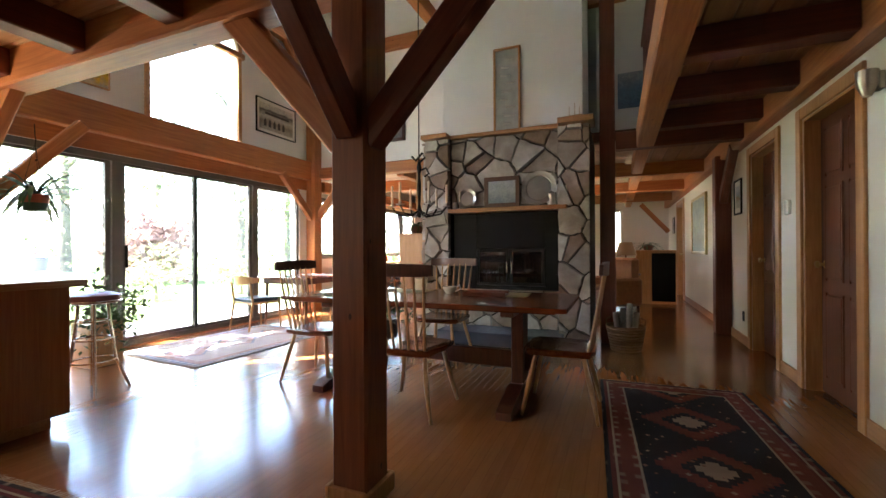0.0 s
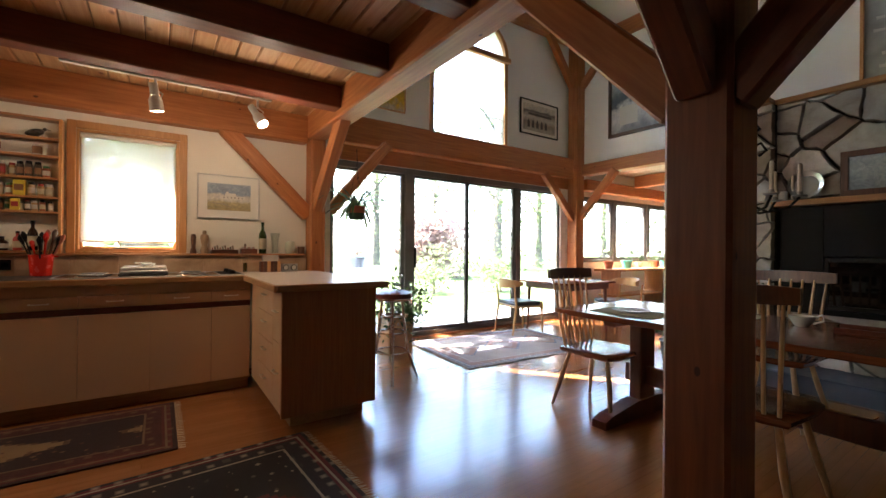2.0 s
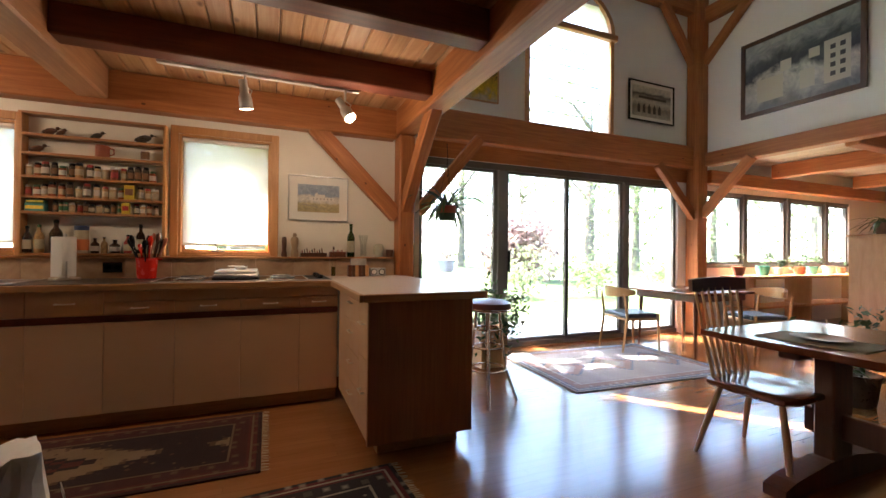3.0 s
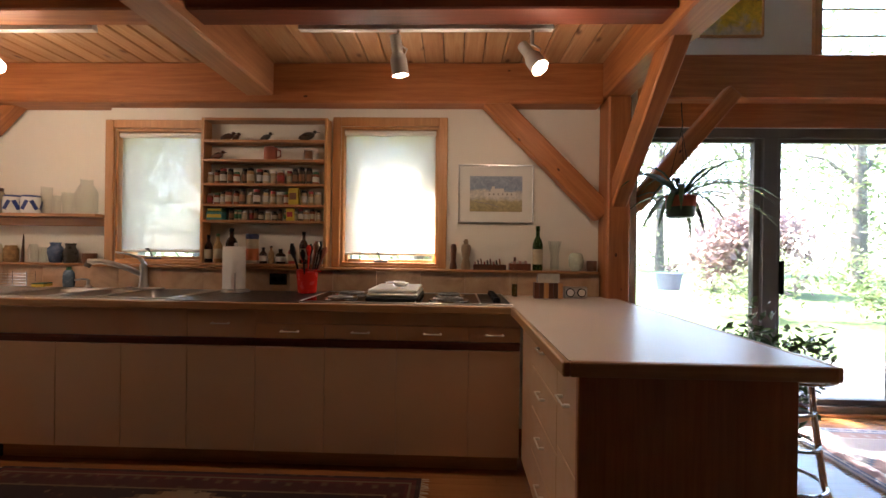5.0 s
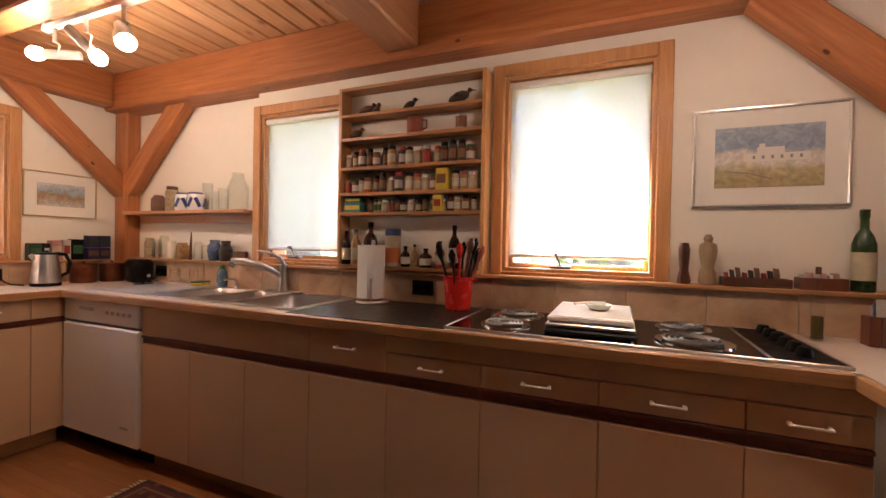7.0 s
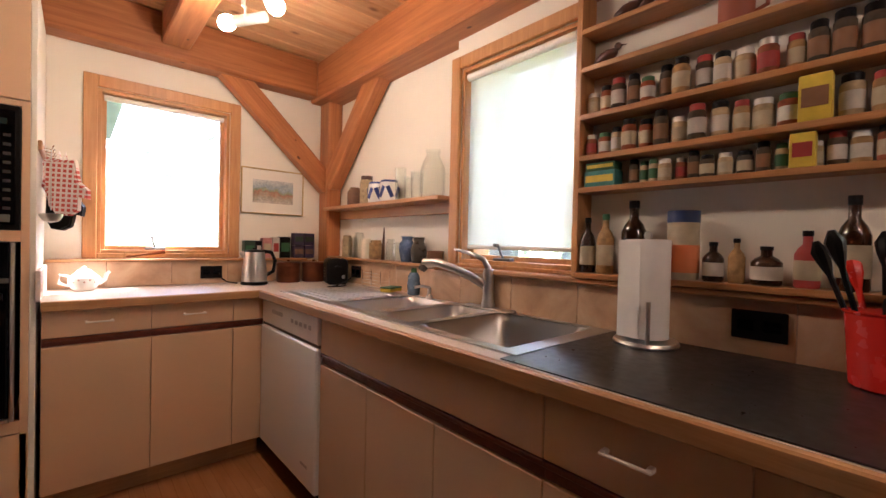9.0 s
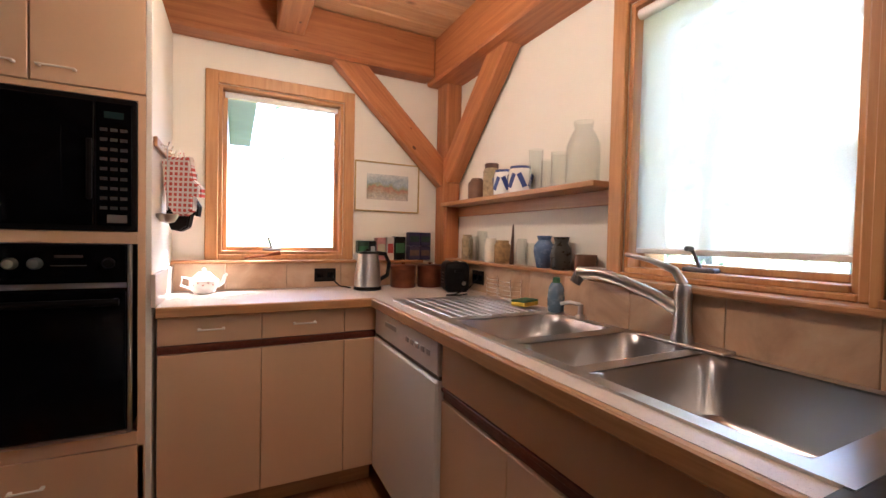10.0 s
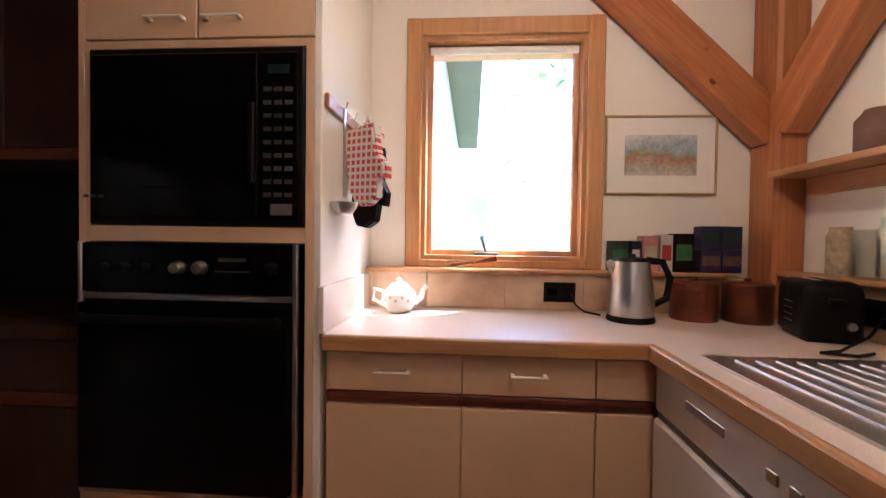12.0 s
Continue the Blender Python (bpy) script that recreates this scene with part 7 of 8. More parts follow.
def plate(name, label, x, r, mat, rimw=0.3):
    e = thing(name, label, "plate", (x, FY - 0.09, MZ + r + 0.002))
    pr = [(0, 0.0), (r * (1 - rimw), 0.0), (r * (1 - rimw) + 0.01, 0.012), (r * 0.96, 0.018), (r, 0.022), (r * 0.97, 0.014), (r * (1 - rimw), -0.006), (0, -0.006)]
    part("dish", Mesh().lathe(pr, (0, 0, 0), 30), mat, e, "", True, pose(0, 0, 0, 80))
    return e


plate("pewter_plate", "round pewter plate with a scalloped rim", -0.58, 0.205, PEWTER)
plate("pewter_plate", "small bronze-centred pewter plate", -1.47, 0.125, PEWTER)
art_sea = art_material("grey_seascape", [(0.0, (0.20, 0.24, 0.27)), (0.35, (0.30, 0.34, 0.37)), (0.5, (0.42, 0.45, 0.46)), (1.0, (0.46, 0.50, 0.54))], 2.0, 0.3, 0.3)
picture("small_painting", "small grey seascape in a wide pewter frame", (-1.03, FY - 0.05, MZ + 0.19), 180, 0.44, 0.37, WALNUT, art_sea, 0.0, 0.05, 0.03)
vessel("pewter_jug", "lidded pewter tankard on the mantel", "jug", [(0.05, 0), (0.055, 0.01), (0.05, 0.06), (0.044, 0.11), (0.05, 0.13), (0.03, 0.155), (0.01, 0.165), (0.012, 0.18), (0, 0.185)], PEWTER, (-0.43, FY - 0.09, MZ), None, None, 20, None, None, ([(0.046, 0, 0.11), (0.085, 0, 0.1), (0.085, 0, 0.04), (0.052, 0, 0.03)], 0.006, PEWTER))
vessel("mug", "white mug on the mantel's end", "mug", [(0.03, 0), (0.034, 0.004), (0.034, 0.09), (0.031, 0.09), (0.03, 0.01), (0, 0.008)], WHITECER, (-1.64, FY - 0.06, MZ))
for x in (-0.27, -1.56):
    e = thing("candlestick", "tall ivory candle in a low pewter holder", "candle", (x, FY - 0.1, MZ))
    part("holder", Mesh().lathe([(0.04, 0), (0.042, 0.006), (0.014, 0.012), (0.014, 0.03), (0, 0.03)], (0, 0, 0), 18), PEWTER, e, smooth=True)
    part("candle", Mesh().lathe([(0.011, 0.028), (0.010, 0.22), (0.003, 0.226), (0, 0.226)], (0, 0, 0), 12), CANDLE, e, smooth=True)
sh_ = thing("model_ship", "small pale model ship on the chimney cap", "model", (-0.2, FY - 0.03, 2.60))
part("hull", Mesh().add([(-0.1, 0, 0.04), (-0.06, -0.025, 0.035), (0.07, -0.025, 0.035), (0.11, 0, 0.05), (0.07, 0.025, 0.035), (-0.06, 0.025, 0.035), (-0.05, 0, 0), (0.06, 0, 0)],
     [(0, 1, 2, 3, 4, 5), (0, 1, 6), (1, 2, 7, 6), (2, 3, 7), (3, 4, 7), (4, 5, 6, 7), (5, 0, 6)]), ASH, sh_)
for x, h in ((-0.04, 0.15), (0.02, 0.18), (0.07, 0.13)):
    part("mast", Mesh().rod((x, 0, 0.03), (x, 0, h), 0.003, 0.002, 6).rod((x, -0.03, h * 0.7), (x, 0.03, h * 0.7), 0.002, None, 6), ASH, sh_)
panel = thing("relief_panel", "tall narrow grey relief panel in an oak frame", "picture", (-1.0, FY + 0.12, 3.1), 180)
part("frame", Mesh().box(-0.17, -0.145, 0.0, 0.04, -0.53, 0.53, 0.003).box(0.145, 0.17, 0.0, 0.04, -0.53, 0.53, 0.003).box(-0.145, 0.145, 0.0, 0.04, 0.505, 0.53, 0.003).box(-0.145, 0.145, 0.0, 0.04, -0.53, -0.505, 0.003), FIRTRIM, panel)
GREYCLAY = paint("grey_green_clay", (0.46, 0.47, 0.45), 0.8, 0.15, 8.0, 0.3)
part("ground_slab", Mesh().box(-0.145, 0.145, 0.0, 0.02, -0.505, 0.505, 0), GREYCLAY, panel)
random.seed(9)
for k in range(9):
    x, zz, w = random.uniform(-0.05, 0.05), -0.42 + 0.1 * k, random.uniform(0.05, 0.085)
    part("relief", Mesh().add([(x - w, 0.02, zz), (x + w, 0.02, zz + 0.02), (x + w * 0.9, 0.036, zz - 0.012), (x, 0.04, zz - 0.02), (x - w * 0.9, 0.034, zz - 0.014)], [(0, 1, 2, 3, 4), (0, 4, 3), (1, 2, 3)]), paint("pale_clay", (0.68, 0.67, 0.63), 0.8, 0.1, 9.0, 0.2) if k == 0 else bpy.data.materials["pale_clay"], panel)


# ---- dining set ----
tb = thing("dining_table", "long red cherry trestle table with a wedged stretcher", "table", (-1.165, 3.27, 0))
part("tabletop", Mesh().prism([(-1.135, -0.47), (-1.06, -0.485), (1.06, -0.485), (1.135, -0.47), (1.135, 0.47), (1.06, 0.485), (-1.06, 0.485), (-1.135, 0.47)], 0.705, 0.735), CHERRY_X, tb)
part("underboard", Mesh().box(-1.06, 1.06, -0.43, 0.43, 0.688, 0.704, 0.004), CHERRY_X, tb)
for s in (-1, 1):
    x = s * 0.74
    lg = part("trestle_leg", Mesh().box(x - 0.045, x + 0.045, -0.09, 0.09, 0.075, 0.65, 0.008), DOORWOOD, tb)
    part("foot", Mesh().add([(x - 0.05, y, z_) for y, z_ in ((-0.5, 0), (-0.5, 0.05), (-0.42, 0.075), (-0.12, 0.12), (0.12, 0.12), (0.42, 0.075), (0.5, 0.05), (0.5, 0))] + [(x + 0.05, y, z_) for y, z_ in ((-0.5, 0), (-0.5, 0.05), (-0.42, 0.075), (-0.12, 0.12), (0.12, 0.12), (0.42, 0.075), (0.5, 0.05), (0.5, 0))],
         [tuple(range(8)), tuple(range(15, 7, -1))] + [(i, (i + 1) % 8, 8 + (i + 1) % 8, 8 + i) for i in range(8)]), DOORWOOD, tb)
    part("bearer", Mesh().box(x - 0.045, x + 0.045, -0.40, 0.40, 0.65, 0.6885, 0.008), DOORWOOD, tb)
    part("wedge", Mesh().box(x + s * 0.05, x + s * 0.085, -0.02, 0.02, 0.20, 0.36, 0.004), DOORWOOD, tb)
part("stretcher", Mesh().box(-0.86, 0.86, -0.022, 0.022, 0.21, 0.34, 0.006), DOORWOOD, tb)


def spindle_chair(at, rz, label):
    e = thing("dining_chair", label, "chair", at, rz, "chairs round the dining table")
    seat = [(-0.21, -0.2), (-0.12, -0.225), (0.12, -0.225), (0.21, -0.2), (0.235, 0.05), (0.225, 0.2), (0.15, 0.235), (-0.15, 0.235), (-0.225, 0.2), (-0.235, 0.05)]
    s = Mesh()
    n = len(seat)
    vs = [(x * f, y * f, z_) for f, z_ in ((0.94, 0.405), (1.0, 0.42), (1.0, 0.438), (0.95, 0.445), (0.5, 0.432)) for x, y in seat]
    fs = [(k * n + i, k * n + (i + 1) % n, (k + 1) * n + (i + 1) % n, (k + 1) * n + i) for k in range(4) for i in range(n)] + [tuple(range(n - 1, -1, -1)), tuple(range(4 * n, 5 * n))]
    part("seat", s.add(vs, fs), CHERRY_X, e, "reddish saddle seat", True)
    for sx in (-1, 1):
        for sy, y1 in ((-1, -0.245), (1, 0.235)):
            part("leg", Mesh().pipe([(sx * 0.15, sy * 0.15, 0.41), (sx * 0.185, (sy * 0.15 + y1) / 2, 0.22), (sx * 0.235, y1, 0.0)], [0.014, 0.018, 0.011], 9), ASH, e, "", True)
    for k in range(7):
        u = (k - 3) / 3
        part("spindle", Mesh().pipe([(u * 0.165, -0.195 + 0.012 * abs(u), 0.435), (u * 0.185, -0.245 + 0.01 * abs(u), 0.70), (u * 0.205, -0.29 + 0.012 * abs(u), 0.955)], [0.009, 0.010, 0.007], 7), ASH, e, "", True)
    cr = Mesh()
    m8 = 8
    vs = []
    for k in range(m8 + 1):
        u = -1 + 2 * k / m8
        x, y = u * 0.26, -0.295 + 0.03 * u * u
        h = 0.042 - 0.008 * abs(u) ** 3
        vs += [(x, y - 0.012, 0.975 - h), (x, y + 0.012, 0.975 - h), (x, y + 0.008, 0.975 + h), (x, y - 0.016, 0.975 + h)]
    fs = [(4 * k + i, 4 * k + (i + 1) % 4, 4 * k + 4 + (i + 1) % 4, 4 * k + 4 + i) for k in range(m8) for i in range(4)] + [(3, 2, 1, 0), tuple(4 * m8 + i for i in range(4))]
    part("crest_rail", cr.add(vs, fs), WALNUT, e, "dark walnut crest rail", True)
    return e


spindle_chair((-1.07, 2.79, 0), 0, "spindle-back dining chair on the near side of the table")
spindle_chair((-0.10, 3.14, 0), 90, "spindle-back dining chair at the table's hall end")
spindle_chair((-2.13, 3.10, 0), -88, "spindle-back dining chair at the table's garden end")
spindle_chair((-1.36, 4.02, 0), 178, "spindle-back dining chair on the chimney side")

STRAW = paint("straw_placemat", (0.42, 0.36, 0.22), 0.9, 0.12, 60.0, 0.3)
for x, y in ((-1.86, 3.05), (-0.62, 3.5), (-1.5, 3.5)):
    e = thing("placemat", "woven straw placemat on the dining table", "placemat", (x, y, 0.7355), 3)
    part("mat", Mesh().box(-0.22, 0.22, -0.15, 0.15, 0, 0.004, 0.001), STRAW, e)
vessel("table_plate", "shallow grey plate on a placemat", "plate", [(0.06, 0), (0.07, 0.004), (0.12, 0.016), (0.115, 0.018), (0.06, 0.007), (0, 0.006)], PEWTER, (-1.86, 3.05, 0.7405))
vessel("gravy_boat", "small white sauce boat on the table", "sauce boat", [(0.03, 0), (0.035, 0.005), (0.06, 0.045), (0.062, 0.06), (0.056, 0.06), (0.03, 0.012), (0, 0.01)], WHITECER, (-1.05, 3.42, 0.736), None, None, 20, None, None, ([(0.055, 0, 0.05), (0.09, 0, 0.075), (0.095, 0, 0.04), (0.05, 0, 0.02)], 0.006, WHITECER))
ty = thing("wooden_tray", "shallow dark wooden tray on the table", "tray", (-0.72, 3.38, 0.7358), 5)
part("base", Mesh().box(-0.17, 0.17, -0.1, 0.1, 0, 0.012, 0.003), DOORWOOD, ty)
part("lip", Mesh().box(-0.17, 0.17, -0.1, -0.088, 0.012, 0.035, 0.003).box(-0.17, 0.17, 0.088, 0.1, 0.012, 0.035, 0.003), DOORWOOD, ty)


def leaves(n, seed, spread, up, L, w, droop=0.5, stems=True):
    """Arching strap leaves from one root."""
    r = random.Random(seed)
    ms = Mesh()
    for k in range(n):
        a = r.uniform(0, 6.283)
        l = L * r.uniform(0.6, 1.15)
        out, rise = spread * r.uniform(0.4, 1.2), up * r.uniform(0.3, 1.1)
        ca, sa = math.cos(a), math.sin(a)
        pts = []
        for i in range(6):
            t = i / 5
            pts.append(Vector((ca * out * t * l, sa * out * t * l, (rise * t - droop * t * t * 1.6) * l)))
        vs = []
        for i, p in enumerate(pts):
            ww = w * (0.5 + 1.6 * i / 5) * (1 - (i / 5) ** 3) * 0.7 + 0.001
            vs += [p + Vector((-sa, ca, 0)) * ww, p + Vector((0, 0, -ww * 0.35)), p - Vector((-sa, ca, 0)) * ww]
        fs = [(3 * i + j, 3 * i + j + 1, 3 * i + j + 4, 3 * i + j + 3) for i in range(5) for j in range(2)]
        ms.add(vs, fs)
    return ms


def bush(n, seed, rx, ry, rz, size, hang=0.0):
    """A cloud of small leaves with gaps."""
    r = random.Random(seed)
    ms = Mesh()
    cl = [(r.gauss(0, 0.5) * rx, r.gauss(0, 0.5) * ry, r.gauss(0, 0.45) * rz) for _ in range(max(3, n // 40))]
    for k in range(n):
        c = r.choice(cl)
        p = Vector(c) + Vector((r.gauss(0, 0.22) * rx, r.gauss(0, 0.22) * ry, r.gauss(0, 0.22) * rz - hang * r.random() ** 2))
        m = Matrix.LocRotScale(p, Euler((r.uniform(-1, 1), r.uniform(-1, 1), r.uniform(0, 6.28))), None)
        s = size * r.uniform(0.6, 1.4)
        ms.add([(-s, 0, 0), (0, -s * 0.45, 0.1 * s), (s, 0, 0), (0, s * 0.45, 0.1 * s)], [(0, 1, 2, 3)], m)
    return ms


# hanging plant
hp = thing("hanging_plant", "strap-leaved plant in a red and green hanging pot", "plant", (-4.54, 2.18, 1.47))
part("pot", Mesh().lathe([(0.075, 0), (0.08, 0.004), (0.09, 0.075), (0, 0.07)], (0, 0, 0), 22), paint("dark_green_pot", (0.03, 0.06, 0.035), 0.5), hp, "", True)
part("pot_rim", Mesh().lathe([(0.0905, 0.072), (0.095, 0.14), (0.1, 0.145), (0.092, 0.147), (0.085, 0.13), (0, 0.12)], (0, 0, 0), 22), TERRACOTTA, hp, "red upper half of the pot", True)
part("leaves", leaves(42, 21, 0.9, 1.05, 0.62, 0.021, 0.5), LEAF, hp, "", True, pose(0, 0, 0.13))["kind"] = "stuff"
for a in (0.3, 2.4, 4.5):
    part("cord", Mesh().rod((0.095 * math.cos(a), 0.095 * math.sin(a), 0.14), (0, 0, 0.60), 0.002, None, 5), IRON, hp)
part("hook", Mesh().pipe([(0, 0, 0.60), (0.012, 0, 0.64), (0, 0, 0.68), (-0.01, 0.0, 0.78)], 0.004, 6), IRON, hp)
op = thing("outdoor_flower_pot", "pale blue flower pot with red blooms hung outside the glass", "plant", (-5.48, 2.58, 0.90))
part("pot", Mesh().lathe([(0.08, 0), (0.09, 0.005), (0.11, 0.14), (0.12, 0.145), (0.11, 0.15), (0, 0.13)], (0, 0, 0), 20), paint("pale_blue_pot", (0.35, 0.42, 0.55), 0.5), op, "", True)
part("flowers", bush(60, 4, 0.1, 0.1, 0.06, 0.02), LEAFP, op, "", False, pose(0, 0, 0.2))["kind"] = "stuff"
part("wire", Mesh().rod((0, 0, 0.14), (0, 0, 1.6), 0.003, None, 5).rod((0, 0, 1.6), (0.34, 0, 1.62), 0.006, None, 6), IRON, op)

# bar stool
bs = thing("bar_stool", "swivel bar stool with a red-brown padded seat and chrome legs", "stool", (-3.56, 2.12, 0), 20)
part("seat", Mesh().lathe([(0.15, 0.70), (0.178, 0.71), (0.182, 0.735), (0.175, 0.765), (0.12, 0.785), (0, 0.79)], (0, 0, 0), 28), REDVINYL, bs, "red-brown padded seat", True)
part("seat_band", Mesh().lathe([(0.179, 0.712), (0.184, 0.72), (0.179, 0.728)], (0, 0, 0), 28), CHROME, bs, "", True)
for k in range(4):
    a = radians(45 + 90 * k)
    part("leg", Mesh().pipe([(0.09 * math.cos(a), 0.09 * math.sin(a), 0.70), (0.10 * math.cos(a), 0.10 * math.sin(a), 0.56), (0.14 * math.cos(a), 0.14 * math.sin(a), 0.25), (0.23 * math.cos(a), 0.23 * math.sin(a), 0.0)], 0.013, 9), CHROME, bs, "", True)
for z_, r_ in ((0.56, 0.10), (0.42, 0.12), (0.25, 0.145)):
    part("ring", Mesh().pipe([(r_ * math.cos(k * math.pi / 14), r_ * math.sin(k * math.pi / 14), z_) for k in range(29)], 0.008, 6), CHROME, bs, "", True)

# planter behind the stool
pl = thing("ivy_planter", "trailing ivy in a wooden planter by the glass", "plant", (-4.46, 2.62, 0))
part("planter", Mesh().box(-0.15, 0.15, -0.15, 0.15, 0, 0.42, 0.01), ASH, pl)
part("foliage", bush(900, 8, 0.28, 0.28, 0.20, 0.034, 0.35), LEAF, pl, "", False, pose(0, 0, 0.62))["kind"] = "stuff"
fp2 = thing("floor_plant", "leafy green plant in a dark pot by the chimney", "plant", (-2.42, 4.75, 0))
part("pot", Mesh().lathe([(0.10, 0), (0.11, 0.01), (0.14, 0.24), (0.15, 0.25), (0.13, 0.25), (0, 0.22)], (0, 0, 0), 20), DARKGLAZE, fp2, "", True)
part("foliage", bush(420, 18, 0.28, 0.28, 0.22, 0.035, 0.1), LEAF, fp2, "", False, pose(0, 0, 0.42))["kind"] = "stuff"

# small table by the glass
s2 = thing("breakfast_table", "small light wooden table with papers by the window", "table", (-4.22, 5.28, 0))
part("tabletop", Mesh().box(-0.46, 0.46, -0.5, 0.5, 0.70, 0.725, 0.006), CHERRY_X, s2)
part("apron", Mesh().box(-0.38, 0.38, -0.42, -0.40, 0.62, 0.70, 0.002).box(-0.38, 0.38, 0.40, 0.42, 0.62, 0.70, 0.002).box(-0.40, -0.38, -0.42, 0.42, 0.62, 0.70, 0.002).box(0.38, 0.40, -0.42, 0.42, 0.62, 0.70, 0.002), DOORWOOD, s2)
for sx in (-1, 1):
    for sy in (-1, 1):
        part("leg", Mesh().rod((sx * 0.36, sy * 0.38, 0.70), (sx * 0.38, sy * 0.40, 0), 0.026, 0.014, 10), DOORWOOD, s2, "", True)
for k, (x, y) in enumerate(((-4.35, 5.1), (-4.1, 5.45), (-4.3, 5.5))):
    e = thing("paper_sheet", "loose sheet of white paper on the small table", "paper", (x, y, 0.7258), 15 * k)
    part("sheet", Mesh().box(-0.1, 0.1, -0.14, 0.14, 0, 0.003, 0), PAPER, e)


def arm_chair(at, rz, label):
    e = thing("teak_chair", label, "chair", at, rz, "teak chairs at the small table")
    part("seat", Mesh().box(-0.23, 0.23, -0.21, 0.23, 0.40, 0.45, 0.02), LEATHER, e, "dark blue-black leather seat")
    part("seat_frame", Mesh().box(-0.235, 0.235, -0.215, 0.235, 0.37, 0.40, 0.004), ASH, e)
    for sx in (-1, 1):
        part("front_leg", Mesh().rod((sx * 0.235, 0.2, 0.45), (sx * 0.245, 0.22, 0), 0.018, 0.012, 9), ASH, e, "", True)
        part("back_leg", Mesh().pipe([(sx * 0.235, -0.24, 0.68), (sx * 0.235, -0.2, 0.4), (sx * 0.24, -0.26, 0)], [0.012, 0.018, 0.012], 9), ASH, e, "", True)
    pts = [(0.25 * math.sin(a), -0.04 - 0.23 * math.cos(a), 0.0) for a in [radians(-75 + 15 * k) for k in range(11)]]
    b = Mesh()
    vs = []
    for k, q in enumerate(pts):
        h = 0.025 + 0.04 * math.sin(math.pi * k / 10)
        vs += [(q[0], q[1], 0.70 - h), (q[0] * 1.06, q[1] * 1.06 - 0.004, 0.70 - h), (q[0] * 1.08, q[1] * 1.08 - 0.004, 0.70 + h), (q[0] * 1.0, q[1] * 1.0, 0.70 + h)]
    fs = [(4 * k + i, 4 * k + (i + 1) % 4, 4 * k + 4 + (i + 1) % 4, 4 * k + 4 + i) for k in range(10) for i in range(4)] + [(3, 2, 1, 0), (40, 41, 42, 43)]
    part("backrest", b.add(vs, fs), ASH, e, "curved pale teak backrest", True)
    return e


arm_chair((-4.50, 4.62, 0), -12, "pale teak armless chair with a dark leather seat by the glass")
arm_chair((-3.85, 5.95, 0), 160, "pale teak chair with a dark seat beyond the small table")

# garden room
SUNWOOD = wood("pale_plywood", (0.44, 0.25, 0.13), (0.58, 0.36, 0.20), (6, 6, 1.0), 0.5, tone=0.1)
bn = thing("plant_bench", "long plank bench for pots under the garden room windows", "bench", (-4.66, 8.4, 0))
part("plank", Mesh().box(-0.2, 0.2, -1.6, 1.9, 0.80, 0.84, 0.005), FIRTRIM_Y, bn)
part("lower_plank", Mesh().box(-0.18, 0.18, -1.5, 1.8, 0.36, 0.39, 0.005), FIRTRIM_Y, bn)
for y in (-1.4, 0.0, 1.7):
    part("end_board", Mesh().box(-0.18, 0.18, y - 0.02, y + 0.02, 0, 0.80, 0.003), SUNWOOD, bn)
random.seed(14)
for k in range(7):
    y = 7.0 + 0.46 * k
    e = thing("potted_plant", "small green houseplant in a glazed pot on the bench", "plant", (-4.66 + random.uniform(-0.06, 0.06), y, 0.841), 0, "plants on the bench")
    r_ = random.uniform(0.06, 0.1)
    part("pot", Mesh().lathe([(r_ * 0.7, 0), (r_, r_ * 1.4), (r_ * 1.06, r_ * 1.5), (r_ * 0.9, r_ * 1.5), (0, r_ * 1.3)], (0, 0, 0), 16), (TERRACOTTA, paint("turquoise_pot", (0.05, 0.30, 0.27), 0.3), WHITECER)[k % 3], e, "", True)
    part("foliage", bush(110, 30 + k, r_ * 1.5, r_ * 1.5, r_ * 1.4, 0.022), LEAF, e, "", False, pose(0, 0, r_ * 2.6))["kind"] = "stuff"
pb = thing("plywood_cabinet", "tall plain plywood cabinet seen from its back", "cabinet", (-2.72, 6.80, 0))
part("body", Mesh().box(-0.55, 0.6, -0.18, 0.2, 0, 1.37, 0.004), SUNWOOD, pb)
part("top_board", Mesh().box(-0.57, 0.6, -0.2, 0.22, 1.37, 1.395, 0.004), SUNWOOD, pb)
wc = thing("hanging_cabinet", "small plywood cabinet hung under the ceiling beam", "cabinet", (-2.62, 6.78, 1.82))
part("body", Mesh().box(-0.32, 0.5, -0.16, 0.16, 0, 0.70, 0.004), SUNWOOD, wc)
timber("room_post", (-2.60, 6.56, 0), (-2.60, 6.56, 2.45), 0.08, 0.08, None, "slim fir post beside the plywood cabinet", "post")
e = thing("trailing_plant", "arching green plant in a brown pot on the cabinet", "plant", (-3.02, 6.80, 1.396))
part("pot", Mesh().lathe([(0.08, 0), (0.11, 0.08), (0.1, 0.13), (0.085, 0.13), (0, 0.11)], (0, 0, 0), 18), BROWNCLAY, e, "", True)
part("leaves", leaves(40, 41, 0.9, 0.9, 0.36, 0.014, 0.5), LEAF, e, "", True, pose(0, 0, 0.11))["kind"] = "stuff"
vessel("flower_pot", "brown clay pot on the plywood cabinet", "pot", [(0.06, 0), (0.08, 0.12), (0.085, 0.13), (0.07, 0.13), (0, 0.11)], TERRACOTTA, (-2.78, 6.78, 1.396))
e = thing("table_plant", "small flowering plant in a cream pot on the table", "plant", (-1.42, 3.62, 0.7358))
part("pot", Mesh().lathe([(0.05, 0), (0.065, 0.1), (0.07, 0.11), (0.06, 0.11), (0, 0.09)], (0, 0, 0), 18), CANDLE, e, "", True)
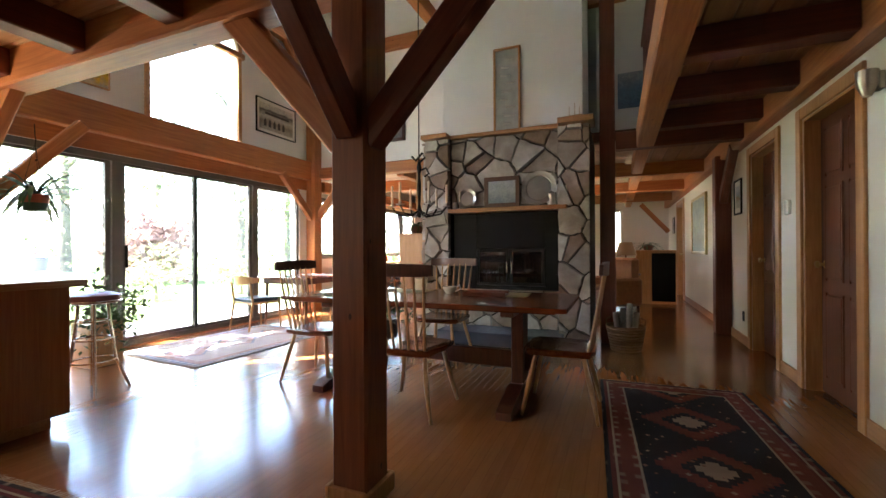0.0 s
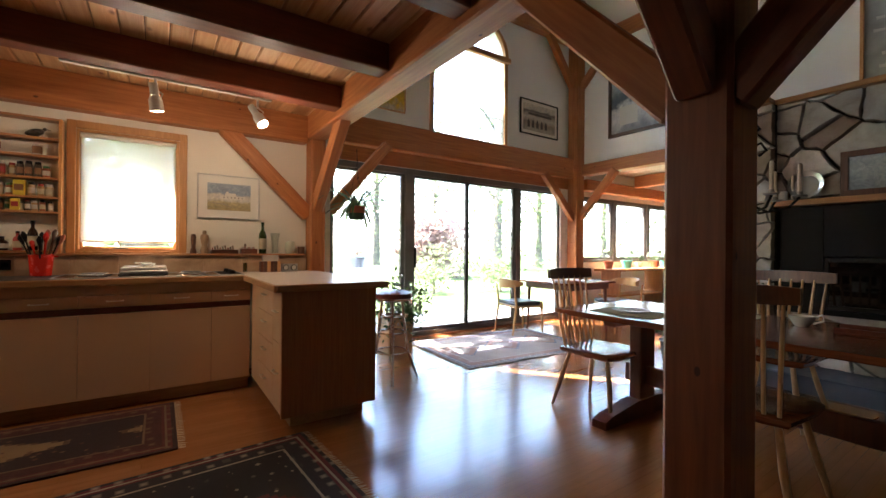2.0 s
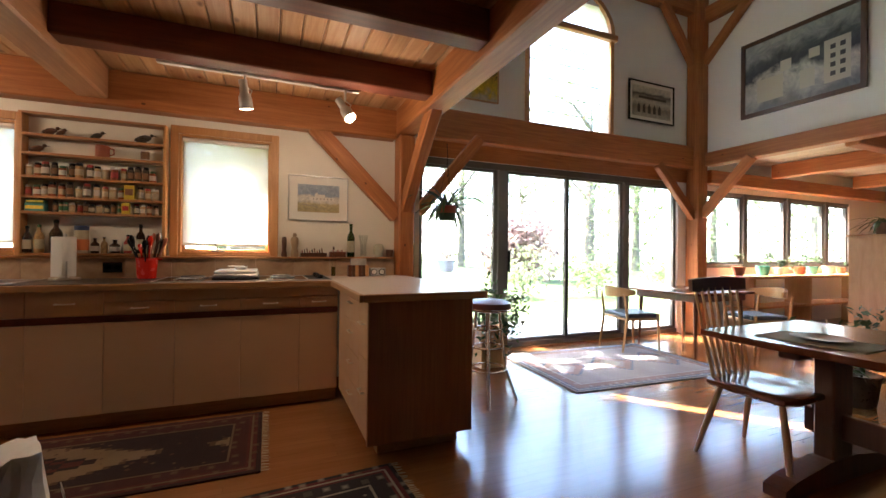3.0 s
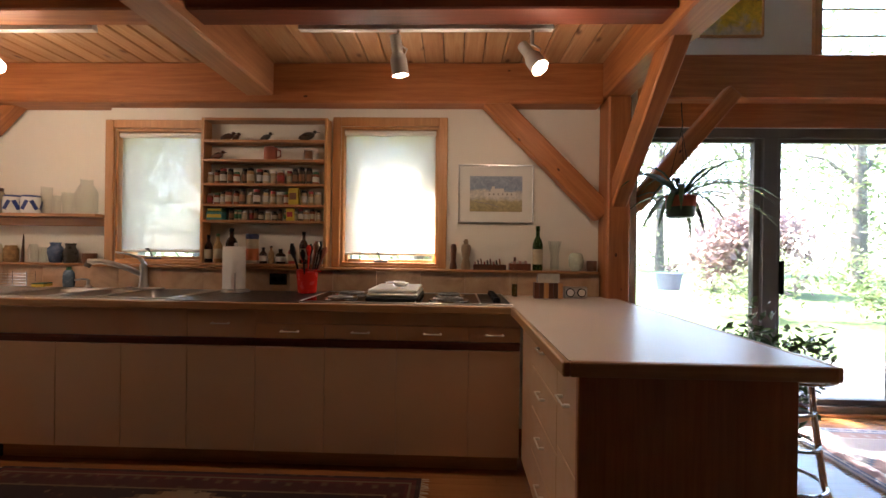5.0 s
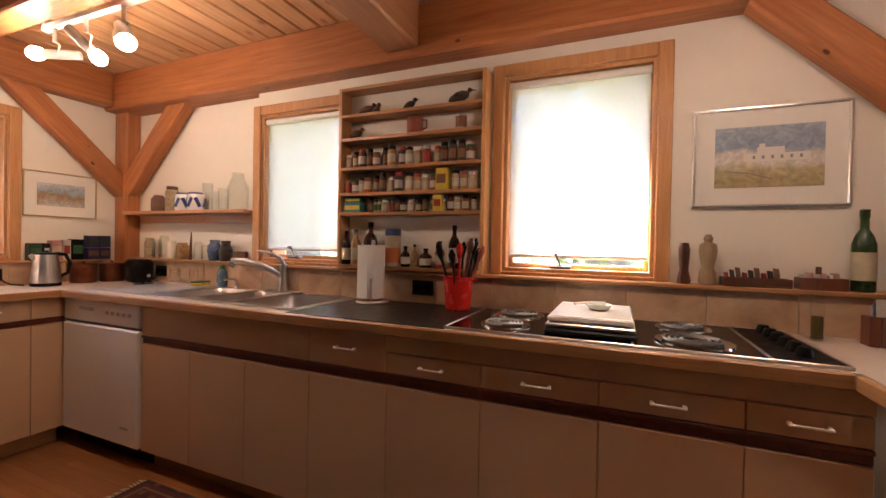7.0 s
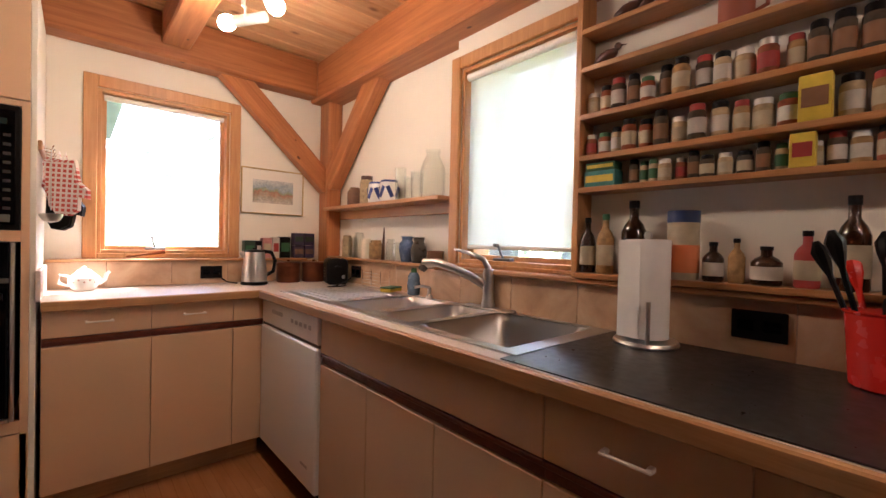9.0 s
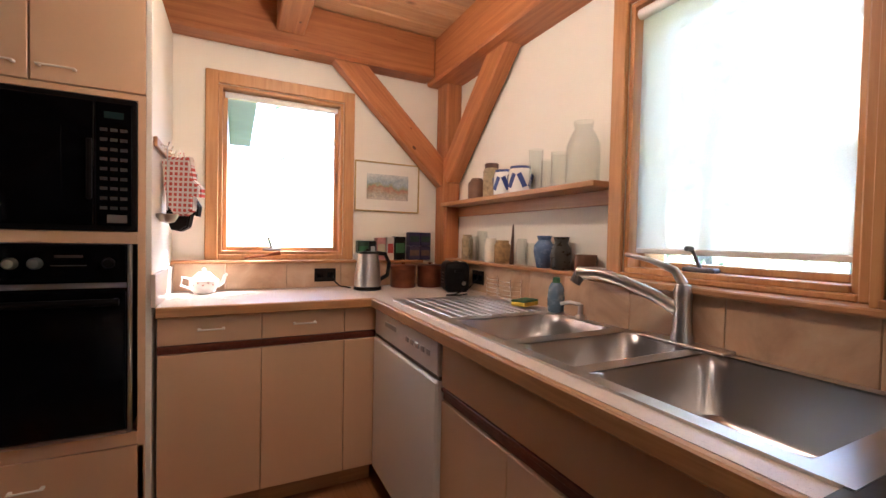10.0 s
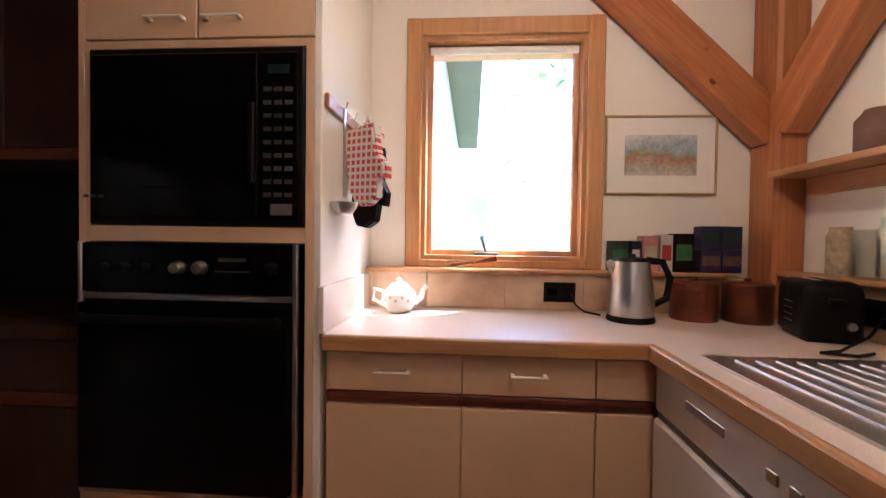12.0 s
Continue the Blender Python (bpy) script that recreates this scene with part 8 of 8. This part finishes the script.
part("foliage", bush(120, 51, 0.08, 0.08, 0.06, 0.022), LEAF, e, "", False, pose(0, 0, 0.16))["kind"] = "stuff"
part("flowers", bush(26, 52, 0.08, 0.08, 0.06, 0.016), RED, e, "red blooms", False, pose(0, 0, 0.2))["kind"] = "stuff"

# chandelier
cx, cy, cz = -1.26, 3.27, 1.43
cn = thing("chandelier", "black iron candle chandelier on a long rod", "chandelier", (cx, cy, cz))
part("rod", Mesh().rod((0, 0, 0.42), (0, 0, 3.1), 0.005, None, 8).rod((0, 0, 3.05), (-0.02, 0.05, 5.0), 0.004, None, 6), IRON, cn, "", True)
part("stem", Mesh().lathe([(0.0, -0.06), (0.014, -0.05), (0.02, 0.0), (0.01, 0.05), (0.016, 0.2), (0.01, 0.3), (0.02, 0.36), (0.006, 0.43), (0, 0.43)], (0, 0, 0), 12), IRON, cn, "", True)
part("scroll", Mesh().pipe([(0, 0, 0.40), (0.05, 0.01, 0.44), (0.03, 0, 0.48), (-0.03, 0.0, 0.42), (-0.07, 0.01, 0.46)], 0.009, 7).pipe([(0, 0.0, 0.33), (0.05, 0.03, 0.36), (0.08, 0.02, 0.31), (0.05, 0, 0.28)], 0.008, 7), IRON, cn, "twisted iron ornament", True)
for k in range(6):
    a = radians(60 * k + 15)
    c_, s_ = math.cos(a), math.sin(a)
    am = part("arm", Mesh().pipe([(0.01 * c_, 0.01 * s_, 0.0), (0.09 * c_, 0.09 * s_, -0.045), (0.18 * c_, 0.18 * s_, -0.03), (0.23 * c_, 0.23 * s_, 0.03)], 0.007, 7), IRON, cn, "", True)
    part("drip_pan", Mesh().lathe([(0.0, 0.03), (0.03, 0.032), (0.038, 0.04), (0.03, 0.036), (0.014, 0.04), (0.013, 0.06), (0, 0.06)], (0.23 * c_, 0.23 * s_, 0), 14), PEWTER, am, "", True)
    part("candle", Mesh().lathe([(0.011, 0.045), (0.010, 0.21), (0.002, 0.216), (0, 0.216)], (0.23 * c_, 0.23 * s_, 0), 10), CANDLE, am, "", True)

# white bag on the kitchen floor
wb = thing("paper_bag", "crumpled white paper bag standing on the kitchen rug", "bag", (-2.47, -0.22, 0.012), 25)
random.seed(77)
vs, n = [], 16
for k in range(7):
    t = k / 6
    for i in range(n):
        a = 2 * math.pi * i / n
        sq = 1 / max(abs(math.cos(a)), abs(math.sin(a))) ** 0.7
        j = random.uniform(0.94, 1.05)
        vs.append((0.15 * (1 - 0.25 * t) * math.cos(a) * sq * j, 0.11 * (1 - 0.55 * t) * math.sin(a) * sq * j, 0.49 * t + random.uniform(-0.012, 0.012) * (k > 0)))
fs = [(k * n + i, k * n + (i + 1) % n, (k + 1) * n + (i + 1) % n, (k + 1) * n + i) for k in range(6) for i in range(n)] + [tuple(range(n - 1, -1, -1)), tuple(range(6 * n, 7 * n))]
part("bag", Mesh().add(vs, fs), PAPER, wb)
part("printed_mark", Mesh().box(-0.05, 0.05, 0.0, 0.003, -0.02, 0.02, 0), PEWTER, wb, "grey printed bars", False, pose(0, 0.108, 0.3, 6))


# ---- hall ----
def panel_door(name, y0, y1, label):
    """A six-panel door in the hall wall, with casing; local x along the wall, local y into the hall."""
    e = thing(name, label, "door", (EX, 0, 0), 90, kind="structure")
    part("casing", Mesh().box(y0 - 0.09, y0, 0.0, 0.022, 0, 2.2, 0.004).box(y1, y1 + 0.09, 0.0, 0.022, 0, 2.2, 0.004).box(y0, y1, 0.0, 0.022, 2.11, 2.2, 0.004), FIRTRIM, e)
    part("jamb", Mesh().box(y0, y0 + 0.02, -0.2, 0.0, 0, 2.11, 0.002).box(y1 - 0.02, y1, -0.2, 0.0, 0, 2.11, 0.002).box(y0 + 0.02, y1 - 0.02, -0.2, 0.0, 2.09, 2.11, 0.002), FIRTRIM, e)
    lf = part("leaf", Mesh().box(y0 + 0.022, y1 - 0.022, -0.13, -0.10, 0.01, 2.088, 0.003), DOORWOOD, e, "dark red-brown panelled leaf")
    w = (y1 - y0 - 0.044)
    for i in range(2):
        for a, b in ((0.15, 0.75), (0.88, 1.55), (1.66, 1.98)):
            u = y0 + 0.022 + 0.1 + i * (w / 2 - 0.04)
            part("panel", Mesh().box(u, u + w / 2 - 0.16, -0.1005, -0.088, a, b, 0.006), DOORWOOD, lf)
            part("moulding", Mesh().box(u - 0.02, u - 0.004, -0.1, -0.09, a - 0.02, b + 0.02, 0.003).box(u + w / 2 - 0.156, u + w / 2 - 0.14, -0.1, -0.09, a - 0.02, b + 0.02, 0.003), DOORWOOD, lf)
    part("door_knob", Mesh().lathe([(0.03, 0), (0.03, 0.005), (0.012, 0.01), (0.012, 0.035), (0.028, 0.045), (0.024, 0.06), (0, 0.065)], (0, 0, 0), 16), GOLD, lf, "brass knob", True, pose(y1 - 0.09, -0.1, 0.98, -90))
    return e


panel_door("door_1", 3.43, 4.25, "dark red-brown six-panel wooden door, closed")
panel_door("door_2", 4.82, 5.62, "dark red-brown six-panel wooden door, closed")
panel_door("door_3", 10.55, 11.55, "dark wooden door at the far end of the hall")
for a, b in ((1.9, 3.34), (4.34, 4.73), (5.71, 6.46), (6.64, 10.4)):
    structure("baseboard", Mesh().box(EX - 0.016, EX, a, b, 0, 0.11, 0.003), FIRTRIM_Y, "fir baseboard along the hall wall", "baseboard")
art_gold = art_material("ochre_landscape", [(0.0, (0.10, 0.09, 0.04)), (0.3, (0.22, 0.19, 0.07)), (0.5, (0.30, 0.29, 0.18)), (0.75, (0.24, 0.27, 0.26)), (1.0, (0.30, 0.31, 0.28))], 2.5, 0.5, 1.0)
picture("large_painting", "large ochre landscape painting in a gilt frame", (EX, 8.65, 1.52), 90, 1.35, 1.02, GOLD, art_gold, 0.0, 0.05, 0.04)
picture("small_picture", "small dark picture in a narrow black frame", (EX, 6.12, 1.72), 90, 0.32, 0.42, IRON, art_shore, 0.06, 0.02, 0.02)
picture("small_picture", "small picture in a black frame far down the hall", (EX, 12.2, 1.7), 90, 0.3, 0.4, IRON, art_shore, 0.05, 0.02, 0.02)
th = thing("thermostat", "beige thermostat on the hall wall", "thermostat", (EX, 4.53, 1.45), 90)
part("case", Mesh().box(-0.04, 0.04, 0, 0.03, -0.06, 0.06, 0.006), PEWTER, th)
ot = thing("wall_outlet", "dark outlet plate low on the hall wall", "outlet", (EX, 5.95, 0.32), 90)
part("plate", Mesh().box(-0.035, 0.035, 0, 0.007, -0.058, 0.058, 0.003), BLACK, ot)
wl = thing("wall_sconce", "small pewter wall lamp by the first door", "lamp", (EX, 3.18, 2.02), 90)
part("shade", Mesh().lathe([(0.02, -0.08), (0.045, -0.02), (0.05, 0.06), (0.047, 0.06), (0.04, -0.02), (0, -0.06)], (0, 0.07, 0), 20), PEWTER, wl, "", True)
part("bracket", Mesh().box(-0.03, 0.03, 0, 0.03, -0.05, 0.05, 0.006), PEWTER, wl)
bk = thing("log_basket", "woven willow basket of firewood beside the chimney", "basket", (0.34, 5.12, 0))
bw = Mesh()
for k in range(9):
    r0 = 0.15 + 0.045 * k / 8
    bw.lathe([(r0, 0.03 * k), (r0 + 0.012, 0.03 * k + 0.015), (r0 + 0.004, 0.03 * k + 0.03), (r0 - 0.01, 0.03 * k + 0.03), (r0 - 0.012, 0.03 * k)], (0, 0, 0.005), 26)
part("weave", bw, WICKER, bk, "", True)
part("base", Mesh().lathe([(0.15, 0), (0.15, 0.012), (0, 0.012)], (0, 0, 0), 20), WICKER, bk)
for s in (-1, 1):
    part("grip", Mesh().pipe([(s * 0.19, 0, 0.26), (s * 0.2, 0, 0.33), (s * 0.15, 0, 0.36)], 0.01, 7), WICKER, bk)
for k in range(4):
    part("log", Mesh().rod((-0.06 + 0.04 * k, -0.08 + 0.05 * (k % 2), 0.02), (-0.1 + 0.07 * k, -0.1 + 0.06 * (k % 2), 0.42 + 0.05 * (k % 3)), 0.035, 0.03, 9), BARK, bk)
hc = thing("hall_cabinet", "dark-fronted low cabinet at the hall's far end", "cabinet", (0.98, 9.7, 0))
part("body", Mesh().box(-0.36, 0.36, -0.22, 0.22, 0, 1.08, 0.006), FIRTRIM, hc)
part("front", Mesh().box(-0.08, 0.34, -0.235, -0.22, 0.06, 1.02, 0.004), BLACK, hc, "black speaker-like front")
e = thing("cabinet_plant", "spreading green plant on the hall cabinet", "plant", (0.85, 9.65, 1.081))
part("pot", Mesh().lathe([(0.08, 0), (0.11, 0.1), (0.09, 0.1), (0, 0.09)], (0, 0, 0), 16), BROWNCLAY, e, "", True)
part("leaves", leaves(36, 61, 1.0, 0.6, 0.4, 0.014, 0.35), LEAF, e, "", True, pose(0, 0, 0.09))["kind"] = "stuff"
lp = thing("table_lamp", "lit table lamp with a cream pleated shade", "lamp", (0.42, 9.2, 0.62))
part("lamp_base", Mesh().lathe([(0.08, 0), (0.085, 0.02), (0.03, 0.05), (0.06, 0.18), (0.02, 0.3), (0.012, 0.4), (0, 0.4)], (0, 0, 0), 18), BROWNCLAY, lp, "", True)
part("shade", Mesh().lathe([(0.2, 0.36), (0.12, 0.62), (0.118, 0.62), (0.198, 0.36)], (0, 0, 0), 26), paint("cream_lamp_shade", (0.42, 0.32, 0.2), 0.8), lp, "", True)
lamp = new("table_lamp_light", bpy.data.lights.new("table_lamp_light", 'POINT'))
lamp.data.energy, lamp.data.color, lamp.data.shadow_soft_size = 2.0, (1.0, 0.75, 0.5), 0.05
lamp.location = (0.42, 9.2, 1.15)
st2 = thing("side_table", "small round side table under the lamp", "table", (0.42, 9.2, 0))
part("top", Mesh().lathe([(0.26, 0.59), (0.27, 0.6), (0.265, 0.62), (0, 0.62)], (0, 0, 0), 26), WALNUT, st2, "", True)
part("column", Mesh().lathe([(0.16, 0), (0.17, 0.02), (0.03, 0.06), (0.03, 0.59), (0, 0.59)], (0, 0, 0), 16), WALNUT, st2, "", True)
ac = thing("armchair", "tan upholstered armchair in the far room", "armchair", (0.1, 8.3, 0), 120)
CLOTH = paint("tan_upholstery", (0.32, 0.15, 0.07), 0.9, 0.1, 20.0, 0.2)
part("seat", Mesh().box(-0.32, 0.32, -0.3, 0.34, 0.12, 0.44, 0.05), CLOTH, ac)
part("backrest", Mesh().box(-0.34, 0.34, -0.42, -0.28, 0.12, 0.95, 0.06), CLOTH, ac)
for s in (-1, 1):
    part("arm", Mesh().box(s * 0.33, s * 0.46, -0.4, 0.34, 0.12, 0.60, 0.05), CLOTH, ac)
    for y in (-0.35, 0.28):
        part("foot", Mesh().rod((s * 0.38, y, 0.12), (s * 0.39, y, 0), 0.025, 0.018, 8), WALNUT, ac)
glazed("window_6", "small window in the far end wall", (0, 13.4, 0), 180, -0.35, 0.15, 0.9, 2.25, ((-0.34, 0.14, 0.04),), 0.04, FIRTRIM)
lf_ = thing("loft_picture", "blue picture leaning in the loft", "picture", (0.48, 6.6, 3.35), 180)
part("sheet", Mesh().box(-0.2, 0.2, 0, 0.02, -0.25, 0.25, 0.003), art_material("blue_poster", [(0.0, (0.1, 0.16, 0.25)), (0.5, (0.16, 0.28, 0.42)), (1.0, (0.4, 0.45, 0.5))], 2.0, 0.5, 0.5), lf_)
structure("wall_loft_partition", Mesh().box(0.0, EX, 6.62, 6.7, CEIL + 0.2, 5.2, 0), PLASTER_WHITE, "white loft partition wall", "wall")


# ---- outdoors ----
def tree(x, y, h, r, seed, mat, name="tree", label="tall leafy green tree at the lawn's edge"):
    e = thing(name, label, "tree", (x, y, -0.2))
    rn = random.Random(seed)
    tk = Mesh().pipe([(0, 0, -0.2), (rn.uniform(-0.1, 0.1), 0, h * 0.3), (rn.uniform(-0.3, 0.3), rn.uniform(-0.3, 0.3), h * 0.75)], [0.026 * h, 0.018 * h, 0.006 * h], 9)
    for k in range(7):
        a, z0 = rn.uniform(0, 6.28), h * rn.uniform(0.25, 0.7)
        tk.pipe([(0, 0, z0), (r * 0.35 * math.cos(a), r * 0.35 * math.sin(a), z0 + h * 0.1), (r * 0.75 * math.cos(a), r * 0.75 * math.sin(a), z0 + h * 0.14)], [0.01 * h, 0.006 * h, 0.002 * h], 6)
    part("trunk", tk, BARK, e, "", True)
    part("crown", bush(3000, seed + 1, r * 1.2, r * 1.2, h * 0.5, 0.17), mat, e, "", False, pose(0, 0, h * 0.5))["kind"] = "stuff"
    return e


rt = random.Random(2)
for k in range(15):
    a = radians(-62 + 9.0 * k + rt.uniform(-3, 3))
    d = rt.uniform(21, 34)
    tree(-4.5 - d * math.cos(a), 3.0 + d * math.sin(a) * 1.15, rt.uniform(10, 16), rt.uniform(2.4, 3.8), 100 + k, (LEAF2, LEAF3)[k % 2])
tree(-17.5, 11.2, 3.4, 1.2, 300, LEAFP, "pink_flowering_tree", "small tree in pink blossom beyond the lawn")
for k, (x, y) in enumerate(((-11.5, 0.8), (-11.0, 7.4), (-10.4, 9.6), (-12.0, 3.2), (-9.8, 12.4))):
    e = thing("shrub", "rounded green garden shrub beside the lawn", "shrub", (x, y, -0.2), 0, "garden shrubs")
    part("stem", Mesh().rod((0, 0, 0), (0, 0, 0.6), 0.05, 0.03, 7), BARK, e)
    part("foliage", bush(900, 400 + k, 0.9, 0.9, 0.65, 0.07), (LEAF2, LEAF3)[k % 2], e, "", False, pose(0, 0, 0.75))["kind"] = "stuff"
# Trees added along the sun's path to hold it off windows and hall floor.
for k, (x, y, h_, r_) in enumerate(((-8.9, -5.3, 17.0, 1.2), (-9.8, 0.2, 16.0, 1.7), (-9.0, -9.6, 15.0, 3.2), (-16.0, -12.2, 15.0, 3.2))):
    tree(x, y, h_, r_, 500 + k, (LEAF3, LEAF2)[k % 2], "tree", "tall leafy tree added to shade the kitchen side of the house")
structure("terrace", Mesh().box(-7.0, -5.16, 1.4, 7.0, -0.2, -0.06, 0.01), paint("pale_paving", (0.42, 0.40, 0.37), 0.85, 0.1, 3.0, 0.2), "pale stone terrace outside the glass doors", "pavement")
# house wing outside the oven-side window
wg = thing("house_wing", "grey clapboard wing with an overhanging eave", "house", (0, 0, 0))
part("wall", Mesh().box(-3.22, -3.0, -9.0, SY - 0.2, -0.2, 2.6, 0), SIDING, wg)
for k in range(16):
    part("clapboard", Mesh().box(-3.25, -3.22, -9.0, SY - 0.21, 0.0 + 0.16 * k, 0.155 + 0.16 * k, 0.006), SIDING, wg)
part("eave", Mesh().box(-3.53, -2.9, -7.9, -3.7, 2.58, 2.72, 0.01), paint("grey_soffit", (0.22, 0.22, 0.22), 0.7, 0.1), wg)
part("end_bay", Mesh().box(-3.73, -3.46, -9.7, -9.45, -0.2, 2.7, 0.01), SIDING, wg, "grey boarded bay")
